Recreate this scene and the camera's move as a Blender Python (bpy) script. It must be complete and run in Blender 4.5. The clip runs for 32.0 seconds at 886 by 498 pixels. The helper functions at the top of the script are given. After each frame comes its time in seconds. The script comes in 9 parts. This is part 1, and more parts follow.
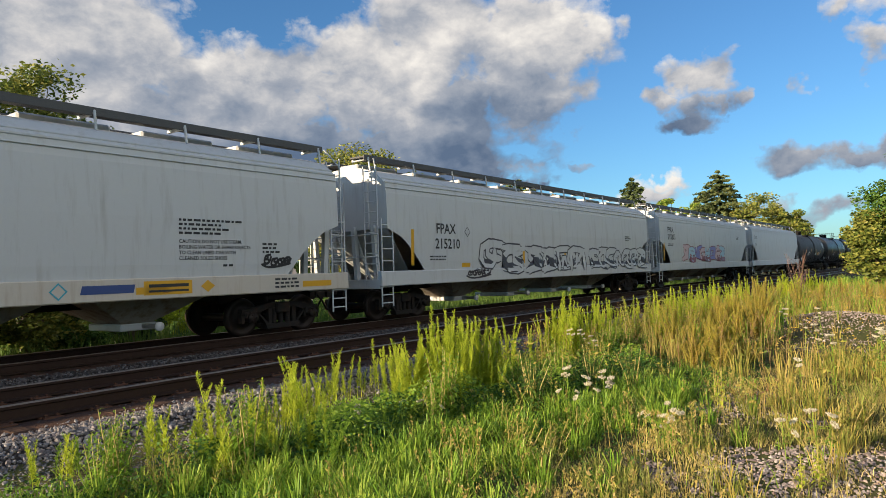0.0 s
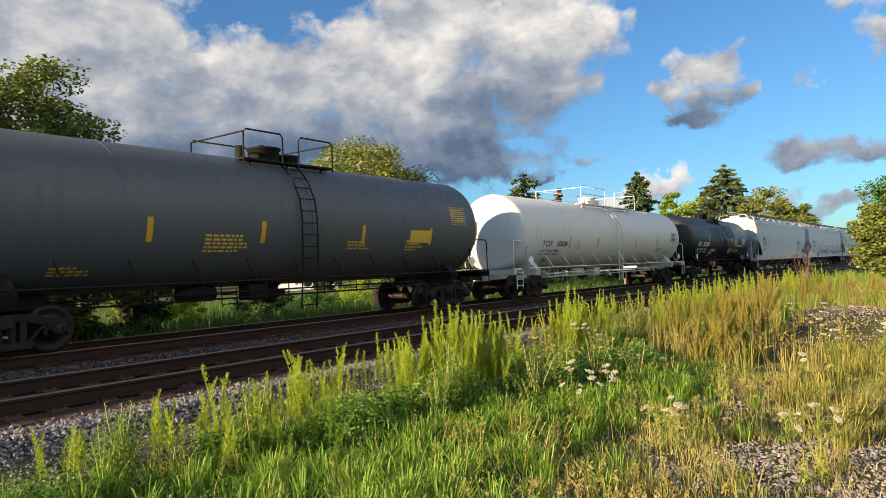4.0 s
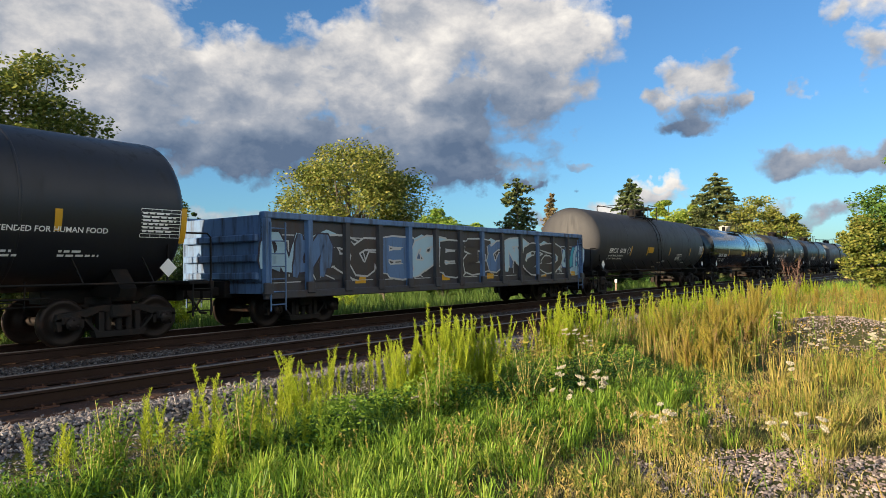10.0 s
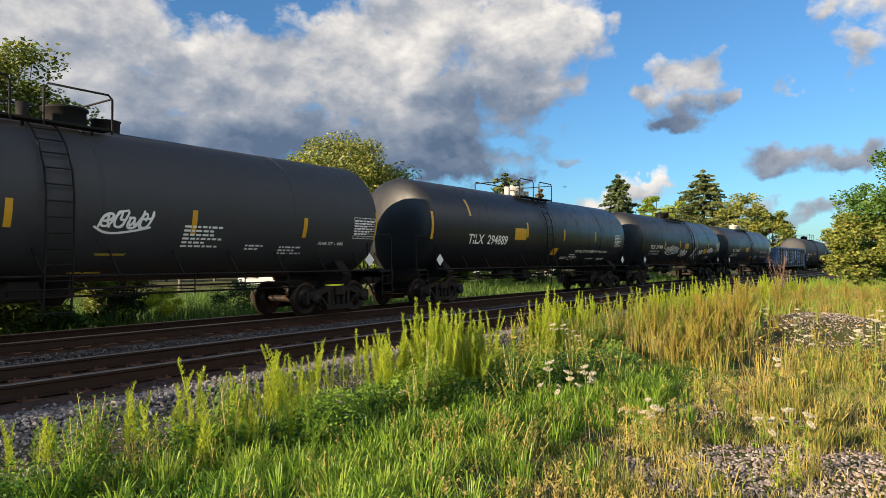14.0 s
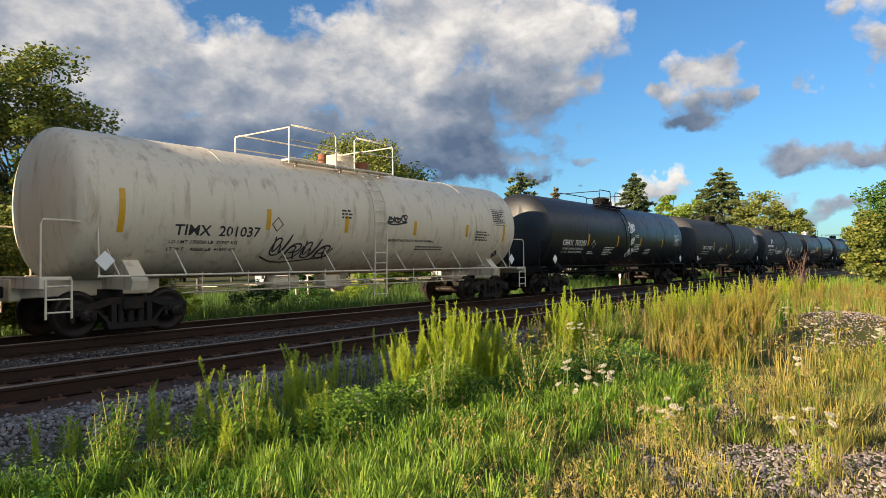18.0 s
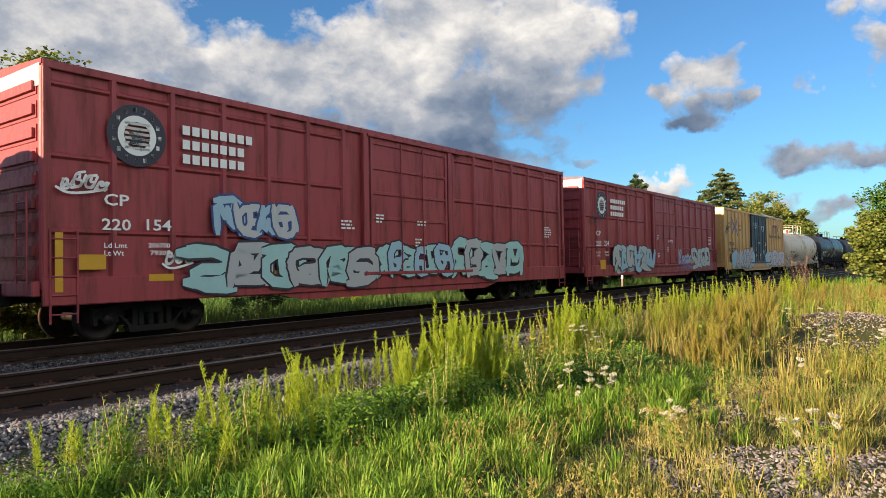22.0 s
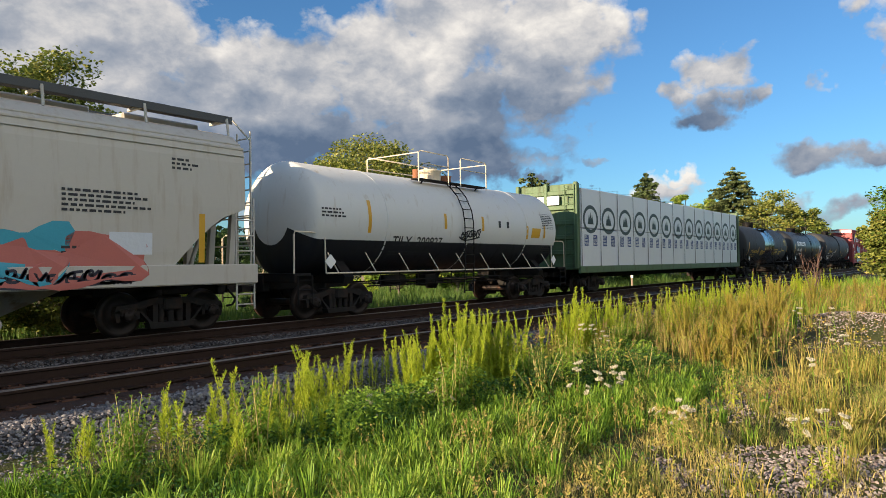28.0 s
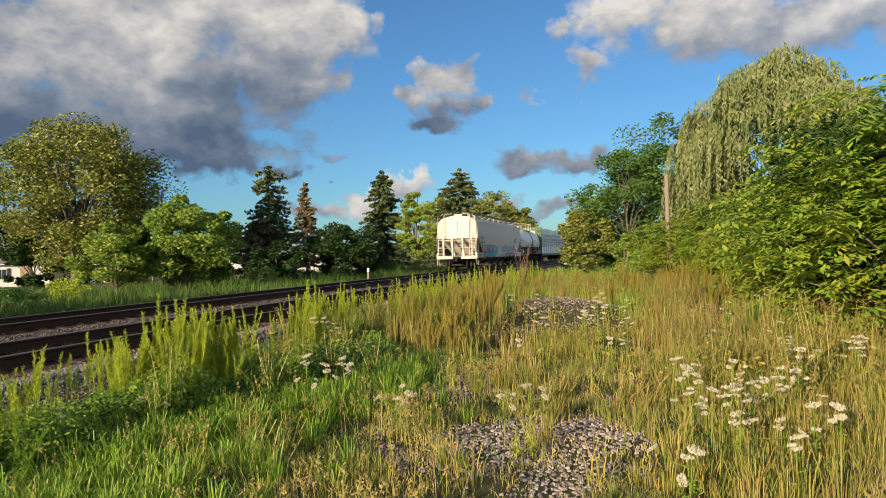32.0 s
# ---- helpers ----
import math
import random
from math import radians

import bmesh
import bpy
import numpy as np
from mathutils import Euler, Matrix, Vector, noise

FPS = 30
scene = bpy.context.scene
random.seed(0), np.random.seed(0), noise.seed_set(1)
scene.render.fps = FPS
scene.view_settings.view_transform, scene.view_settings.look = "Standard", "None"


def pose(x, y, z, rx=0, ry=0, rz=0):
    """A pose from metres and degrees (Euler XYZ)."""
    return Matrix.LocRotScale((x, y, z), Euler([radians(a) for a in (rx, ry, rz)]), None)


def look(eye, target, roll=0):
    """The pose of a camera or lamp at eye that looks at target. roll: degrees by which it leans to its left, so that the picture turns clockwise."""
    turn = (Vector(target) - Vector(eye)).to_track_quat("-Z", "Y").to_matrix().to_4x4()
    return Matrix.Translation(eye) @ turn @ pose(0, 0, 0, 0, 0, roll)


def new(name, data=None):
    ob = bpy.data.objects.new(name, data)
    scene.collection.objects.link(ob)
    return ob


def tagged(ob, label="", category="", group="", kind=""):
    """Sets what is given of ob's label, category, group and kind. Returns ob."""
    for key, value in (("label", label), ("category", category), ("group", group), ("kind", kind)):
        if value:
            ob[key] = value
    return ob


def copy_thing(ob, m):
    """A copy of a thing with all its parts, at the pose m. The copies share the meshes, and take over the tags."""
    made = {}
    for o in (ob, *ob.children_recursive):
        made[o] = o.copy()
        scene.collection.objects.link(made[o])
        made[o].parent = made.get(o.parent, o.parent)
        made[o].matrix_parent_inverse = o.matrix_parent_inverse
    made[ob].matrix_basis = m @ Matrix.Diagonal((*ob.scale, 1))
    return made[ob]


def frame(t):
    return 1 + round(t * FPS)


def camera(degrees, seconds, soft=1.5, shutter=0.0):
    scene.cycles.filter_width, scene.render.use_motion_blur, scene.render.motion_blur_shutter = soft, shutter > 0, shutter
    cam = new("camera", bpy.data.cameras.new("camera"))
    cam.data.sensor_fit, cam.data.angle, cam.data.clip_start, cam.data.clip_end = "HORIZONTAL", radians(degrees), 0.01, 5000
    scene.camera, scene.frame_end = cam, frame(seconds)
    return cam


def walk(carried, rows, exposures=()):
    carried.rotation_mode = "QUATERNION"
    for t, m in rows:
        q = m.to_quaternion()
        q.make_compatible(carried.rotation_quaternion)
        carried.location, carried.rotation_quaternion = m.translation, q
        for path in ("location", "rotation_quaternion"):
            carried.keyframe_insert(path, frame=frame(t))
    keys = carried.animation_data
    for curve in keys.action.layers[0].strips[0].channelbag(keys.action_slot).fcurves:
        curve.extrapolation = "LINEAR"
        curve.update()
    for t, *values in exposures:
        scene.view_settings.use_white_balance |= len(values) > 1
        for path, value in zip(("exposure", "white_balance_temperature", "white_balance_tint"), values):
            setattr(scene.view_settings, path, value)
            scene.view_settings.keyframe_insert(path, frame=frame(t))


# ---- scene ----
cam = camera(66.07, 32.0, 0.8)
PATH = [
    (0, (-0.127, -0.002, 1.281), (1.4882, 1.1758, 1.3490), -1.96),
    (0.5, (-0.160, -0.017, 1.290), (1.4578, 1.1574, 1.3560), -1.76),
    (1, (-0.151, -0.022, 1.286), (1.4685, 1.1501, 1.3511), -1.56),
    (1.5, (-0.137, -0.015, 1.288), (1.4825, 1.1572, 1.3511), -1.66),
    (2, (-0.132, -0.020, 1.288), (1.4813, 1.1608, 1.3499), -1.56),
    (2.5, (-0.126, -0.017, 1.284), (1.4820, 1.1713, 1.3428), -1.76),
    (3, (-0.133, -0.022, 1.279), (1.4734, 1.1686, 1.3348), -1.86),
    (3.5, (-0.130, -0.024, 1.281), (1.4760, 1.1672, 1.3328), -1.96),
    (5.5, (-0.138, -0.006, 1.287), (1.4688, 1.1840, 1.3398), -1.66),
    (6, (-0.143, -0.010, 1.291), (1.4631, 1.1812, 1.3418), -1.66),
    (6.5, (-0.144, -0.011, 1.292), (1.4605, 1.1825, 1.3398), -1.66),
    (7, (-0.153, -0.005, 1.294), (1.4515, 1.1885, 1.3408), -1.56),
    (7.5, (-0.147, -0.006, 1.292), (1.4583, 1.1863, 1.3398), -1.66),
    (8, (-0.141, -0.008, 1.291), (1.4651, 1.1832, 1.3388), -1.66),
    (8.5, (-0.147, -0.007, 1.290), (1.4654, 1.1757, 1.3389), -1.26),
    (9, (-0.147, -0.005, 1.295), (1.4687, 1.1730, 1.3480), -1.36),
    (9.5, (-0.159, -0.006, 1.292), (1.4593, 1.1680, 1.3530), -1.16),
    (10, (-0.169, -0.024, 1.292), (1.4515, 1.1471, 1.3511), -0.86),
    (10.5, (-0.191, -0.041, 1.291), (1.4325, 1.1261, 1.3471), -0.66),
    (11, (-0.191, -0.037, 1.292), (1.4400, 1.1196, 1.3473), -0.16),
    (11.5, (-0.185, -0.031, 1.287), (1.4501, 1.1199, 1.3413), -0.46),
    (12, (-0.173, -0.029, 1.283), (1.4723, 1.1073, 1.3366), -0.66),
    (12.5, (-0.151, -0.016, 1.284), (1.4960, 1.1180, 1.3326), -0.76),
    (13, (-0.148, -0.012, 1.286), (1.4983, 1.1232, 1.3306), -0.66),
    (13.5, (-0.150, -0.005, 1.288), (1.4943, 1.1332, 1.3285), -0.36),
    (14, (-0.131, 0.011, 1.287), (1.5097, 1.1544, 1.3295), -0.46),
    (14.5, (-0.137, 0.021, 1.286), (1.5004, 1.1690, 1.3294), -0.56),
    (16.5, (-0.146, 0.020, 1.288), (1.4758, 1.1901, 1.3271), -0.76),
    (17, (-0.152, 0.017, 1.288), (1.4657, 1.1929, 1.3260), -0.76),
    (17.5, (-0.162, 0.016, 1.286), (1.4540, 1.1941, 1.3260), -0.76),
    (18, (-0.165, 0.015, 1.284), (1.4497, 1.1948, 1.3260), -0.66),
    (18.5, (-0.156, 0.014, 1.283), (1.4575, 1.1955, 1.3239), -0.56),
    (19, (-0.163, 0.018, 1.281), (1.4501, 1.2001, 1.3199), -0.66),
    (19.5, (-0.162, 0.015, 1.283), (1.4515, 1.1966, 1.3229), -0.76),
    (20, (-0.158, 0.018, 1.287), (1.4563, 1.1984, 1.3269), -0.86),
    (20.5, (-0.153, 0.013, 1.287), (1.4609, 1.1939, 1.3290), -0.86),
    (21, (-0.134, 0.025, 1.283), (1.4793, 1.2065, 1.3299), -1.06),
    (21.5, (-0.148, 0.027, 1.278), (1.4657, 1.2079, 1.3279), -0.86),
    (22, (-0.147, 0.016, 1.286), (1.4642, 1.2003, 1.3349), -0.96),
    (22.5, (-0.159, 0.011, 1.283), (1.4517, 1.1959, 1.3329), -0.86),
    (23, (-0.152, 0.014, 1.278), (1.4579, 1.2000, 1.3289), -0.76),
    (23.5, (-0.153, 0.007, 1.279), (1.4555, 1.1948, 1.3318), -0.76),
    (24, (-0.157, 0.002, 1.276), (1.4502, 1.1914, 1.3308), -0.76),
    (24.5, (-0.163, -0.007, 1.281), (1.4422, 1.1853, 1.3338), -0.86),
    (25, (-0.166, -0.009, 1.288), (1.4380, 1.1851, 1.3377), -0.86),
    (25.5, (-0.155, -0.005, 1.280), (1.4469, 1.1919, 1.3297), -0.86),
    (27.5, (-0.167, -0.003, 1.282), (1.4299, 1.2007, 1.3266), -0.96),
    (28, (-0.163, 0.004, 1.287), (1.4321, 1.2100, 1.3326), -0.86),
    (28.5, (-0.158, 0.011, 1.294), (1.4356, 1.2186, 1.3506), -0.96),
    (29, (-0.182, -0.018, 1.289), (1.4141, 1.1854, 1.3616), -0.86),
    (29.5, (-0.161, -0.044, 1.271), (1.4980, 1.0710, 1.3438), -0.76),
    (30, (-0.092, -0.058, 1.255), (1.6677, 0.8910, 1.3150), -0.98),
    (30.5, (-0.027, -0.051, 1.244), (1.8040, 0.7525, 1.2917), -1.10),
    (31, (0.043, -0.033, 1.236), (1.9139, 0.6736, 1.2678), -1.31),
    (31.5, (0.092, -0.027, 1.227), (1.9951, 0.5878, 1.2518), -1.43),
    (32, (0.073, -0.031, 1.234), (2.0005, 0.5028, 1.2516), -1.34),
]
walk(cam, [(t, look(eye, target, roll)) for t, eye, target, roll in PATH], [(0, 1.08), (6.0, 1.14), (18.0, 1.12), (19.0, 1.06), (21.5, 1.20), (25.0, 1.22), (28.5, 1.08), (29.0, 1.06), (30.5, 0.82), (32, 0.80)])

# ---- daylight: low sun from behind the train, broken cloud ----
SUN_AZ, SUN_EL = radians(161.0), radians(14.5)   # horizontal angle of the sun from +X, and its height
sun_from = Vector((math.cos(SUN_AZ) * math.cos(SUN_EL), math.sin(SUN_AZ) * math.cos(SUN_EL), math.sin(SUN_EL)))
sun = new("sun", bpy.data.lights.new("sun", "SUN"))
sun.data.energy, sun.data.angle, sun.data.color = 5.3, radians(0.6), (1.0, 0.79, 0.53)
sun.matrix_world = look(sun_from * 50, (0, 0, 0))


class Nodes:
    """A short way to write node trees."""

    def __init__(self, tree):
        self.tree = tree
        tree.nodes.clear()

    def add(self, kind):
        return self.tree.nodes.new(kind)

    def link(self, a, b):
        self.tree.links.new(a, b)

    def feed(self, socket, value):
        if isinstance(value, bpy.types.NodeSocket):
            self.link(value, socket)
        else:
            socket.default_value = value

    def math(self, op, a, b=0.0, c=0.0, clamp=False):
        n = self.add("ShaderNodeMath")
        n.operation, n.use_clamp = op, clamp
        for k, v in enumerate((a, b, c)):
            self.feed(n.inputs[k], v)
        return n.outputs[0]

    def noise(self, vector, scale, detail=4.0, rough=0.55, warp=0.0):
        n = self.add("ShaderNodeTexNoise")
        self.feed(n.inputs["Vector"], vector)
        n.inputs["Scale"].default_value, n.inputs["Detail"].default_value = scale, detail
        n.inputs["Roughness"].default_value, n.inputs["Distortion"].default_value = rough, warp
        return n.outputs[0]

    def ramp(self, fac, stops):
        n = self.add("ShaderNodeValToRGB")
        self.feed(n.inputs[0], fac)
        while len(n.color_ramp.elements) < len(stops):
            n.color_ramp.elements.new(0.5)
        for e, (pos, col) in zip(n.color_ramp.elements, stops):
            e.position, e.color = pos, (*col, 1.0) if len(col) == 3 else col
        return n.outputs[0]

    def mix(self, fac, a, b, blend="MIX"):
        n = self.add("ShaderNodeMix")
        n.data_type, n.blend_type = "RGBA", blend
        self.feed(n.inputs[0], fac)
        for socket, v in ((n.inputs[6], a), (n.inputs[7], b)):
            self.feed(socket, (*v, 1.0) if isinstance(v, tuple) and len(v) == 3 else v)
        return n.outputs[2]


def make_sky():
    world = bpy.data.worlds.new("sky")
    scene.world = world
    world.use_nodes = True
    k = Nodes(world.node_tree)
    sky = k.add("ShaderNodeTexSky")
    sky.sky_type, sky.sun_disc = "NISHITA", False
    sky.sun_elevation, sky.sun_rotation = SUN_EL, radians(90.0) - SUN_AZ
    sky.air_density, sky.dust_density, sky.ozone_density = 1.0, 0.6, 2.5
    way = k.add("ShaderNodeTexCoord").outputs["Generated"]
    xyz = k.add("ShaderNodeSeparateXYZ")
    k.link(way, xyz.inputs[0])
    az = k.math("MULTIPLY", k.math("ARCTAN2", xyz.outputs[1], xyz.outputs[0]), 57.2958)
    el = k.math("MULTIPLY", k.math("ARCSINE", xyz.outputs[2]), 57.2958)

    # cloud masses: heading, height, half width, half height (degrees), weight, whiteness
    masses = CLOUDS
    # the drifting air bends the outlines of the masses
    wob = k.add("ShaderNodeTexNoise")
    k.link(way, wob.inputs["Vector"])
    wob.inputs["Scale"].default_value, wob.inputs["Detail"].default_value = 7.0, 3.0
    split = k.add("ShaderNodeSeparateXYZ")
    k.link(wob.outputs["Color"], split.inputs[0])
    az2 = k.math("MULTIPLY_ADD", k.math("SUBTRACT", split.outputs[0], 0.5), 9.0, az)
    el2 = k.math("MULTIPLY_ADD", k.math("SUBTRACT", split.outputs[1], 0.5), 5.0, el)
    curl = k.add("ShaderNodeTexNoise")
    k.link(way, curl.inputs["Vector"])
    curl.inputs["Scale"].default_value, curl.inputs["Detail"].default_value, curl.inputs["Roughness"].default_value = 26.0, 4.0, 0.55
    split2 = k.add("ShaderNodeSeparateXYZ")
    k.link(curl.outputs["Color"], split2.inputs[0])
    az2 = k.math("MULTIPLY_ADD", k.math("SUBTRACT", split2.outputs[0], 0.5), 5.5, az2)
    el2 = k.math("MULTIPLY_ADD", k.math("SUBTRACT", split2.outputs[1], 0.5), 3.6, el2)
    total, lift, mass = 0.0, 0.0, 0.001
    for a, e, wa, we, weight, white in masses:
        da = k.math("DIVIDE", k.math("SUBTRACT", az2, a), wa)
        de = k.math("DIVIDE", k.math("SUBTRACT", el2, e), we)
        d2 = k.math("MULTIPLY_ADD", da, da, k.math("MULTIPLY", de, de))
        blob = k.math("MULTIPLY", k.math("EXPONENT", k.math("MULTIPLY", d2, -1.0)), weight)
        total = k.math("MAXIMUM", total, blob)
        mass = k.math("ADD", mass, blob)
        lift = k.math("MULTIPLY_ADD", k.math("MULTIPLY_ADD", de, 0.16, white), blob, lift)
    height = k.math("DIVIDE", lift, mass)                  # low at the base of a mass, high at its crown

    stretch = k.add("ShaderNodeMapping")
    stretch.inputs["Scale"].default_value = (1.0, 1.0, 1.5)
    k.link(way, stretch.inputs[0])

    def puffs(offset):
        at = stretch.outputs[0]
        if offset:
            move = k.add("ShaderNodeVectorMath")
            k.link(at, move.inputs[0])
            move.inputs[1].default_value = offset
            at = move.outputs[0]
        big = k.noise(at, 8.0, 2.0, 0.5, 0.2)
        small = k.noise(at, 19.0, 6.0, 0.52, 0.35)
        cells = k.add("ShaderNodeTexVoronoi")              # rounded heads
        cells.feature, cells.inputs["Scale"].default_value = "SMOOTH_F1", 15.0
        cells.inputs["Smoothness"].default_value = 0.6
        k.link(at, cells.inputs["Vector"])
        heads = k.math("MULTIPLY", k.math("SUBTRACT", 0.42, cells.outputs["Distance"]), 0.34)
        fray = k.noise(at, 46.0, 5.0, 0.6, 0.4)
        wisps = k.math("MULTIPLY_ADD", k.math("SUBTRACT", small, 0.5), 0.70, heads)
        wisps = k.math("MULTIPLY_ADD", k.math("SUBTRACT", fray, 0.5), 0.42, wisps)
        return k.math("MULTIPLY_ADD", k.math("SUBTRACT", big, 0.5), 0.75, wisps)
    here, above = puffs(None), puffs((-0.016, 0.012, 0.042))
    body = k.math("ADD", total, here)
    density = k.ramp(body, [(0.30, (0, 0, 0)), (0.47, (0.5, 0.5, 0.5)), (0.70, (1, 1, 1))])
    # white where a head rises above the rest and faces the sun, blue-grey at the bases
    lit = k.math("MULTIPLY_ADD", k.math("SUBTRACT", here, above), 0.62, height)
    lit = k.math("MULTIPLY_ADD", k.math("SUBTRACT", k.noise(stretch.outputs[0], 9.0, 3.0, 0.5, 0.3), 0.5), 0.65, lit)
    # clouds towards -Y are brightened to fill the train's shaded near sides
    fill_side = k.math("MULTIPLY", k.math("MULTIPLY_ADD", xyz.outputs[1], -1.6, -0.10), 0.75, clamp=True)
    lit = k.math("MULTIPLY_ADD", fill_side, 0.45, lit, clamp=True)
    cloud = k.ramp(lit, [(0.0, (0.120, 0.175, 0.275)), (0.28, (0.225, 0.280, 0.375)), (0.55, (0.41, 0.44, 0.50)), (0.80, (0.72, 0.70, 0.69)), (1.0, (1.0, 0.95, 0.88))])
    bg_sky, bg_cloud = k.add("ShaderNodeBackground"), k.add("ShaderNodeBackground")
    tint = k.mix(1.0, sky.outputs[0], (0.62, 0.98, 1.26), "MULTIPLY")
    k.feed(bg_sky.inputs[0], tint)
    bg_sky.inputs[1].default_value = 0.063
    k.feed(bg_cloud.inputs[0], cloud)
    # extra cloud strength on the -Y side, added as fill light
    k.feed(bg_cloud.inputs[1], k.math("MULTIPLY_ADD", fill_side, 0.42, 0.45))
    blend = k.add("ShaderNodeMixShader")
    k.feed(blend.inputs[0], density)
    k.link(bg_sky.outputs[0], blend.inputs[1])
    k.link(bg_cloud.outputs[0], blend.inputs[2])
    k.link(blend.outputs[0], k.add("ShaderNodeOutputWorld").inputs[0])


CLOUDS = [
    (78.0, 16.0, 14.0, 8.0, 1.5, 0.55), (66.5, 17.6, 9.0, 6.0, 1.5, 0.74), (64.0, 12.0, 12.0, 3.4, 1.4, 0.45), (53.0, 14.2, 8.0, 3.6, 1.35, 0.66), (52.0, 9.8, 13.0, 2.4, 1.4, 0.16), (50.0, 17.0, 6.0, 3.0, 1.15, 0.66), (45.0, 19.0, 4.5, 3.0, 1.05, 0.62),
    (41.0, 15.8, 7.0, 5.0, 1.35, 0.66), (40.0, 9.8, 10.0, 2.5, 1.5, 0.10), (35.5, 19.8, 6.5, 4.5, 1.3, 0.72), (28.0, 18.6, 5.4, 4.0, 1.3, 0.78), (28.0, 14.2, 4.2, 3.0, 1.2, 0.42), (34.0, 12.4, 5.0, 3.4, 1.3, 0.34), (33.0, 8.2, 3.2, 1.3, 0.9, 0.08),
    (16.0, 15.0, 2.4, 1.8, 0.95, 0.60), (17.8, 13.4, 1.9, 1.3, 0.92, 0.55), (14.0, 12.6, 1.6, 1.3, 0.98, 0.85), (15.6, 12.0, 2.2, 1.5, 0.85, 0.25), (16.2, 10.9, 3.0, 1.1, 0.95, 0.12), (8.6, 7.6, 3.8, 1.3, 0.86, 0.34), (3.6, 7.7, 3.8, 1.2, 0.86, 0.40),
    (21.7, 5.2, 3.6, 1.2, 0.98, 0.80), (18.6, 5.9, 1.8, 0.9, 0.88, 0.9), (27.0, 4.0, 4.0, 0.9, 0.75, 0.5), (20.6, 19.4, 1.6, 1.2, 0.62, 0.7), (8.4, 13.8, 1.2, 0.9, 0.58, 0.7), (3.2, 14.8, 2.0, 1.5, 0.78, 0.75), (5.1, 18.4, 2.0, 1.0, 0.6, 0.6),
    (29.0, 9.0, 2.2, 0.6, 0.52, 0.5), (24.3, 9.0, 1.8, 0.5, 0.50, 0.5), (29.5, 7.8, 1.0, 0.4, 0.62, 0.1), (25.5, 7.0, 0.9, 0.35, 0.62, 0.1), (6.0, 3.4, 7.0, 1.0, 0.74, 0.5), (62.0, 4.4, 16.0, 1.3, 0.72, 0.5),
    # the broad masses from -42 to -130 are unseen, added as fill
    (-1.0, 18.8, 4.6, 2.6, 1.1, 0.80), (-8.0, 17.2, 6.0, 3.2, 1.2, 0.66), (-16.5, 17.0, 8.0, 3.4, 1.2, 0.55), (-42.0, 25.0, 22.0, 11.0, 1.1, 0.5), (-85.0, 28.0, 34.0, 15.0, 1.3, 0.5), (-130.0, 25.0, 28.0, 14.0, 1.2, 0.5),
    (110.0, 24.0, 24.0, 10.0, 1.0, 0.5), (-160.0, 35.0, 18.0, 9.0, 0.95, 0.5), (30.0, 44.0, 30.0, 10.0, 0.9, 0.45), (-60.0, 52.0, 44.0, 12.0, 1.0, 0.5),
]
make_sky()


# ---- materials ----
def new_mat(name):
    m = bpy.data.materials.new(name)
    m.use_nodes = True
    return m, Nodes(m.node_tree)


def pbr(name, col, rough=0.6, metal=0.0, var=0.15, scale=1.5, fine=30.0, bump=0.15, dirt=None, dirt_at=0.55, streak=False, coat=0.0, spec=0.5):
    """Paint, steel, wood or stone: a base colour with broad and fine variation, relief and dirt."""
    m, k = new_mat(name)
    b = k.add("ShaderNodeBsdfPrincipled")
    at = k.add("ShaderNodeTexCoord").outputs["Object"]
    broad, grain = k.noise(at, scale, 5.0, 0.6), k.noise(at, fine, 4.0, 0.6)
    lo, hi = tuple(c * (1 - var) for c in col), tuple(min(1.0, c * (1 + var)) for c in col)
    colour = k.mix(k.math("MULTIPLY_ADD", grain, 0.5, k.math("MULTIPLY", broad, 0.5)), lo, hi)
    roughness = k.math("MULTIPLY_ADD", broad, 0.25, rough - 0.12, clamp=True)
    if dirt:
        pos = at
        if streak:
            mp = k.add("ShaderNodeMapping")
            mp.inputs["Scale"].default_value = (1.0, 1.0, 0.12)
            k.link(at, mp.inputs[0])
            pos = mp.outputs[0]
        mask = k.noise(pos, 2.2 if not streak else 5.0, 8.0, 0.65)
        mask = k.ramp(mask, [(dirt_at - 0.08, (0, 0, 0)), (dirt_at + 0.16, (1, 1, 1))])
        colour = k.mix(mask, colour, dirt)
        roughness = k.math("MULTIPLY_ADD", mask, 0.3, roughness, clamp=True)
    k.feed(b.inputs["Base Color"], colour)
    k.feed(b.inputs["Roughness"], roughness)
    b.inputs["Metallic"].default_value = metal
    b.inputs["Coat Weight"].default_value = coat
    b.inputs["Specular IOR Level"].default_value = spec
    if bump:
        r = k.add("ShaderNodeBump")
        r.inputs["Strength"].default_value, r.inputs["Distance"].default_value = bump, 0.02
        k.feed(r.inputs["Height"], grain)
        k.link(r.outputs[0], b.inputs["Normal"])
    k.link(b.outputs[0], k.add("ShaderNodeOutputMaterial").inputs[0])
    return m


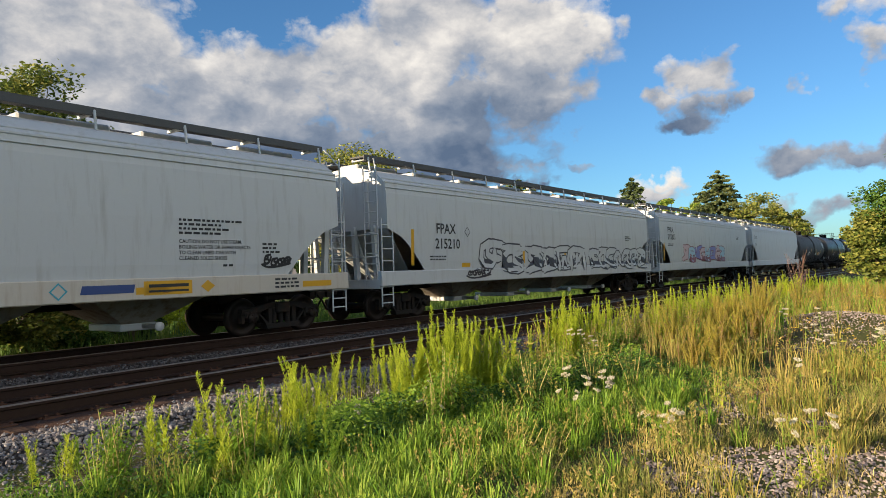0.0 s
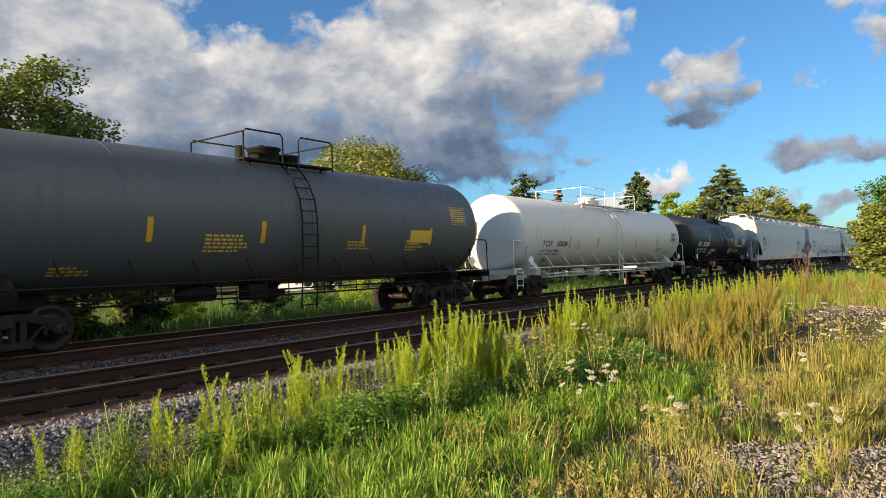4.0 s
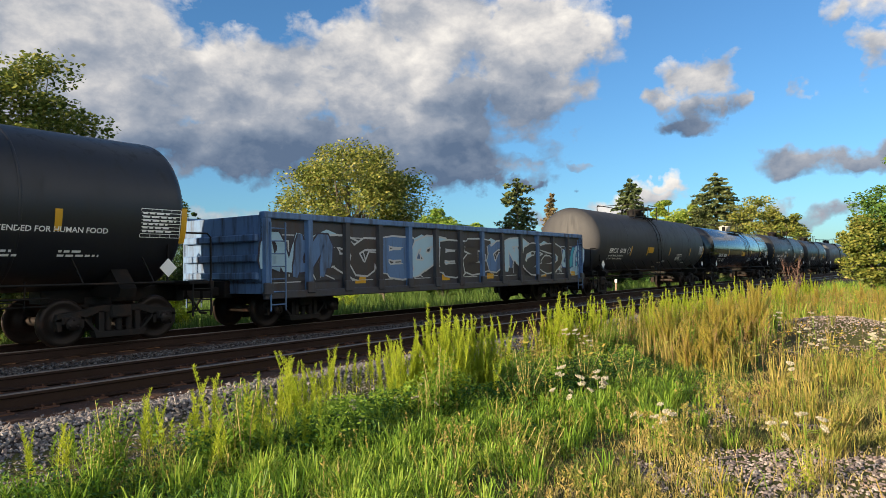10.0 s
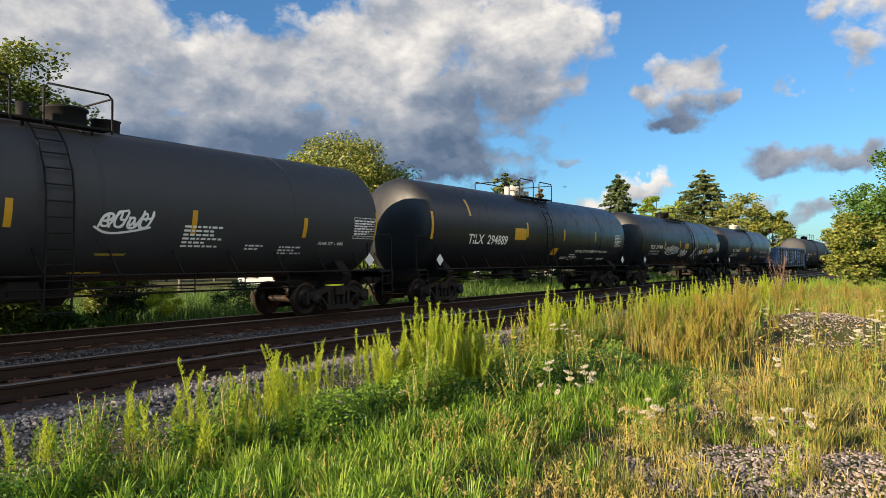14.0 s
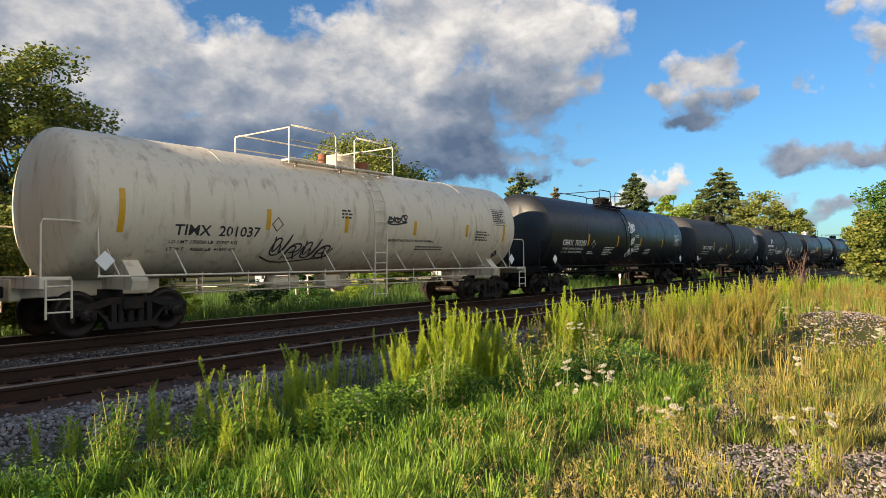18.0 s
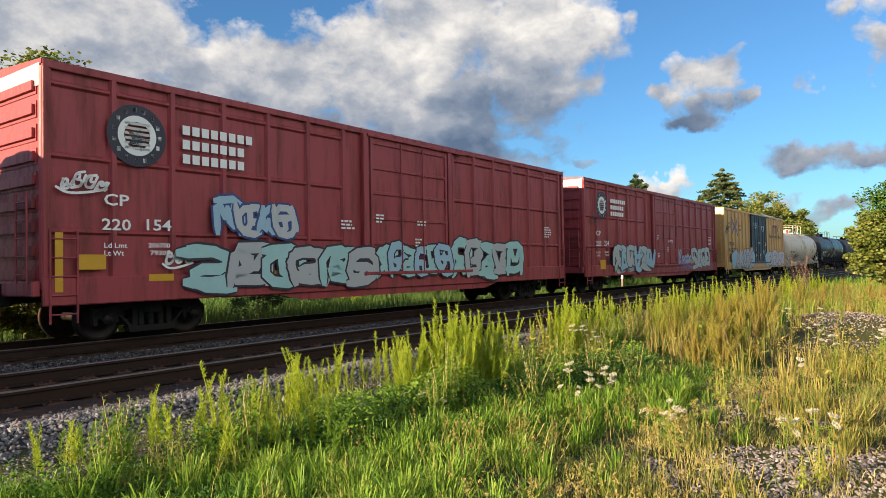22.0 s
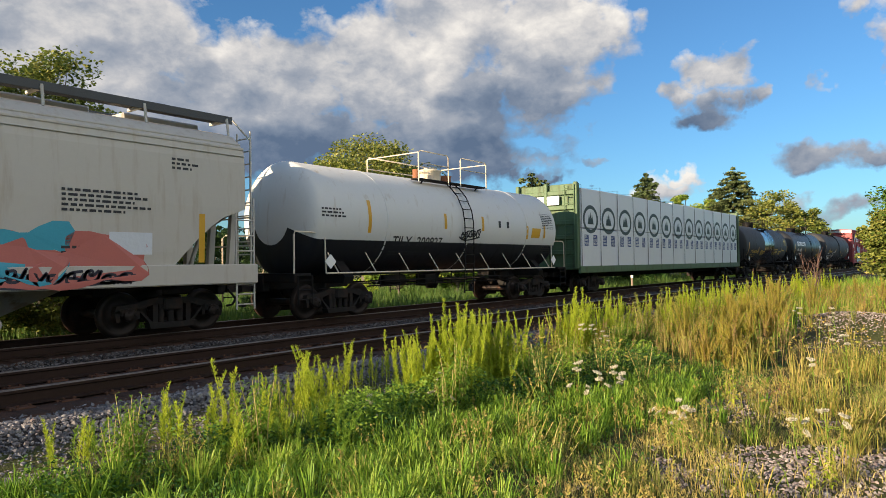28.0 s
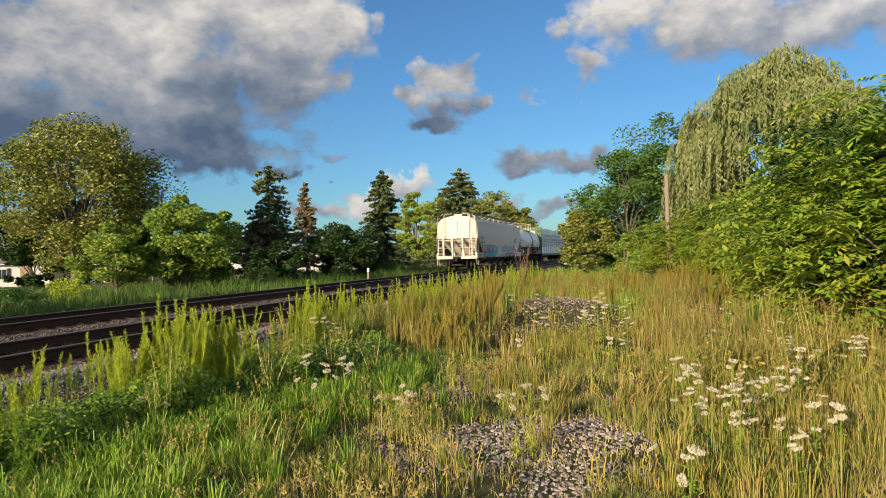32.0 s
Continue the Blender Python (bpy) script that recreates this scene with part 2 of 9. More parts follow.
def leaf(name, stops, rough=0.55, through_light=0.35):
    """Leaves, blades and petals: each island takes its own tone; some light shines through."""
    m, k = new_mat(name)
    geo = k.add("ShaderNodeNewGeometry")
    tone = k.add("ShaderNodeObjectInfo").outputs["Random"]
    patch = k.noise(k.add("ShaderNodeTexCoord").outputs["Object"], 0.9, 3.0, 0.6)
    fac = k.math("MULTIPLY_ADD", tone, 0.25, k.math("MULTIPLY", geo.outputs["Random Per Island"], 0.65))
    fac = k.math("MULTIPLY_ADD", k.math("SUBTRACT", patch, 0.47), 1.0, fac, clamp=True)
    col = k.ramp(fac, [(n / max(1, len(stops) - 1), c) for n, c in enumerate(stops)])
    b = k.add("ShaderNodeBsdfPrincipled")
    k.feed(b.inputs["Base Color"], col)
    b.inputs["Roughness"].default_value = rough
    b.inputs["Specular IOR Level"].default_value = 0.2
    t = k.add("ShaderNodeBsdfTranslucent")
    k.feed(t.inputs[0], col)
    mx = k.add("ShaderNodeMixShader")
    mx.inputs[0].default_value = through_light
    k.link(b.outputs[0], mx.inputs[1])
    k.link(t.outputs[0], mx.inputs[2])
    k.link(mx.outputs[0], k.add("ShaderNodeOutputMaterial").inputs[0])
    return m


def stones_mat(name, stops):
    """Loose stones: each island has its own grey, with mottling."""
    m, k = new_mat(name)
    geo = k.add("ShaderNodeNewGeometry")
    tone = k.add("ShaderNodeObjectInfo").outputs["Random"]
    fac = k.math("FRACT", k.math("ADD", tone, geo.outputs["Random Per Island"]))
    col = k.ramp(fac, [(n / (len(stops) - 1), c) for n, c in enumerate(stops)])
    at = k.add("ShaderNodeTexCoord").outputs["Object"]
    mott = k.noise(at, 45.0, 4.0, 0.7)
    col = k.mix(k.math("MULTIPLY", mott, 0.5), col, (0.05, 0.045, 0.04))
    b = k.add("ShaderNodeBsdfPrincipled")
    k.feed(b.inputs["Base Color"], col)
    b.inputs["Roughness"].default_value = 0.85
    b.inputs["Specular IOR Level"].default_value = 0.2
    k.link(b.outputs[0], k.add("ShaderNodeOutputMaterial").inputs[0])
    return m


def earth(name):
    """Ground: soil, moss and dry litter."""
    m, k = new_mat(name)
    at = k.add("ShaderNodeTexCoord").outputs["Object"]
    a, c, g = k.noise(at, 0.35, 5.0, 0.6), k.noise(at, 2.5, 6.0, 0.65), k.noise(at, 28.0, 5.0, 0.7)
    col = k.mix(k.ramp(a, [(0.35, (0, 0, 0)), (0.65, (1, 1, 1))]), (0.08, 0.10, 0.03), (0.19, 0.15, 0.075))
    col = k.mix(k.ramp(c, [(0.4, (0, 0, 0)), (0.7, (1, 1, 1))]), col, (0.07, 0.085, 0.028))
    col = k.mix(k.math("MULTIPLY", g, 0.5), col, (0.03, 0.03, 0.015))
    b = k.add("ShaderNodeBsdfPrincipled")
    k.feed(b.inputs["Base Color"], col)
    b.inputs["Roughness"].default_value = 0.95
    b.inputs["Specular IOR Level"].default_value = 0.1
    r = k.add("ShaderNodeBump")
    r.inputs["Strength"].default_value, r.inputs["Distance"].default_value = 0.6, 0.04
    k.feed(r.inputs["Height"], g)
    k.link(r.outputs[0], b.inputs["Normal"])
    k.link(b.outputs[0], k.add("ShaderNodeOutputMaterial").inputs[0])
    return m


M = {}
M["ground"] = earth("ground_soil")
M["ballast_bed"] = pbr("ballast_bed", (0.045, 0.040, 0.038), 0.95, 0, 0.5, 3.0, 22.0, 0.9, (0.06, 0.05, 0.045), 0.55, spec=0.15)
M["stone"] = stones_mat("ballast_stone", [(0.07, 0.066, 0.070), (0.18, 0.168, 0.175), (0.28, 0.268, 0.275), (0.105, 0.090, 0.090), (0.40, 0.38, 0.375), (0.19, 0.145, 0.14)])
# oil-stained stones, their colours lowered further for the train's shade
M["stone_dark"] = stones_mat("oily_shaded_ballast_stone", [(0.022, 0.019, 0.019), (0.055, 0.047, 0.046), (0.11, 0.10, 0.10), (0.035, 0.027, 0.025), (0.20, 0.19, 0.185), (0.05, 0.036, 0.032)])
M["fines"] = pbr("rusty_ballast_fines", (0.085, 0.046, 0.032), 0.95, 0, 0.5, 5.0, 40.0, 0.9, (0.05, 0.034, 0.028), 0.52, spec=0.15)
M["stone_pale"] = stones_mat("gravel_stone", [(0.22, 0.175, 0.16), (0.36, 0.30, 0.28), (0.14, 0.11, 0.11), (0.55, 0.49, 0.46), (0.30, 0.21, 0.19)])
M["tie"] = pbr("creosoted_wood", (0.060, 0.037, 0.028), 0.9, 0, 0.45, 4.0, 30.0, 0.8, (0.095, 0.052, 0.037), 0.5, spec=0.15)
M["rail"] = pbr("rusty_rail", (0.040, 0.024, 0.018), 0.7, 0.3, 0.3, 2.0, 40.0, 0.3, (0.04, 0.025, 0.02), 0.55, spec=0.15)
M["railhead"] = pbr("polished_railhead", (0.20, 0.165, 0.14), 0.45, 0.7, 0.3, 3.0, 60.0, 0.05)
M["plate"] = pbr("rusty_plate", (0.11, 0.055, 0.035), 0.85, 0.2, 0.35, 8.0, 60.0, 0.4, spec=0.15)
M["black"] = pbr("black_tank_paint", (0.017, 0.018, 0.022), 0.40, 0, 0.25, 0.7, 18.0, 0.03, (0.022, 0.021, 0.020), 0.60, True, spec=0.40)
M["blackdull"] = pbr("dull_black_tank_paint", (0.034, 0.034, 0.038), 0.62, 0, 0.25, 0.6, 16.0, 0.04, (0.052, 0.052, 0.056), 0.58, True, spec=0.45)
M["blackgloss"] = pbr("glossy_black_tank_paint", (0.0080, 0.0090, 0.0120), 0.22, 0, 0.2, 0.6, 14.0, 0.01, (0.025, 0.024, 0.024), 0.68, True, 0.6)
M["blackgrey"] = pbr("faded_black_tank_paint", (0.081, 0.086, 0.097), 0.5, 0, 0.2, 0.7, 14.0, 0.04, (0.085, 0.08, 0.075), 0.58, True)
M["whitetank"] = pbr("white_tank_paint", (0.640, 0.630, 0.600), 0.5, 0, 0.07, 0.8, 14.0, 0.03, (0.42, 0.34, 0.25), 0.66, True)
M["creamtank"] = pbr("weathered_cream_tank_paint", (0.680, 0.585, 0.450), 0.55, 0, 0.1, 0.7, 14.0, 0.05, (0.36, 0.26, 0.17), 0.60, True)
M["hopper"] = pbr("grey_hopper_paint", (0.500, 0.515, 0.520), 0.55, 0, 0.06, 0.5, 12.0, 0.03, (0.40, 0.40, 0.39), 0.60, True)
M["hopperwhite"] = pbr("off_white_hopper_paint", (0.520, 0.475, 0.410), 0.55, 0, 0.08, 0.5, 12.0, 0.03, (0.42, 0.35, 0.27), 0.60, True)
# bay paint: underside shade put into the base colour, with brown streaks
M["hoppershade"] = pbr("shaded_streaky_bay_paint", (0.30, 0.27, 0.23), 0.7, 0, 0.2, 1.0, 14.0, 0.1, (0.16, 0.10, 0.06), 0.55, True)
M["yellowbox"] = pbr("yellow_boxcar_paint", (0.660, 0.385, 0.135), 0.55, 0, 0.08, 0.6, 14.0, 0.04, (0.32, 0.18, 0.07), 0.64, True)
M["redbox"] = pbr("red_boxcar_paint", (0.330, 0.046, 0.052), 0.5, 0, 0.14, 0.6, 12.0, 0.05, (0.16, 0.035, 0.03), 0.55, True)
M["bluebox"] = pbr("blue_gondola_paint", (0.095, 0.179, 0.336), 0.6, 0, 0.25, 0.8, 14.0, 0.08, (0.05, 0.045, 0.045), 0.55, True)
M["gondark"] = pbr("overpainted_dark_panel", (0.030, 0.029, 0.034), 0.5, 0, 0.5, 1.6, 14.0, 0.1, (0.075, 0.072, 0.078), 0.60, True)
M["gonbrown"] = pbr("overpainted_brown_panel", (0.042, 0.033, 0.032), 0.5, 0, 0.5, 1.6, 14.0, 0.1, (0.085, 0.055, 0.042), 0.60, True)
M["gonpanel"] = pbr("grimy_gondola_panel", (0.046, 0.045, 0.052), 0.55, 0, 0.4, 1.0, 14.0, 0.15, (0.065, 0.042, 0.032), 0.58, True)
M["greencar"] = pbr("green_bulkhead_paint", (0.080, 0.135, 0.062), 0.6, 0, 0.15, 0.8, 14.0, 0.05, (0.08, 0.08, 0.05), 0.6, True)
M["door_black"] = pbr("black_door_paint", (0.032, 0.035, 0.045), 0.5, 0, 0.25, 0.8, 16.0, 0.05, (0.05, 0.04, 0.035), 0.62, True)
M["roofwhite"] = pbr("galvanised_roof", (0.55, 0.53, 0.48), 0.5, 0.2, 0.12, 0.8, 14.0, 0.05, (0.30, 0.20, 0.14), 0.6, True)
M["steel"] = pbr("dark_underframe_steel", (0.014, 0.013, 0.0125), 0.65, 0.1, 0.35, 3.0, 30.0, 0.15, (0.045, 0.030, 0.022), 0.60, spec=0.15)
M["truck"] = pbr("grimy_cast_steel", (0.022, 0.020, 0.019), 0.75, 0.1, 0.4, 4.0, 30.0, 0.25, (0.060, 0.038, 0.027), 0.58, spec=0.15)
M["wheel"] = pbr("rusty_wheel_steel", (0.035, 0.028, 0.025), 0.5, 0.5, 0.35, 4.0, 40.0, 0.1, (0.12, 0.06, 0.04), 0.6, spec=0.15)
M["rust"] = pbr("orange_rust", (0.26, 0.10, 0.045), 0.85, 0, 0.35, 4.0, 40.0, 0.2)
M["grating"] = pbr("walkway_grating", (0.10, 0.10, 0.10), 0.6, 0.5, 0.3, 3.0, 60.0, 0.5, spec=0.15)
M["white"] = pbr("white_lettering", (0.84, 0.83, 0.80), 0.6, 0, 0.1, 6.0, 60.0, 0.0)
M["ink"] = pbr("black_lettering", (0.025, 0.025, 0.028), 0.6, 0, 0.2, 6.0, 60.0, 0.0)
M["yellow"] = pbr("yellow_reflector", (0.62, 0.33, 0.02), 0.4, 0, 0.15, 6.0, 60.0, 0.0)
M["yellowtext"] = pbr("yellow_lettering", (0.62, 0.42, 0.05), 0.6, 0, 0.1, 6.0, 60.0, 0.0)
M["maroon"] = pbr("maroon_lettering", (0.22, 0.06, 0.05), 0.6, 0, 0.1, 6.0, 60.0, 0.0)
M["g_blue"] = pbr("spray_blue", (0.045, 0.330, 0.430), 0.5, 0, 0.2, 2.0, 40.0, 0.0)
M["g_sky"] = pbr("spray_pale_blue", (0.34, 0.50, 0.60), 0.5, 0, 0.15, 2.0, 40.0, 0.0)
M["g_red"] = pbr("spray_coral", (0.480, 0.130, 0.100), 0.5, 0, 0.2, 2.0, 40.0, 0.0)
M["g_pink"] = pbr("spray_pink", (0.56, 0.40, 0.42), 0.5, 0, 0.2, 2.0, 40.0, 0.0)
M["g_silver"] = pbr("spray_silver", (0.46, 0.47, 0.48), 0.4, 0.1, 0.15, 2.0, 40.0, 0.0)
M["g_violet"] = pbr("spray_violet", (0.20, 0.19, 0.46), 0.5, 0, 0.2, 2.0, 40.0, 0.0)
M["g_dark"] = pbr("spray_dark", (0.03, 0.025, 0.04), 0.5, 0, 0.2, 2.0, 40.0, 0.0)
M["g_mint"] = pbr("spray_mint", (0.36, 0.58, 0.56), 0.5, 0, 0.2, 2.0, 40.0, 0.0)
M["g_maroon"] = pbr("spray_maroon", (0.20, 0.035, 0.05), 0.5, 0, 0.2, 2.0, 40.0, 0.0)
M["wrap"] = pbr("white_lumber_wrap", (0.66, 0.67, 0.70), 0.40, 0, 0.06, 1.0, 4.0, 0.8)
M["wrapgreen"] = pbr("dark_wrap_print", (0.035, 0.055, 0.06), 0.5, 0, 0.1, 6.0, 60.0, 0.0)
M["wrapblue"] = pbr("blue_wrap_print", (0.03, 0.06, 0.20), 0.5, 0, 0.1, 6.0, 60.0, 0.0)
M["bark"] = pbr("grey_bark", (0.12, 0.10, 0.08), 0.95, 0, 0.35, 3.0, 18.0, 0.8)
M["twig"] = pbr("reddish_dead_twig", (0.150, 0.088, 0.070), 0.9, 0, 0.25, 8.0, 60.0, 0.3)
M["pole"] = pbr("weathered_pole_wood", (0.22, 0.17, 0.13), 0.9, 0, 0.25, 3.0, 30.0, 0.5)
M["siding"] = pbr("white_house_siding", (0.70, 0.70, 0.68), 0.6, 0, 0.05, 1.0, 14.0, 0.05)
M["shingle"] = pbr("grey_roof_shingle", (0.16, 0.15, 0.15), 0.9, 0, 0.25, 2.0, 14.0, 0.4)
M["shutter"] = pbr("dark_shutter_paint", (0.03, 0.035, 0.04), 0.6, 0, 0.1, 3.0, 20.0, 0.05)
M["pane"] = pbr("dark_window_glass", (0.04, 0.05, 0.06), 0.08, 0, 0.1, 1.0, 10.0, 0.0)
M["brickwall"] = pbr("tan_wall", (0.38, 0.28, 0.18), 0.8, 0, 0.15, 2.0, 20.0, 0.2)
M["blockgrey"] = pbr("pale_shed_cladding", (0.45, 0.46, 0.47), 0.6, 0, 0.06, 1.0, 10.0, 0.05)

M["leaf_tree"] = leaf("broad_leaf", [(0.048, 0.084, 0.017), (0.125, 0.165, 0.033), (0.245, 0.260, 0.055), (0.380, 0.330, 0.095)], 0.5, 0.30)
# own colour of dark trees; also paints the shade inside willow and sumac
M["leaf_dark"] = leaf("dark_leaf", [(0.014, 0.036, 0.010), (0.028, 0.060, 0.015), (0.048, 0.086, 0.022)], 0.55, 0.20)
M["leaf_fresh"] = leaf("fresh_leaf", [(0.100, 0.200, 0.033), (0.181, 0.290, 0.045), (0.290, 0.362, 0.064), (0.399, 0.380, 0.073)])
M["needle"] = leaf("spruce_needle", [(0.050, 0.078, 0.030), (0.100, 0.130, 0.048), (0.175, 0.185, 0.070)], 0.6, 0.2)
M["needle_brown"] = leaf("browning_needle", [(0.110, 0.088, 0.044), (0.185, 0.130, 0.068), (0.150, 0.140, 0.060)], 0.7, 0.2)
M["willow"] = leaf("willow_leaf", [(0.143, 0.188, 0.060), (0.225, 0.262, 0.098), (0.315, 0.330, 0.150), (0.375, 0.360, 0.180)], 0.5, 0.35)
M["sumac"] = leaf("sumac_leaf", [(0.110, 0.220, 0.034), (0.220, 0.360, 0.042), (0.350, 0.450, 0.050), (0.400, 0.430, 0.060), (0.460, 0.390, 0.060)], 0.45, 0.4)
M["grass_green"] = leaf("green_grass", [(0.080, 0.165, 0.022), (0.160, 0.290, 0.032), (0.270, 0.390, 0.050), (0.390, 0.410, 0.090)], 0.45, 0.38)
M["grass_dry"] = leaf("dry_grass", [(0.170, 0.210, 0.050), (0.320, 0.290, 0.085), (0.440, 0.370, 0.130), (0.540, 0.440, 0.190), (0.260, 0.290, 0.060)], 0.6, 0.25)
M["weed"] = leaf("bright_weed_leaf", [(0.270, 0.370, 0.034), (0.440, 0.520, 0.050), (0.600, 0.620, 0.085)], 0.5, 0.45)
M["straw_mix"] = leaf("straw_and_stem", [(0.110, 0.160, 0.030), (0.240, 0.260, 0.048), (0.390, 0.330, 0.090), (0.310, 0.220, 0.070), (0.500, 0.410, 0.170)], 0.6, 0.3)
M["turf_mix"] = leaf("olive_and_straw_turf", [(0.110, 0.160, 0.030), (0.210, 0.240, 0.050), (0.330, 0.300, 0.090), (0.470, 0.390, 0.160)], 0.6, 0.3)
M["red_leaf"] = leaf("reddening_leaf", [(0.220, 0.160, 0.050), (0.330, 0.110, 0.060), (0.400, 0.160, 0.100), (0.250, 0.220, 0.070)], 0.6, 0.3)
M["weed_gold"] = leaf("golden_weed_leaf", [(0.150, 0.190, 0.034), (0.330, 0.320, 0.052), (0.480, 0.410, 0.078), (0.370, 0.260, 0.075), (0.560, 0.480, 0.110)], 0.6, 0.3)
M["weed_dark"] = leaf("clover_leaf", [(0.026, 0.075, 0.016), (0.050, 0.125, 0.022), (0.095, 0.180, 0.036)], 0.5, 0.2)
M["weed_brown"] = leaf("brown_weed", [(0.230, 0.190, 0.065), (0.330, 0.250, 0.095), (0.270, 0.140, 0.070), (0.420, 0.350, 0.150)], 0.7, 0.3)
M["umbel"] = leaf("white_umbel_flower", [(0.560, 0.520, 0.390), (0.660, 0.620, 0.500), (0.520, 0.450, 0.290)], 0.6, 0.3)
M["goldflower"] = leaf("yellow_flower", [(0.55, 0.36, 0.03), (0.62, 0.45, 0.05)], 0.6, 0.3)
M["leaf_dark2"] = leaf("deep_green_leaf", [(0.045, 0.105, 0.022), (0.088, 0.165, 0.030), (0.140, 0.215, 0.042)], 0.5, 0.3)
M["grass_far"] = leaf("meadow_blade", [(0.065, 0.130, 0.026), (0.104, 0.182, 0.036), (0.169, 0.221, 0.052)], 0.5, 0.4)
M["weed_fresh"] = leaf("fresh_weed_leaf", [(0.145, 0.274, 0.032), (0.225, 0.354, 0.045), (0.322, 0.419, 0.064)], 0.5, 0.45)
M["weed_mixed"] = leaf("mixed_weed_leaf", [(0.084, 0.168, 0.028), (0.182, 0.252, 0.042), (0.364, 0.336, 0.070), (0.476, 0.350, 0.098), (0.168, 0.238, 0.042)], 0.55, 0.4)

# ---- tools ----
class MB:
    """Collects verts and faces of one mesh."""

    def __init__(self):
        self.v, self.f, self.smooth = [], [], []

    def add(self, verts, faces, smooth=False):
        o = len(self.v)
        self.v += [tuple(p) for p in verts]
        self.f += [tuple(i + o for i in f) for f in faces]
        self.smooth += [smooth] * len(faces)
        return self

    def box(self, x0, x1, y0, y1, z0, z1, c=0.012):
        """A box with chamfered edges."""
        c = min(c, (x1 - x0) * 0.3, (y1 - y0) * 0.3, (z1 - z0) * 0.3)
        vs, idx = [], {}
        for i, (x, sx) in enumerate(((x0, 1), (x1, -1))):
            for j, (y, sy) in enumerate(((y0, 1), (y1, -1))):
                for k, (z, sz) in enumerate(((z0, 1), (z1, -1))):
                    for a in range(3):
                        p = [x + sx * c, y + sy * c, z + sz * c]
                        p[a] = (x, y, z)[a]
                        idx[i, j, k, a] = len(vs)
                        vs.append(p)
        g = lambda i, j, k, a: idx[i, j, k, a]
        fs = []
        for s in (0, 1):
            for a, q in ((0, [(s, 0, 0), (s, 1, 0), (s, 1, 1), (s, 0, 1)]), (1, [(0, s, 0), (0, s, 1), (1, s, 1), (1, s, 0)]), (2, [(0, 0, s), (1, 0, s), (1, 1, s), (0, 1, s)])):
                f = [g(*p, a) for p in q]
                fs.append(f if s else f[::-1])
        for s in (0, 1):
            for t in (0, 1):
                fs.append([g(0, s, t, 1), g(1, s, t, 1), g(1, s, t, 2), g(0, s, t, 2)])
                fs.append([g(s, 0, t, 0), g(s, 1, t, 0), g(s, 1, t, 2), g(s, 0, t, 2)])
                fs.append([g(s, t, 0, 0), g(s, t, 1, 0), g(s, t, 1, 1), g(s, t, 0, 1)])
        for i in (0, 1):
            for j in (0, 1):
                for k in (0, 1):
                    fs.append([g(i, j, k, 0), g(i, j, k, 1), g(i, j, k, 2)])
        return self.add(vs, fs)

    def tube(self, pts, r, n=6, closed=False):
        """A round bar through points."""
        pts = [Vector(p) for p in pts]
        vs, fs = [], []
        m = len(pts)
        for i, p in enumerate(pts):
            a, b = pts[max(0, i - 1)], pts[min(m - 1, i + 1)]
            d = (b - a).normalized()
            up = Vector((0, 0, 1)) if abs(d.z) < 0.9 else Vector((1, 0, 0))
            u = d.cross(up).normalized()
            w = u.cross(d)
            rr = r[i] if isinstance(r, (list, tuple)) else r
            vs += [p + (u * math.cos(2 * math.pi * k / n) + w * math.sin(2 * math.pi * k / n)) * rr for k in range(n)]
        for i in range(m - 1):
            for k in range(n):
                fs.append((i * n + k, i * n + (k + 1) % n, (i + 1) * n + (k + 1) % n, (i + 1) * n + k))
        self.add(vs, fs, True)
        self.add(vs[:n], [tuple(range(n))])
        return self.add(vs[-n:], [tuple(range(n))[::-1]])

    def spin(self, profile, axis="X", at=(0, 0, 0), n=24, a0=0.0, a1=2 * math.pi, smooth=True):
        """A profile of (along, radius) turned about an axis."""
        full = abs(a1 - a0 - 2 * math.pi) < 1e-6
        m = n if full else n + 1
        vs, fs = [], []
        for s, r in profile:
            for k in range(m):
                a = a0 + (a1 - a0) * k / n
                c, d = math.cos(a) * r, math.sin(a) * r
                vs.append({"X": (at[0] + s, at[1] + c, at[2] + d), "Y": (at[0] + c, at[1] + s, at[2] + d), "Z": (at[0] + c, at[1] + d, at[2] + s)}[axis])
        for i in range(len(profile) - 1):
            for k in range(n):
                q = (k + 1) % m
                fs.append((i * m + k, i * m + q, (i + 1) * m + q, (i + 1) * m + k))
        return self.add(vs, fs, smooth)

    def prism(self, outline, x0, x1, axis="X"):
        """An outline in the other two axes, pushed along an axis."""
        n = len(outline)
        put = {"X": lambda s, p: (s, p[0], p[1]), "Y": lambda s, p: (p[0], s, p[1]), "Z": lambda s, p: (p[0], p[1], s)}[axis]
        vs = [put(x0, p) for p in outline] + [put(x1, p) for p in outline]
        fs = [(i, (i + 1) % n, n + (i + 1) % n, n + i) for i in range(n)]
        fs += [tuple(range(n))[::-1], tuple(range(n, 2 * n))]
        return self.add(vs, fs)

    def mesh(self, name, fix=True):
        me = bpy.data.meshes.new(name)
        me.from_pydata(self.v, [], self.f)
        me.polygons.foreach_set("use_smooth", self.smooth)
        if fix:
            b = bmesh.new()
            b.from_mesh(me)
            bmesh.ops.recalc_face_normals(b, faces=b.faces)
            b.to_mesh(me)
            b.free()
        return me


def part(name, mb, material, parent, label="", fix=True):
    """Links what mb holds as one mesh under a thing or a part."""
    me = mb if isinstance(mb, bpy.types.Mesh) else mb.mesh(name, fix)
    if not me.materials:
        me.materials.append(M[material])
    ob = new(name, me)
    ob.parent = parent
    if label:
        tagged(ob, label)
    return ob


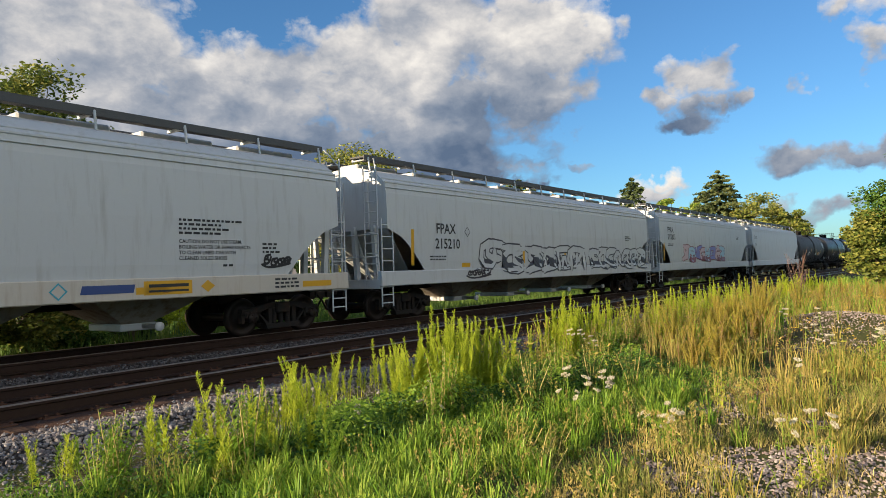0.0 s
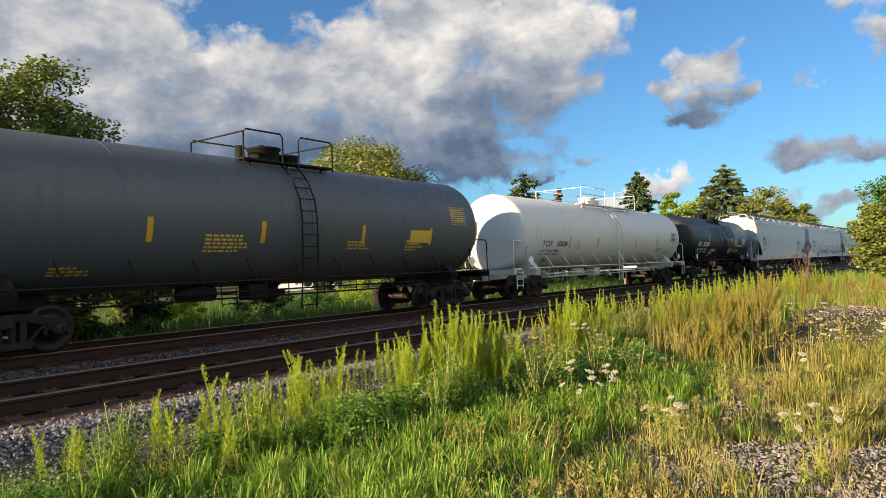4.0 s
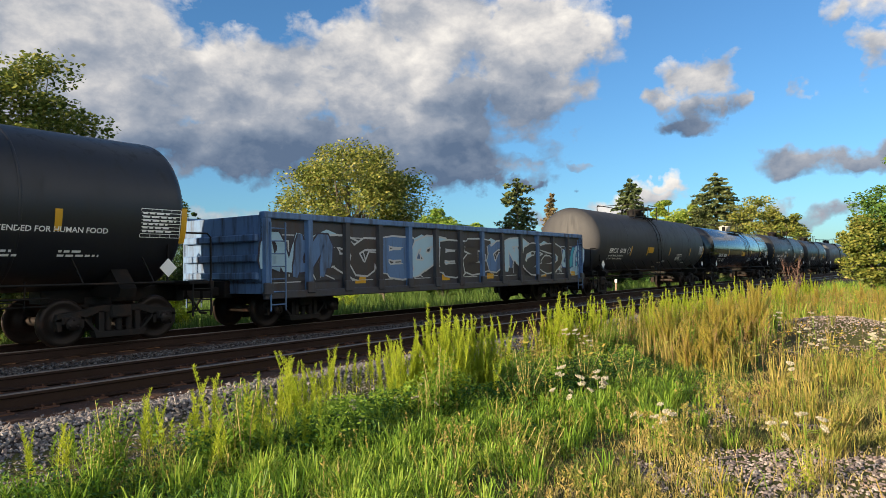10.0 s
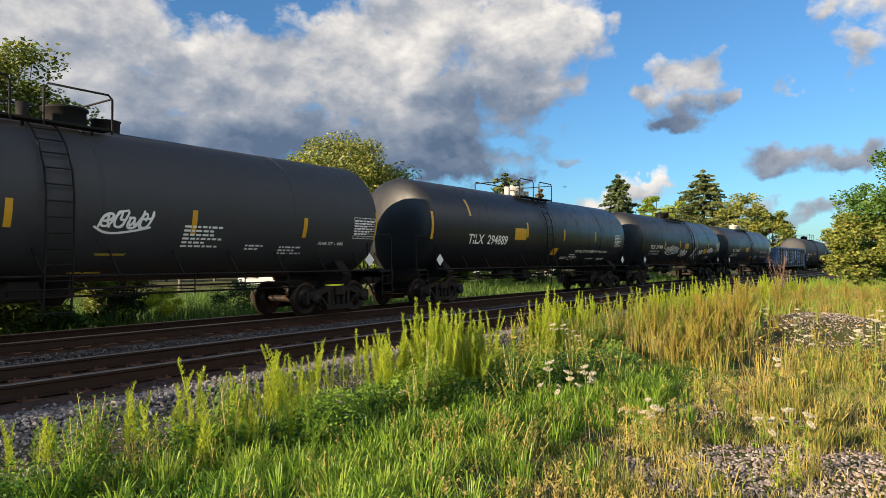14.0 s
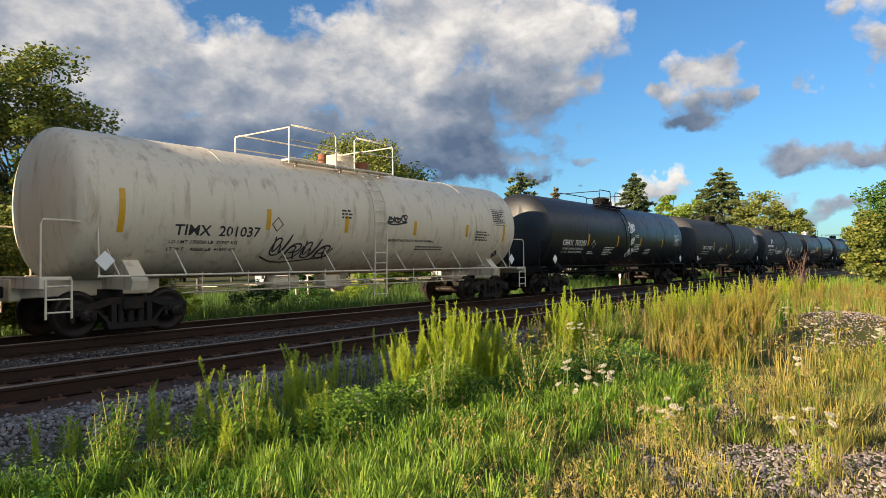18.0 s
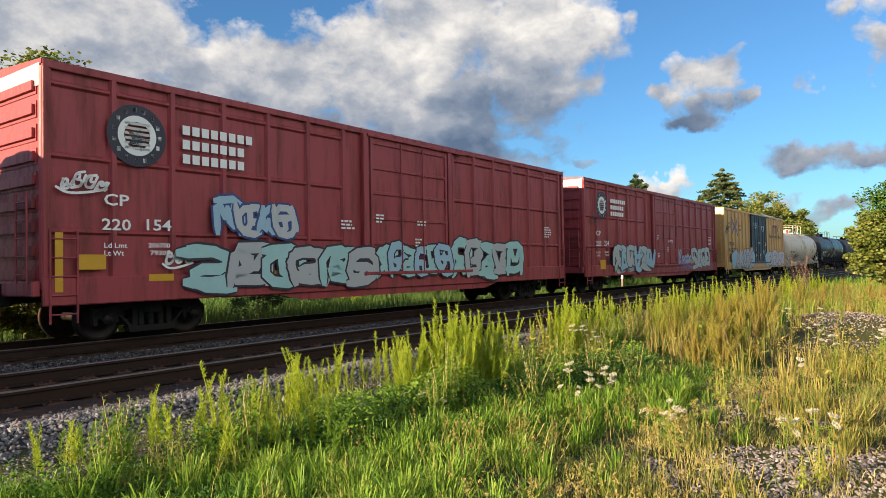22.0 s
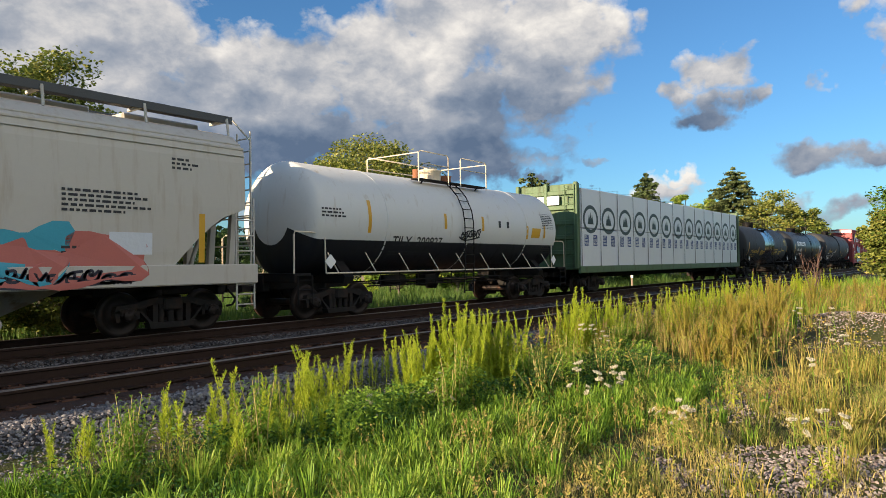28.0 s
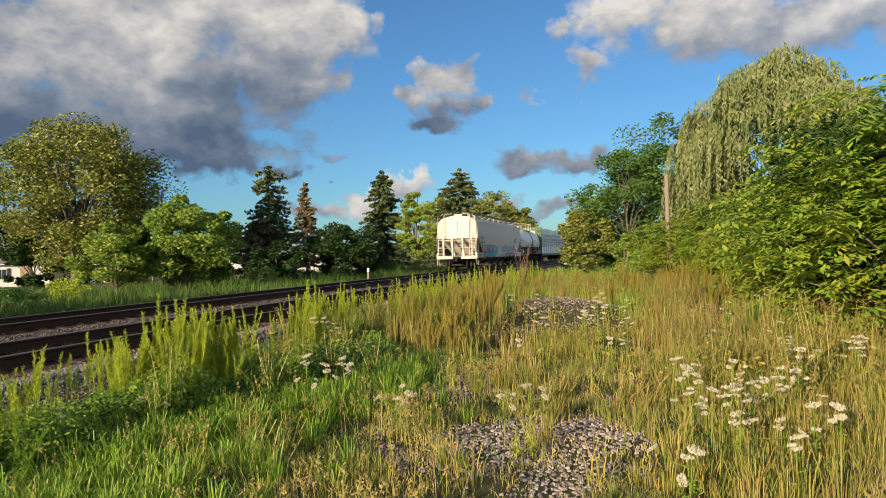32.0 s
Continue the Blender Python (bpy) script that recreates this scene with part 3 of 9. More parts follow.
def thing(name, label, category, group="", kind=""):
    return tagged(new(name), label, category, group, kind)


def fast_mesh(name, verts, faces, material, smooth=False):
    """A mesh from arrays; all faces have the same number of corners."""
    verts, faces = np.asarray(verts, np.float32), np.asarray(faces, np.int32)
    me = bpy.data.meshes.new(name)
    n, c = faces.shape
    me.vertices.add(len(verts))
    me.vertices.foreach_set("co", verts.ravel())
    me.loops.add(n * c)
    me.loops.foreach_set("vertex_index", faces.ravel())
    me.polygons.add(n)
    me.polygons.foreach_set("loop_start", np.arange(0, n * c, c, dtype=np.int32))
    me.polygons.foreach_set("use_smooth", np.full(n, smooth))
    me.update(calc_edges=True)
    me.materials.append(M[material])
    return me


def leaf_cloud(rng, centres, size, aspect=0.55, droop=0.3, spread=0.3):
    """Rhombic leaves at the centres, with random turns. Returns verts and quads."""
    n = len(centres)
    a = rng.uniform(0, 2 * math.pi, n)
    tip = np.stack([np.cos(a), np.sin(a), rng.normal(-droop, spread, n)], 1)
    tip /= np.linalg.norm(tip, axis=1)[:, None]
    ref = rng.normal(0, 1, (n, 3))
    side = np.cross(tip, ref)
    side /= np.linalg.norm(side, axis=1)[:, None] + 1e-9
    s = (size * rng.uniform(0.6, 1.25, n))[:, None]
    v = np.stack([centres - tip * s * 0.5, centres + side * s * aspect * 0.5, centres + tip * s * 0.5, centres - side * s * aspect * 0.5], 1)
    return v.reshape(-1, 3), np.arange(4 * n).reshape(-1, 4)


# lettering and flat marks; each is a list of verts (u, w) and faces, later laid onto a side
LETTERS = {}


def words(text, size):
    """Lettering in the built-in font, lower left at the origin."""
    if text not in LETTERS:
        cu = bpy.data.curves.new("letters", "FONT")
        cu.body, cu.size, cu.resolution_u, cu.offset = text, 1.0, 2, 0.016
        ob = bpy.data.objects.new("letters", cu)
        scene.collection.objects.link(ob)
        bpy.context.view_layer.update()
        me = bpy.data.meshes.new_from_object(ob.evaluated_get(bpy.context.evaluated_depsgraph_get()))
        LETTERS[text] = ([(v.co.x, v.co.y) for v in me.vertices], [tuple(p.vertices) for p in me.polygons])
        bpy.data.objects.remove(ob)
        bpy.data.curves.remove(cu)
        bpy.data.meshes.remove(me)
    v, f = LETTERS[text]
    return [(x * size * 1.34, y * size * 1.35) for x, y in v], f


def fitted(text, width, height):
    """Lettering of a given width and height."""
    v, f = words(text, 1.0)
    x0, x1 = min(p[0] for p in v), max(p[0] for p in v)
    y0, y1 = min(p[1] for p in v), max(p[1] for p in v)
    return [((x - x0) / (x1 - x0) * width, (y - y0) / (y1 - y0) * height) for x, y in v], f


def blocks(counts, pitch, height, drop):
    """A name drawn as plain blocks: rows of so many blocks, each row lower by drop."""
    return join(*[rect(pitch * i, pitch * (i + 0.76), -drop * r, height - drop * r) for r, n in enumerate(counts) for i in range(n)])


def rect(u0, u1, w0, w1, n=1):
    v = [(u, w0 + (w1 - w0) * i / n) for i in range(n + 1) for u in (u0, u1)]
    return v, [(2 * i, 2 * i + 1, 2 * i + 3, 2 * i + 2) for i in range(n)]


def join(*marks):
    v, f = [], []
    for mv, mf in marks:
        o = len(v)
        v += mv
        f += [tuple(i + o for i in q) for q in mf]
    return v, f


def shift(mark, u, w, slant=0.0):
    return [(x + u + y * slant, y + w) for x, y in mark[0]], mark[1]


def bars(rng, width, rows, height=0.045, pitch=0.085):
    """Small print that cannot be read: rows of short bars."""
    out = []
    for r in range(rows):
        u, end = 0.0, width * rng.uniform(0.55, 1.0)
        while u < end:
            w = rng.uniform(0.05, 0.16)
            out.append(rect(u, min(u + w, end + 0.03), -r * pitch, -r * pitch + height))
            u += w + 0.035
    return join(*out)


def grid_table(w, h, rows, cols, t=0.012):
    out = [rect(0, w, h * i / rows - t / 2, h * i / rows + t / 2) for i in range(rows + 1)]
    out += [rect(w * i / cols - t / 2, w * i / cols + t / 2, 0, h) for i in range(cols + 1)]
    return join(*out)


def stroke(points, r):
    """A painted stroke along points, with soft ends."""
    pts = [Vector((p[0], p[1])) for p in points]
    v, f = [], []
    for i, p in enumerate(pts):
        d = (pts[min(i + 1, len(pts) - 1)] - pts[max(i - 1, 0)])
        d = d.normalized() if d.length > 1e-6 else Vector((1, 0))
        nrm = Vector((-d.y, d.x)) * r * (0.55 if i in (0, len(pts) - 1) else 1.0)
        v += [tuple(p + nrm), tuple(p - nrm)]
    f = [(2 * i, 2 * i + 1, 2 * i + 3, 2 * i + 2) for i in range(len(pts) - 1)]
    return v, f


def blob(rng, u, w, a, b, n=18, rough=0.16):
    ph, amp = rng.uniform(0, 6.28, 4), rng.uniform(0.3, 1.0, 4) * rough
    out = []
    for i in range(n):
        t = 2 * math.pi * i / n
        k = 1 + sum(amp[j] * math.sin((j + 2) * t + ph[j]) for j in range(4)) * 0.6
        c, s = math.cos(t), math.sin(t)
        e = (abs(c) ** 4 + abs(s) ** 4) ** -0.25
        out.append((u + a * c * e * k, w + b * s * e * k))
    return out


def on_flat(mark, x, z, y, depth=0.004):
    return [(x + u, y - depth, z + w) for u, w in mark[0]], mark[1]


def on_round(mark, x, a, r, zc, depth=0.006):
    """Onto the side of a lying cylinder of radius r; a: the height of the mark's origin over the axis."""
    a0 = math.asin(max(-0.99, min(0.99, a / r)))
    return [(x + u, -(r + depth) * math.cos(a0 + w / r), zc + (r + depth) * math.sin(a0 + w / r)) for u, w in mark[0]], mark[1]


def decal(name, laid, material, parent, label=""):
    mb = MB()
    mb.add(*laid)
    return part(name, mb, material, parent, label, False)


# skeletons of sprayed letters in a unit box; those named by figures are abstract
GLYPHS = {
    "A": [[(0, 0), (0.4, 1), (0.85, 0)], [(0.2, 0.35), (0.7, 0.35)]], "K": [[(0, 0), (0.05, 1)], [(0.8, 1), (0.1, 0.48), (0.85, 0)]],
    "O": [[(0.45, 1), (0, 0.75), (0, 0.25), (0.45, 0), (0.85, 0.25), (0.85, 0.75), (0.45, 1)]], "R": [[(0, 0), (0, 1), (0.6, 1), (0.8, 0.75), (0.5, 0.5), (0.05, 0.5)], [(0.4, 0.5), (0.85, 0)]],
    "E": [[(0.8, 1), (0.05, 0.95), (0, 0.05), (0.8, 0)], [(0.05, 0.5), (0.65, 0.52)]], "S": [[(0.8, 0.85), (0.4, 1), (0, 0.75), (0.4, 0.5), (0.8, 0.25), (0.4, 0), (0, 0.15)]],
    "T": [[(0, 0.95), (0.85, 1)], [(0.42, 0.97), (0.38, 0)]],
    "1": [[(0.1, 0), (0, 0.9), (0.7, 1), (0.75, 0.5), (0.2, 0.45)], [(0.5, 0.45), (0.9, 0)]], "2": [[(0, 0.9), (0.3, 0.1), (0.5, 0.7), (0.7, 0.05), (0.9, 1)]],
    "3": [[(0.85, 0.9), (0.1, 0.8), (0.1, 0.15), (0.8, 0.05), (0.85, 0.45), (0.45, 0.45)]], "4": [[(0.1, 1), (0.05, 0.1), (0.6, 0), (0.85, 0.3), (0.8, 1)], [(0.05, 0.55), (0.8, 0.6)]],
    "5": [[(0.05, 0), (0.1, 1), (0.45, 0.3), (0.8, 1), (0.85, 0)]], "6": [[(0.8, 1), (0.1, 0.9), (0.1, 0.5), (0.75, 0.5), (0.8, 0.1), (0, 0)]],
}


def rounded(points, rounds=2):
    """Cuts the corners of a line."""
    for _ in range(rounds):
        out = [points[0]]
        for p, q in zip(points, points[1:]):
            out += [(0.75 * p[0] + 0.25 * q[0], 0.75 * p[1] + 0.25 * q[1]), (0.25 * p[0] + 0.75 * q[0], 0.25 * p[1] + 0.75 * q[1])]
        points = out + [points[-1]]
    return points


def graffiti(rng, name, parent, x, z, width, height, fills, outline, y, letters=5, lay=None, word=""):
    """Sprayed letters: fat strokes with an outline round them; a cloud of plain shapes where both colours are one."""
    lay = lay or (lambda mark, d: on_flat(mark, x, z, y, d))
    if fills[0] == outline:
        per = width / letters
        for i in range(letters):
            ring = blob(rng, per * (i + 0.5), height * rng.uniform(0.44, 0.54), per * 0.60, height * rng.uniform(0.42, 0.52), 26, 0.26)
            part("spray_cloud", MB().add(*lay((ring, [tuple(range(len(ring)))]), 0.003 + 0.0006 * i)), outline, parent, "", False)
        return
    word = word or "".join(rng.permutation(list("123456") * 3)[:letters])
    per = width / len(word)
    fat = min(per * 0.16, height * 0.105)
    for i, key in enumerate(word):
        tilt, grow, low = rng.normal(0, 0.10), rng.uniform(0.90, 1.08), rng.uniform(0.0, 0.06)
        wild = key.isdigit()                               # interlocked shapes that cannot be read
        shapes = GLYPHS[key] if not wild else GLYPHS[key] + [[(b, 1 - a) for a, b in GLYPHS["123456"[int(rng.integers(0, 6))]][0]]]
        if wild and rng.uniform() < 0.5:
            shapes = [[(0.9 - a, b) for a, b in pts] for pts in shapes]
        wide = 1.42 if wild else 0.98
        lines = []
        for pts in shapes:
            lines.append(rounded([(per * (i + 0.10 + wide * (a - 0.45) + 0.45) + tilt * height * b, height * (0.10 + low + 0.80 * grow * b)) for a, b in pts], 1 if wild else 2))
        d = 0.006 + 0.003 * i
        front, back = MB(), MB()
        for j, pts in enumerate(lines):
            back.add(*lay(stroke(pts, fat + 0.05), d + 0.0003 * j))
            front.add(*lay(stroke(pts, fat), d + 0.0015 + 0.0003 * j))
        fill = part(name, front, fills[i % len(fills)], parent, "", False)
        part("spray_outline", back, outline, fill, "", False)


def tag_scrawl(rng, parent, lay, width, height, material, loops=7, r=0.018):
    """A quick handwritten spray scrawl: thin leaning letters on an underline."""
    n = max(3, loops)
    per = width / n
    lines = []
    for i, key in enumerate(rng.permutation(list("123456") * 3)[:n]):
        lift, tall = rng.uniform(0.12, 0.30), rng.uniform(0.5, 0.8)
        for pts in GLYPHS[key] + [[(b, a) for a, b in GLYPHS["3"][0]]]:
            lines.append(stroke(rounded([(per * (i + 1.05 * a) + 0.25 * height * b, height * (lift + tall * b)) for a, b in pts]), r))
    lines.append(stroke(rounded([(-0.05 * width, 0.30 * height), (0.2 * width, 0.02 * height), (0.7 * width, 0.16 * height), (1.05 * width, 0.34 * height)]), r))
    part("spray_scrawl", MB().add(*lay(join(*lines), 0.008)), material, parent, "", False)


# ---- the line of the tracks: straight, then bending very slightly to the near side ----
BEND, NEAR_TRACK, FAR_TRACK = -0.000166, 9.0, 13.45


def sway(x):
    if x <= 0:
        return 0.0
    return BEND * x * x if x < 140 else BEND * 140 * (2 * x - 140)


def heading(x):
    return 0.0 if x <= 0 else 2 * BEND * min(x, 140.0)


def smooth_step(e0, e1, x):
    t = np.clip((x - e0) / (e1 - e0), 0, 1)
    return t * t * (3 - 2 * t)


def ripple(x, y):
    return 0.05 * np.sin(0.7 * x + 0.4 * y) + 0.04 * np.sin(-0.5 * x + 1.1 * y + 1.0) + 0.02 * np.sin(2.1 * x + 1.7 * y)


def ground_z(x, y):
    """Height of the earth; the rail heads lie at zero."""
    x, y = np.asarray(x, float), np.asarray(y, float)
    off = y - np.where(x > 0, np.where(x < 140, BEND * x * x, BEND * 140 * (2 * x - 140)), 0.0)
    base = -0.47 + ripple(x, y) * 0.6
    base = base - 0.15 * smooth_step(15.5, 22, off) - 0.55 * smooth_step(26, 80, off)
    bank = -0.24 - 0.0 * x
    up = smooth_step(6.5, 7.55, off) * (1 - smooth_step(15.2, 16.6, off))
    mound = 0.44 * np.exp(-(((x - 18.8) / 2.4) ** 2 + ((y - 1.9) / 1.7) ** 2))
    return base * (1 - up) + bank * up + mound

# ---- the ground and the tracks ----
def make_ground():
    xs = np.concatenate([np.linspace(-4000, -120, 12), np.linspace(-100, -16, 24), np.linspace(-14, 60, 260), np.linspace(62, 200, 70), np.linspace(230, 4000, 14)])
    ys = np.concatenate([np.linspace(-4000, -100, 12), np.linspace(-80, -14, 18), np.linspace(-12, 24, 190), np.linspace(26, 90, 40), np.linspace(110, 4000, 14)])
    X, Y = np.meshgrid(xs, ys, indexing="ij")
    Z = ground_z(X, Y)
    v = np.stack([X, Y, Z], -1).reshape(-1, 3)
    n, m = len(xs), len(ys)
    i = (np.arange(n - 1)[:, None] * m + np.arange(m - 1)[None, :]).ravel()
    f = np.stack([i, i + m, i + m + 1, i + 1], 1)
    tagged(new("ground", fast_mesh("ground", v, f, "ground", True)), "weedy earth of a railway verge, grass-covered", "ground", kind="structure")


make_ground()
LINE_X = [-700, -300, -100, -40] + [x * 4.0 for x in range(-5, 36)] + [160, 200, 260, 340, 500, 800]


def sweep(name, outline, y0, material, parent=None, xs=None):
    """Pushes an outline (across, up) along the line of a track."""
    v, f = [], []
    n = len(outline)
    xs = xs or LINE_X
    for x in xs:
        v += [(x, y0 + a + sway(x), b) for a, b in outline]
    for i in range(len(xs) - 1):
        f += [(i * n + k, i * n + (k + 1) % n, (i + 1) * n + (k + 1) % n, (i + 1) * n + k) for k in range(n)]
    mb = MB()
    mb.add(v, f)
    return part(name, mb, material, parent) if parent else new(name, mb.mesh(name))


bed = sweep("ballast_bed", [(-2.62, -0.72), (-1.75, -0.235), (1.8, -0.215), (2.2, -0.235), (6.2, -0.215), (6.9, -0.27), (7.7, -0.70)], NEAR_TRACK, "ballast_bed")
bed.data.materials.append(M["ballast_bed"])
tagged(bed, "grey crushed-stone ballast bed under two tracks", "ballast", kind="structure")
sweep("rusty_fines", [(-1.42, -0.240), (-1.36, -0.205), (1.36, -0.205), (1.42, -0.240)], NEAR_TRACK, "fines", bed)
sweep("rusty_fines", [(-1.42, -0.240), (-1.36, -0.208), (1.36, -0.208), (1.42, -0.240)], FAR_TRACK, "fines", bed)
TRACKS = []
for tag_y, tname in ((NEAR_TRACK, "near"), (FAR_TRACK, "far")):
    tr = tagged(new("railway_track"), "railway track of rusty rails on dark wooden ties", "track", "parallel tracks", "structure")
    TRACKS.append(tr)
    for q in (-1, 1):
        y = tag_y + q * 0.7525
        foot = [(-0.076, -0.182), (-0.076, -0.170), (-0.012, -0.150), (-0.009, -0.055), (-0.036, -0.042), (-0.036, -0.012), (0.036, -0.012), (0.036, -0.042), (0.009, -0.055), (0.012, -0.150), (0.076, -0.170), (0.076, -0.182)]
        rail = sweep("rail", foot, y, "rail", tr)
        sweep("rail_head", [(-0.036, -0.012), (-0.026, 0.0), (0.026, 0.0), (0.036, -0.012)], y, "railhead", rail)

# ---- the train ----
SPEED = 15.33
WHEEL_R, TRUCK_BASE = 0.42, 1.78


def wheelset_mesh():
    mb = MB()
    for s in (-1, 1):
        prof = [(0.80, 0.10), (0.80, 0.17), (0.745, 0.20), (0.735, 0.30), (0.775, 0.345), (0.775, 0.415), (0.715, 0.422), (0.685, 0.445), (0.665, 0.445), (0.655, 0.41), (0.655, 0.35), (0.70, 0.32), (0.71, 0.21), (0.64, 0.17), (0.64, 0.09)]
        mb.spin([(p * s, r) for p, r in prof], "Y", n=28)
        mb.spin([(s * 0.80, 0.09), (s * 1.06, 0.085), (s * 1.06, 0.12), (s * 1.16, 0.12), (s * 1.16, 0.0)], "Y", n=16)
        for k in range(3):
            a = 2.1 * k
            mb.spin([(s * 1.16, 0.022), (s * 1.185, 0.022), (s * 1.185, 0.0)], "Y", (0.075 * math.cos(a), 0, 0.075 * math.sin(a)), 6)
    mb.spin([(-0.66, 0.085), (0.66, 0.085)], "Y", n=14)
    me = mb.mesh("wheelset")
    me.materials.append(M["wheel"])
    return me


def sideframe_mesh():
    mb = MB()
    y0, y1 = -0.07, 0.07
    top = [(-1.15, 0.47), (-1.12, 0.60), (-0.72, 0.64), (-0.42, 0.72), (0.42, 0.72), (0.72, 0.64), (1.12, 0.60), (1.15, 0.47), (0.70, 0.50), (0.40, 0.60), (-0.40, 0.60), (-0.70, 0.50)]
    mb.prism(top, y0, y1, "Y")
    for s in (-1, 1):
        mb.prism([(s * 0.66, 0.52), (s * 0.74, 0.56), (s * 0.46, 0.24), (s * 0.36, 0.22)], y0, y1, "Y")
        mb.prism([(s * 0.30, 0.62), (s * 0.40, 0.62), (s * 0.40, 0.22), (s * 0.30, 0.22)], y0, y1, "Y")
        mb.box(s * 0.89 - 0.16, s * 0.89 + 0.16, -0.11, 0.11, 0.40, 0.56, 0.03)
        mb.prism([(s * 1.06, 0.52), (s * 1.15, 0.50), (s * 1.12, 0.30), (s * 1.05, 0.30)], y0, y1, "Y")
        mb.prism([(s * 0.66, 0.52), (s * 0.74, 0.52), (s * 0.73, 0.34), (s * 0.67, 0.34)], y0, y1, "Y")
    mb.prism([(-0.46, 0.14), (0.46, 0.14), (0.50, 0.25), (-0.50, 0.25)], -0.10, 0.10, "Y")
    me = mb.mesh("sideframe")
    me.materials.append(M["truck"])
    return me


def spring_mesh():
    mb = MB()
    for px in (-0.20, 0.0, 0.20):
        prof = []
        for i in range(15):
            prof.append((0.25 + 0.35 * i / 14, 0.075 if i % 2 else 0.052))
        mb.spin(prof, "Z", (px, 0, 0), 10)
    me = mb.mesh("spring_nest")
    me.materials.append(M["truck"])
    return me


WHEELSET, SIDEFRAME, SPRINGS = wheelset_mesh(), sideframe_mesh(), spring_mesh()
WHEELS = []


def add_truck(car, x):
    mb = MB()
    mb.box(-0.20, 0.20, -1.12, 1.12, 0.48, 0.72, 0.03)
    mb.spin([(0.66, 0.36), (0.86, 0.36), (0.86, 0.0)], "Z", n=14)
    for s in (-1, 1):
        mb.box(s * 0.46 - 0.05, s * 0.46 + 0.05, -0.80, 0.80, 0.26, 0.40, 0.02)
        mb.box(s * 0.46 - 0.09, s * 0.46 + 0.05, -0.86, -0.62, 0.28, 0.56, 0.02)
        mb.box(s * 0.46 - 0.09, s * 0.46 + 0.05, 0.62, 0.86, 0.28, 0.56, 0.02)
    truck = part("truck", mb, "truck", car)
    truck.location = (x, 0, 0)
    for s in (-1, 1):
        f = part("sideframe", SIDEFRAME, "truck", truck)
        f.location = (0, s * 0.99, 0)
        n = part("spring_nest", SPRINGS, "truck", truck)
        n.location = (0, s * 0.99, 0)
        w = part("wheelset", WHEELSET, "wheel", truck)
        w.location = (s * TRUCK_BASE / 2, 0, WHEEL_R)
        WHEELS.append(w)
    return truck


def coupler_mesh():
    mb = MB()
    mb.box(-0.75, 0.05, -0.08, 0.08, 0.76, 0.96, 0.02)
    mb.prism([(0.0, -0.14), (0.10, -0.17), (0.30, -0.16), (0.34, -0.06), (0.20, -0.02), (0.22, 0.08), (0.33, 0.13), (0.30, 0.20), (0.10, 0.17), (0.0, 0.12)], 0.72, 1.0, "Z")
    mb.tube([(-0.1, -0.30, 0.82), (0.05, -0.34, 0.62), (0.20, -0.32, 0.42), (0.38, -0.28, 0.40)], 0.028, 7)
    me = mb.mesh("coupler")
    me.materials.append(M["truck"])
    return me


COUPLER = coupler_mesh()


def add_ends(car, L, sill_mat="steel", reach=3.4, tail=0.0):
    """Draft sills, couplers and trucks at both ends."""
    for s in (-1, 1):
        c = part("coupler", COUPLER, "truck", car)
        c.matrix_basis = pose(s * (L / 2 - 0.33) - (tail if s < 0 else 0.0), 0, 0, 0, 0, 0 if s > 0 else 180)
        e0, e1 = L / 2 - 0.62, L / 2 - reach
        mb = MB().box(min(s * e0, s * e1), max(s * e0, s * e1), -0.24, 0.24, 0.74, 1.06, 0.02)
        mb.box(s * e0 - 0.10, s * e0 + 0.10, -0.32, 0.32, 0.70, 1.10, 0.02)
        part("draft_sill", mb, sill_mat, car)


def ladder(mb, p0, p1, width, rungs, axis="X", r=0.016):
    p0, p1 = Vector(p0), Vector(p1)
    w = Vector((width / 2, 0, 0)) if axis == "X" else Vector((0, width / 2, 0))
    for s in (-1, 1):
        mb.tube([p0 + w * s, p1 + w * s], r * 1.25, 6)
    for i in range(rungs):
        q = p0.lerp(p1, (i + 0.5) / rungs)
        mb.tube([q - w, q + w], r, 6)
    return mb


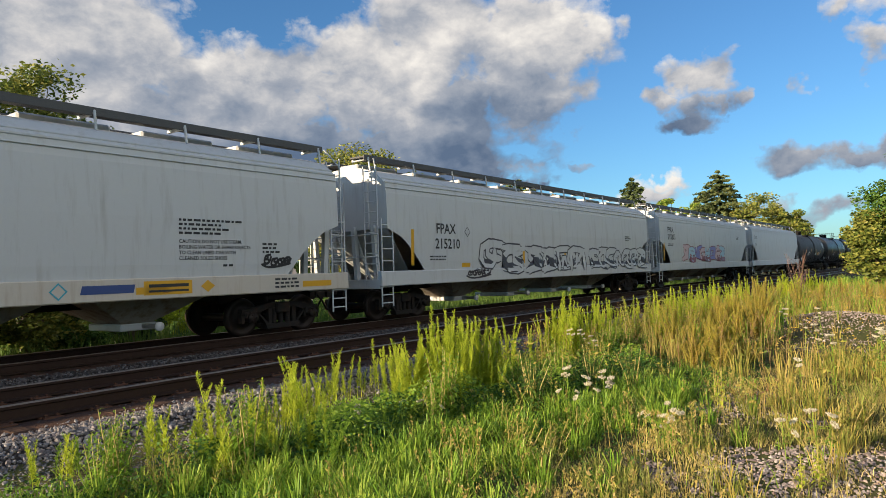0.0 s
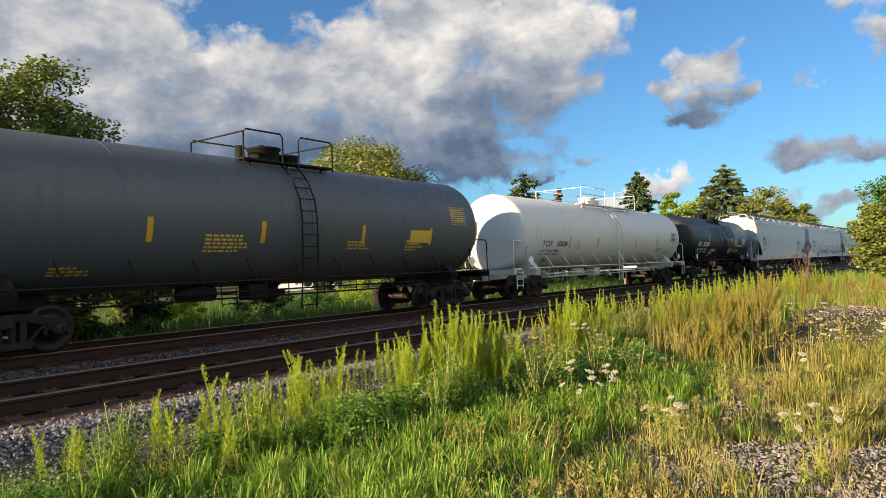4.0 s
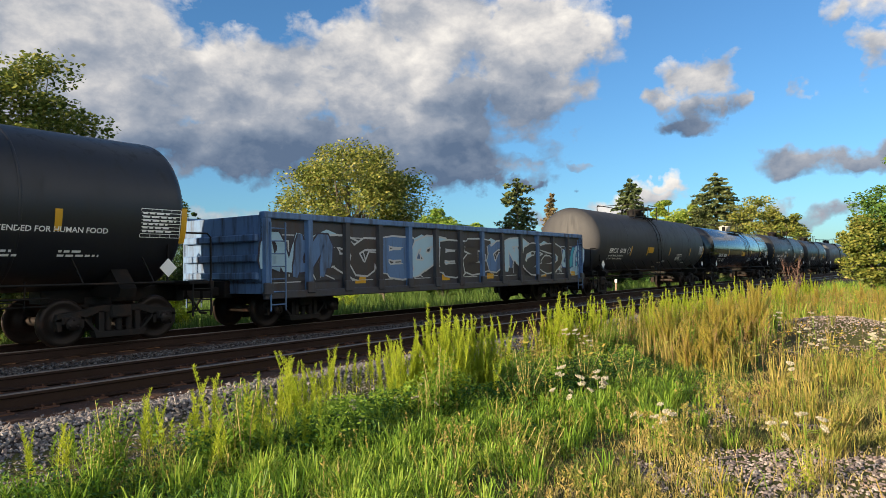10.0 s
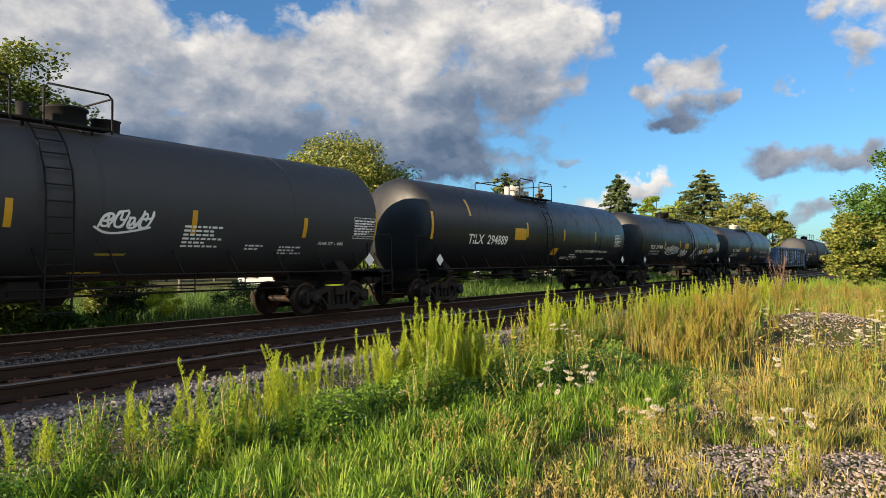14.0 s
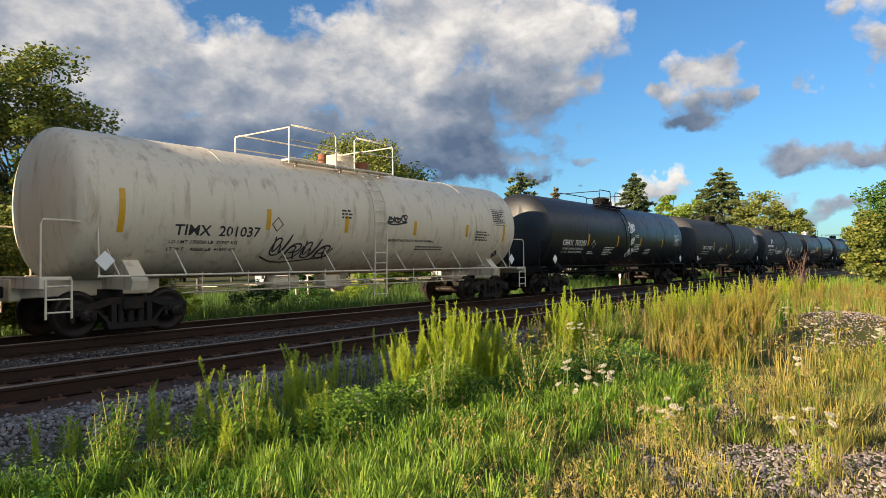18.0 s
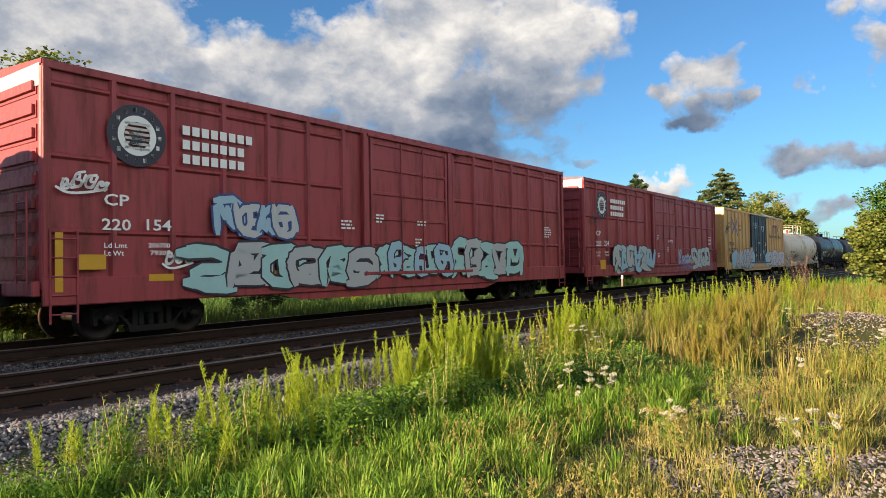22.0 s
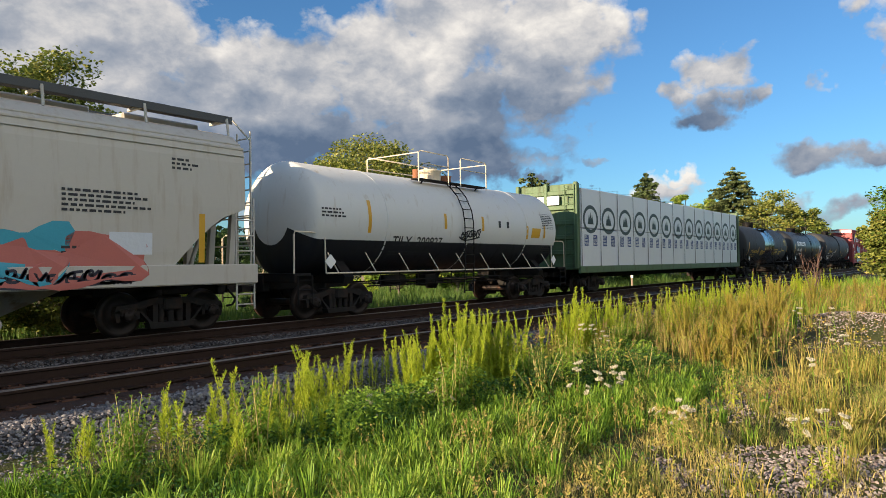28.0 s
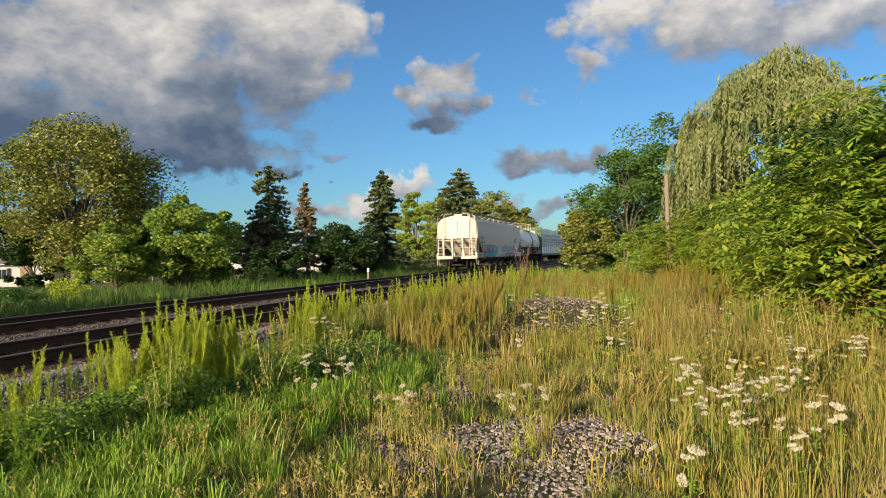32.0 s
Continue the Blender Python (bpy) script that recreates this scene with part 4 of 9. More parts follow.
def tank_car(spec):
    L, R, zc = spec["L"], spec.get("R", 1.5), spec.get("zc", 2.48)
    Lt = spec.get("tank", L - 1.95)
    body, trim = spec["paint"], spec.get("trim", "steel")
    rng = np.random.default_rng(spec["seed"])
    car = thing("tank_car", spec["label"], "tank car", "railway tank cars")
    hl, hd = Lt / 2, R * 0.30
    dish = (0.0, 0.25, 0.45, 0.62, 0.76, 0.86, 0.92, 0.96, 0.985, 1.0)      # a flat dish with a tight knuckle
    prof = [(-hl + hd * (0.55 * q * q + 0.45 * (1 - math.sqrt(1 - q ** 10))), R * q) for q in dish]
    prof += [(-x, r) for x, r in prof[::-1]]
    mb = MB().spin(prof, "X", (0, 0, zc), 48)
    tank = part("tank", mb, body, car)
    if spec.get("belly"):                                    # lower shell in another colour
        b = MB().spin([(x, r + 0.005) for x, r in prof[2:-2]], "X", (0, 0, zc), 24, math.radians(180 + spec.get("belly_at", 28)), math.radians(360 - spec.get("belly_at", 28)))
        part("lower_shell", b, spec["belly"], tank, spec.get("belly_label", "black-painted lower shell"))
    if spec.get("band"):                                     # a middle band of the jacket in another colour
        x0, x1 = spec["band_at"]
        part("jacket_band", MB().spin([(x0, R + 0.006), (x1, R + 0.006)], "X", (0, 0, zc), 48), spec["band"], tank)
    if spec.get("head"):                                     # the lower part of the heads, masked off
        for s in (-1, 1):
            hp = [(s * (hl - hd * (1 - math.cos(a)) + 0.006), R * math.sin(a) + 0.002) for a in [math.pi / 2 * i / 8 for i in range(8)]]
            part("head_sheet", MB().spin(hp, "X", (0, 0, zc), 40, math.radians(140), math.radians(400)), spec["head"], tank)
    for x in spec.get("seams", (-0.28 * Lt, 0.02 * Lt, 0.30 * Lt)):
        part("weld_seam", MB().spin([(x - 0.03, R), (x - 0.025, R + 0.007), (x + 0.025, R + 0.007), (x + 0.03, R)], "X", (0, 0, zc), 48), body, tank)
    add_ends(car, L, trim, tail=spec.get("tail", 0.0))
    tx = L / 2 - spec.get("truck_in", 2.35)
    for s in (-1, 1):
        add_truck(car, s * tx)
        mb = MB()
        mb.prism([(-1.30, 0.86), (1.30, 0.86), (1.36, 1.02), (0.95, 1.45), (0.60, 1.22), (-0.60, 1.22), (-0.95, 1.45), (-1.36, 1.02)], s * tx - 0.16, s * tx + 0.16, "X")
        part("bolster_saddle", mb, trim, car)
        # end platform with its rails
        e = L / 2 - 0.55
        mb = MB()
        xs = sorted((s * e, s * (e - 0.55)))
        mb.box(xs[0], xs[1], -1.38, 1.38, 1.06, 1.13, 0.015)
        mb.box(*sorted((s * e, s * (e - 0.10))), -1.42, 1.42, 0.92, 1.13, 0.015)
        part("end_platform", mb, trim, car)
        for q in (-1, 1):
            mb = MB()
            mb.tube([(s * (e - 0.04), q * 1.36, 1.12), (s * (e - 0.04), q * 1.36, 2.02), (s * (e - 0.10), q * 1.33, 2.10), (s * (e - 0.55), q * 1.30, 2.10), (s * (e - 1.0), q * 1.34, 2.06), (s * (e - 1.02), q * 1.36, 1.12)], 0.021)
            part("step", ladder(MB(), (s * (e - 0.30), q * 1.44, 0.42), (s * (e - 0.30), q * 1.44, 1.08), 0.42, 3), trim, car)
            part("end_rail", mb, spec.get("rail_paint", trim), car)
    # brake wheel at the rear end
    mb = MB()
    mb.tube([(0.28 * math.cos(a) * 0 - L / 2 + 0.50, 0.62 + 0.26 * math.cos(a), 1.75 + 0.26 * math.sin(a)) for a in [2 * math.pi * i / 14 for i in range(15)]], 0.016)
    mb.tube([(-L / 2 + 0.50, 0.36, 1.75), (-L / 2 + 0.50, 0.88, 1.75)], 0.013).tube([(-L / 2 + 0.50, 0.62, 1.10), (-L / 2 + 0.50, 0.62, 2.0)], 0.02)
    part("brake_wheel", mb, trim, car)
    # side rail with brackets and running pipes below the tank
    for q in (-1, 1):
        mb = MB()
        mb.tube([(-L / 2 + 1.5, q * 1.45, 1.12), (L / 2 - 1.5, q * 1.45, 1.12)], 0.024)
        n = max(6, int(L / 1.5))
        for i in range(n):
            x = -L / 2 + 1.9 + (L - 3.8) * i / (n - 1)
            mb.tube([(x, q * 1.45, 1.12), (x - 0.10, q * (R * 0.80), zc - R * 0.58)], 0.016, 5)
        part("side_rail", mb, spec.get("rail_paint", trim), car)
    mb = MB()
    for yy, zz in ((-0.92, 0.88), (-0.80, 0.74), (0.85, 0.82)):
        mb.tube([(-tx + 1.2, yy, zz), (tx - 1.2, yy, zz)], 0.022)
    for i in range(9):
        x = -tx + 1.6 + (2 * tx - 3.2) * i / 8
        mb.tube([(x, -0.92, 0.70), (x, -0.92, 1.18)], 0.014, 5)
        mb.tube([(x, -0.92, 0.80), (x, 0.85, 0.80)], 0.012, 5)
    part("brake_piping", mb, trim, car)
    mb = MB()
    mb.spin([(-0.62, 0.0), (-0.62, 0.17), (0.22, 0.17), (0.22, 0.0)], "X", (-1.9, -0.35, 0.86), 14)
    part("brake_cylinder", mb, trim, car)
    mb = MB().box(-0.9, -0.35, -0.62, -0.2, 0.66, 1.02, 0.03)
    part("brake_reservoir", mb, trim, car)
    mb = MB().spin([(0.55, 0.0), (0.55, 0.16), (0.68, 0.22), (0.95, 0.24), (1.10, 0.34)], "Z", (0.15, 0, 0), 14)
    mb.box(-0.12, 0.42, -0.30, 0.30, 0.72, 0.84, 0.02)
    part("bottom_outlet", mb, trim, car)
    # fittings on top
    dx = spec.get("dome_x", 0.1)
    top = zc + R
    mb = MB().spin([(-0.12, 0.38), (0.28, 0.38), (0.30, 0.42), (0.34, 0.42), (0.36, 0.33), (0.39, 0.0)], "Z", (dx, 0, top), 22)
    mb.spin([(0.34, 0.08), (0.44, 0.08), (0.44, 0.0)], "Z", (dx, 0.1, top), 10)
    part("manway_housing", mb, spec.get("dome", trim), car)
    mb = MB().spin([(-0.06, 0.27), (0.22, 0.27), (0.25, 0.30), (0.28, 0.0)], "Z", (dx + 0.86, 0.1, top), 16)
    part("valve_bonnet", mb, spec.get("valve", spec.get("dome", trim)), car)
    mb = MB().spin([(-0.06, 0.11), (0.30, 0.11), (0.30, 0.0)], "Z", (dx - 0.82, -0.15, top), 10)
    part("valve", mb, spec.get("valve", spec.get("dome", trim)), car)
    pl, pw = spec.get("platform", (1.35, 0.98))
    lx, dx = spec.get("ladder_x", dx), spec.get("plat_x", dx)
    for q in (-1, 1):
        mb = MB()
        mb.box(dx - pl, dx + pl, q * pw - 0.28 if q > 0 else -pw, q * pw if q > 0 else -pw + 0.28, top - 0.16, top - 0.11, 0.01)
        for i in (-1, 0, 1):
            mb.tube([(dx + i * pl * 0.8, q * pw * 0.9, top - 0.14), (dx + i * pl * 0.8, q * R * 0.55, zc + R * 0.83)], 0.025, 5)
        part("platform", mb, trim, car)
    mb = MB()
    hr = spec.get("rail_h", 0.52)
    for q in (-1, 1):
        y = q * (pw + 0.02)
        gap = pl * 0.18 if q < 0 else 0.0
        for a, b in (((-pl, -gap), (gap, pl)) if q < 0 else ((-pl, pl),)):
            mb.tube([(dx + a, y, top - 0.22), (dx + a, y, top + hr - 0.08), (dx + a + 0.07, y, top + hr), (dx + b - 0.07, y, top + hr), (dx + b, y, top + hr - 0.08), (dx + b, y, top - 0.22)], 0.021)
            if spec.get("midrail"):
                mb.tube([(dx + a, y, top + hr * 0.48), (dx + b, y, top + hr * 0.48)], 0.017)
    for x in (-pl, pl):
        mb.tube([(dx + x, -pw - 0.02, top + hr - 0.06), (dx + x, pw + 0.02, top + hr - 0.06)], 0.019)
    part("platform_railing", mb, spec.get("rail_paint", trim), car)
    # ladders that follow the shell
    for q in (-1, 1):
        mb = MB()
        for w in (-0.23, 0.23):
            pts = [(lx + w, q * 1.50, 0.42), (lx + w, q * (R + 0.10), zc - R * 0.6), (lx + w, q * (R + 0.10), zc + 0.05)]
            pts += [(lx + w, q * (R + 0.10) * math.cos(a), zc + (R + 0.10) * math.sin(a)) for a in (0.3, 0.6, 0.85, 1.05)]
            mb.tube(pts, 0.019)
        for i in range(13):
            z = 0.50 + 0.27 * i
            if z < zc:
                y = R + 0.10 if z > zc - R * 0.6 else 1.50 + (R + 0.10 - 1.50) * (z - 0.42) / (zc - R * 0.6 - 0.42)
            else:
                a = (z - zc) / R
                y, z = (R + 0.10) * math.cos(a), zc + (R + 0.10) * math.sin(a)
                if a > 1.05:
                    break
            mb.tube([(lx - 0.23, q * y, z), (lx + 0.23, q * y, z)], 0.014, 5)
        part("ladder", mb, trim, car)
    # reflectors, lettering, print
    for x, a, h in spec.get("reflectors", [(-0.46 * Lt, -0.62, 0.92), (-0.25 * Lt, -0.55, 0.48), (-0.075 * Lt, -0.55, 0.48), (0.135 * Lt, -0.55, 0.48), (0.32 * Lt, -0.55, 0.48), (0.475 * Lt, -0.55, 0.75)]):
        rr = R if abs(x) < 0.44 * Lt else R - 0.02
        decal("reflector", on_round(rect(-0.06, 0.06, 0, h, 4), x, a, rr, zc), spec.get("refl", "yellow"), tank)
    ink = spec.get("ink", "white")
    for text, size, u, w in spec.get("text", ()):
        decal("lettering", on_round(words(text, size * 0.80), u, w - 0.24, R, zc), ink, tank)
    for text, u, z, width, high in spec.get("lines", ()):
        decal("lettering", on_round(fitted(text, width, high), u, z - zc, R, zc), ink, tank)
    for width, rows, u, w in spec.get("print", [(1.1, 5, -0.17 * Lt, -0.25), (0.9, 3, 0.10 * Lt, -0.35), (0.8, 4, 0.25 * Lt, -0.3), (0.7, 3, -0.36 * Lt, -0.85)]):
        decal("small_print", on_round(bars(rng, width, rows), u, w - 0.18, R, zc), ink, tank)
    for u, w in spec.get("table", [(0.385 * Lt, 0.05)]):
        decal("data_table", on_round(join(grid_table(0.82, 0.54, 8, 4), shift(bars(rng, 0.76, 6, 0.03, 0.068), 0.03, 0.44)), u, w, R, zc), ink, tank)
    for u, w, sz in spec.get("patch", [(0.20 * Lt, -0.72, 0.55)]):
        decal("warning_panel", on_round((lambda m: ([(x + y * 0.25, y) for x, y in m[0]], m[1]))(rect(0, sz, 0, 0.34, 3)), u, w, R, zc), "yellow", tank)
    for mat, width, h, u, w, loops in spec.get("scrawl", ()):
        tag_scrawl(rng, tank, lambda m, d, u=u, w=w: on_round(m, u, w, R, zc, d), width, h, mat, loops, 0.022)
    for mat, shape, u, w in spec.get("shapes", ()):
        decal("painted_mark", on_round(shape, u, w, R, zc, 0.008), mat, tank)
    # placards
    for s in (-1, 1):
        mb = MB()
        x = s * (L / 2 - 1.62)
        mb.add([(x, -1.475, 1.22), (x + 0.18, -1.475, 1.40), (x, -1.475, 1.58), (x - 0.18, -1.475, 1.40), (x, -1.465, 1.22), (x + 0.18, -1.465, 1.40), (x, -1.465, 1.58), (x - 0.18, -1.465, 1.40)], [(0, 1, 2, 3), (7, 6, 5, 4), (0, 4, 5, 1), (1, 5, 6, 2), (2, 6, 7, 3), (3, 7, 4, 0)])
        part("placard", mb, "white", car)
    return car


def hopper_side(z):
    """Half width of the hopper's shell at a height."""
    pts = ((1.15, 1.56), (1.6, 1.60), (2.6, 1.625), (3.45, 1.60), (3.74, 1.56), (3.84, 1.46), (4.06, 1.20), (4.20, 0.72), (4.26, 0.0))
    for (z0, w0), (z1, w1) in zip(pts, pts[1:]):
        if z <= z1:
            return w0 + (w1 - w0) * (z - z0) / (z1 - z0)
    return 0.0


def hopper_car(spec):
    L = spec["L"]
    paint = spec["paint"]
    rng = np.random.default_rng(spec["seed"])
    car = thing("covered_hopper_car", spec["label"], "hopper car", "covered hopper cars")
    hb = L / 2 - 0.62
    # shell: full length above, cut back in a curve below
    zs = [1.15, 1.35, 1.6, 1.85, 2.1, 2.3, 2.5, 2.9, 3.3, 3.45, 3.74, 3.84, 4.06, 4.20, 4.26]

    def end_at(z):
        if z >= 2.5:
            return hb - 0.30
        t = (2.5 - z) / 1.35
        return hb - 0.30 - 1.75 * t ** 0.62
    mb = MB()
    n = len(zs)
    for q in (-1, 1):
        vs = [(s * end_at(z), q * hopper_side(z), z) for z in zs for s in (-1, -0.5, 0, 0.5, 1)]
        fs = [(i * 5 + k, i * 5 + k + 1, i * 5 + k + 6, i * 5 + k + 5) for i in range(n - 1) for k in range(4)]
        mb.add(vs, fs, False)
    shell = part("shell", mb, paint, car)
    for s in (-1, 1):                                       # end bulkheads and slope sheets
        mb = MB()
        for z0, z1 in zip(zs, zs[1:]):
            if z0 >= 2.5 - 1e-6:
                mb.add([(s * end_at(z0), -hopper_side(z0), z0), (s * end_at(z0), hopper_side(z0), z0), (s * end_at(z1), hopper_side(z1), z1), (s * end_at(z1), -hopper_side(z1), z1)], [(0, 1, 2, 3)])
        for y in (-0.95, 0.0, 0.95):
            mb.box(*sorted((s * (hb - 0.30), s * (hb - 0.24))), y - 0.05, y + 0.05, 2.5, 3.88, 0.01)
        part("end_bulkhead", mb, paint, shell)
        mb = MB()
        mb.prism([(-1.55, 2.55), (1.55, 2.55), (0.8, 1.1), (-0.8, 1.1)], 0, 0.03, "X")
        mb.v = [(s * (hb - 0.34 - (2.55 - z) * 1.35) + x, y, z) for x, y, z in mb.v]
        part("slope_sheet", mb, paint, shell)
        mb = MB()
        for y in (-1.15, -0.42, 0.42, 1.15):
            mb.prism([(s * (hb - 0.32), 2.6), (s * (hb - 0.20), 2.6), (s * (hb - 0.30), 1.12), (s * (hb - 0.44), 1.12)], y - 0.06, y + 0.06, "Y")
        mb.box(*sorted((s * (hb - 0.02), s * (hb - 1.9))), -1.5, -1.3, 1.02, 1.14, 0.015).box(*sorted((s * (hb - 0.02), s * (hb - 1.9))), 1.3, 1.5, 1.02, 1.14, 0.015)
        for y in (-0.42, 0.42):
            mb.tube([(s * (hb - 0.9), y, 1.1), (s * (hb - 0.35), y * 0.8, 2.5)], 0.05, 5)
        part("end_post", mb, paint, car)
        mb = MB()
        mb.box(*sorted((s * hb, s * (hb - 0.55))), -1.5, 1.5, 1.06, 1.13, 0.015).box(*sorted((s * hb, s * (hb - 0.10))), -1.55, 1.55, 0.90, 1.15, 0.015)
        part("end_platform", mb, paint, car)
        mb = MB()
        for q in (-1, 1):
            ladder(mb, (s * (hb - 0.28), q * 1.58, 0.42), (s * (hb - 0.28), q * 1.58, 1.05), 0.44, 3)
            ladder(mb, (s * (hb - 0.06), q * 1.25, 1.15), (s * (hb - 0.06), q * 1.25, 4.18), 0.46, 11, "Y")
            ladder(mb, (s * (hb - 0.30), q * 1.60, 1.15), (s * (hb - 0.30), q * 1.60, 2.75), 0.44, 5)
            mb.tube([(s * (hb - 0.06), q * 1.48, 1.15), (s * (hb - 0.06), q * 1.48, 3.98), (s * (hb - 0.30), q * 1.20, 4.42)], 0.024)
        for z in (1.75, 2.35):
            mb.tube([(s * (hb - 0.04), -1.5, z), (s * (hb - 0.04), 1.5, z)], 0.02)
        part("end_ladder", mb, paint, car)
    for q in (-1, 1):                                       # side sill and eave mouldings
        mb = MB().box(-hb, hb, min(q * 1.52, q * 1.64), max(q * 1.52, q * 1.64), 0.96, 1.36, 0.02)
        part("side_sill", mb, spec.get("sill", paint), car)
        mb = MB()
        for z, w in ((3.75, 0.05), (3.86, 0.035), (3.60, 0.025)):
            y = q * (hopper_side(z) + 0.012)
            mb.box(-hb + 0.3, hb - 0.3, min(y - 0.02, y + 0.02), max(y - 0.02, y + 0.02), z - w / 2, z + w / 2, 0.008)
        part("eave_rib", mb, paint, car)
    # roof walkway on its brackets, and the hatches
    mb = MB()
    for q in (-1, 1):
        mb.box(-hb + 0.15, hb - 0.15, min(q * 0.45, q * 0.98), max(q * 0.45, q * 0.98), 4.46, 4.51, 0.01)
        mb.box(-hb + 0.15, hb - 0.15, q * 0.98 - 0.015, q * 0.98 + 0.015, 4.38, 4.54, 0.006)
    part("roof_walkway", mb, "grating", car, "dark open grating walkway")
    mb = MB()
    nb = int(L / 2.0)
    for i in range(nb + 1):
        x = -hb + 0.3 + (2 * hb - 0.6) * i / nb
        for q in (-1, 1):
            mb.tube([(x, q * 1.0, 4.48), (x, q * 1.06, 4.10)], 0.028, 5)
            mb.box(x - 0.03, x + 0.03, min(q * 0.4, q * 1.0), max(q * 0.4, q * 1.0), 4.40, 4.46, 0.008)
    part("walkway_bracket", mb, paint, car)
    for i in range(8):
        x = -hb + 1.4 + (2 * hb - 2.8) * i / 7
        part("roof_hatch", MB().box(x - 0.85, x + 0.85, -0.36, 0.36, 4.22, 4.40, 0.04), paint, car)
    # hopper bays and gates; the bays' darker paint carries the underside's shade
    bays = spec.get("bays", 4)
    span = (2 * hb - 6.6) / bays
    for i in range(bays):
        x = -hb + 3.3 + span * (i + 0.5)
        a, b = span * 0.5, 0.30
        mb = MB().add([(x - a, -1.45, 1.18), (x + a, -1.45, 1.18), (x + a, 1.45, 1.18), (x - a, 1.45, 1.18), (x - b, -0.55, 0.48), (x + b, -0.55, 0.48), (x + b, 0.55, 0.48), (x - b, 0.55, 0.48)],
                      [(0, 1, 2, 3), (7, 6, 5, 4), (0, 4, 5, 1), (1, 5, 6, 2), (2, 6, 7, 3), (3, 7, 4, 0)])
        bay = part("hopper_bay", mb, "hoppershade", car)
        mb = MB().box(x - 0.38, x + 0.38, -0.62, 0.62, 0.34, 0.48, 0.02).spin([(-1.2, 0.0), (-1.2, 0.09), (-1.12, 0.09), (-1.12, 0.05), (1.12, 0.05), (1.12, 0.0)], "Y", (x + 0.1, 0, 0.42), 10)
        part("outlet_gate", mb, paint, bay)
    part("centre_sill", MB().box(-hb + 2.5, hb - 2.5, -0.20, 0.20, 0.80, 1.12, 0.02), "steel", car)
    add_ends(car, L, "steel")
    for s in (-1, 1):
        add_truck(car, s * (L / 2 - 2.25))
        part("bolster", MB().box(s * (L / 2 - 2.25) - 0.2, s * (L / 2 - 2.25) + 0.2, -1.5, 1.5, 0.88, 1.1, 0.03), "steel", car)
    # marks
    side = lambda m, x, z, d=0.004: ([(x + u, -(hopper_side(z + w) if z + w > 1.36 else 1.64) - d, z + w) for u, w in m[0]], m[1])
    for text, size, u, z in spec.get("text", ()):
        decal("lettering", side(words(text, size), u, z, 0.006), "ink", shell)
    for width, rows, u, z in spec.get("print", ()):
        decal("small_print", side(bars(rng, width, rows), u, z, 0.006), "ink", shell)
    for u, z, w, h in spec.get("refl", ()):
        decal("reflector", side(rect(0, w, 0, h, 2), u, z, 0.005), "yellow", shell)
    for mat, shape, u, z in spec.get("shapes", ()):
        decal("painted_mark", side(shape, u, z, 0.007), mat, shell)
    for fills, line, u, z, w, h, k in spec.get("graffiti", ()):
        graffiti(rng, "sprayed_letter", shell, u, z, w, h, fills, line, -1.64, k, lambda m, d, u=u, z=z: ([(u + a, -(max(hopper_side(max(1.2, z + b)), 1.645 if z + b < 1.40 else 0)) - d, z + b) for a, b in m[0]], m[1]))
    for mat, width, h, u, z, loops in spec.get("scrawl", ()):
        tag_scrawl(rng, shell, lambda m, d, u=u, z=z: side(m, u, z, d), width, h, mat, loops, 0.025)
    return car


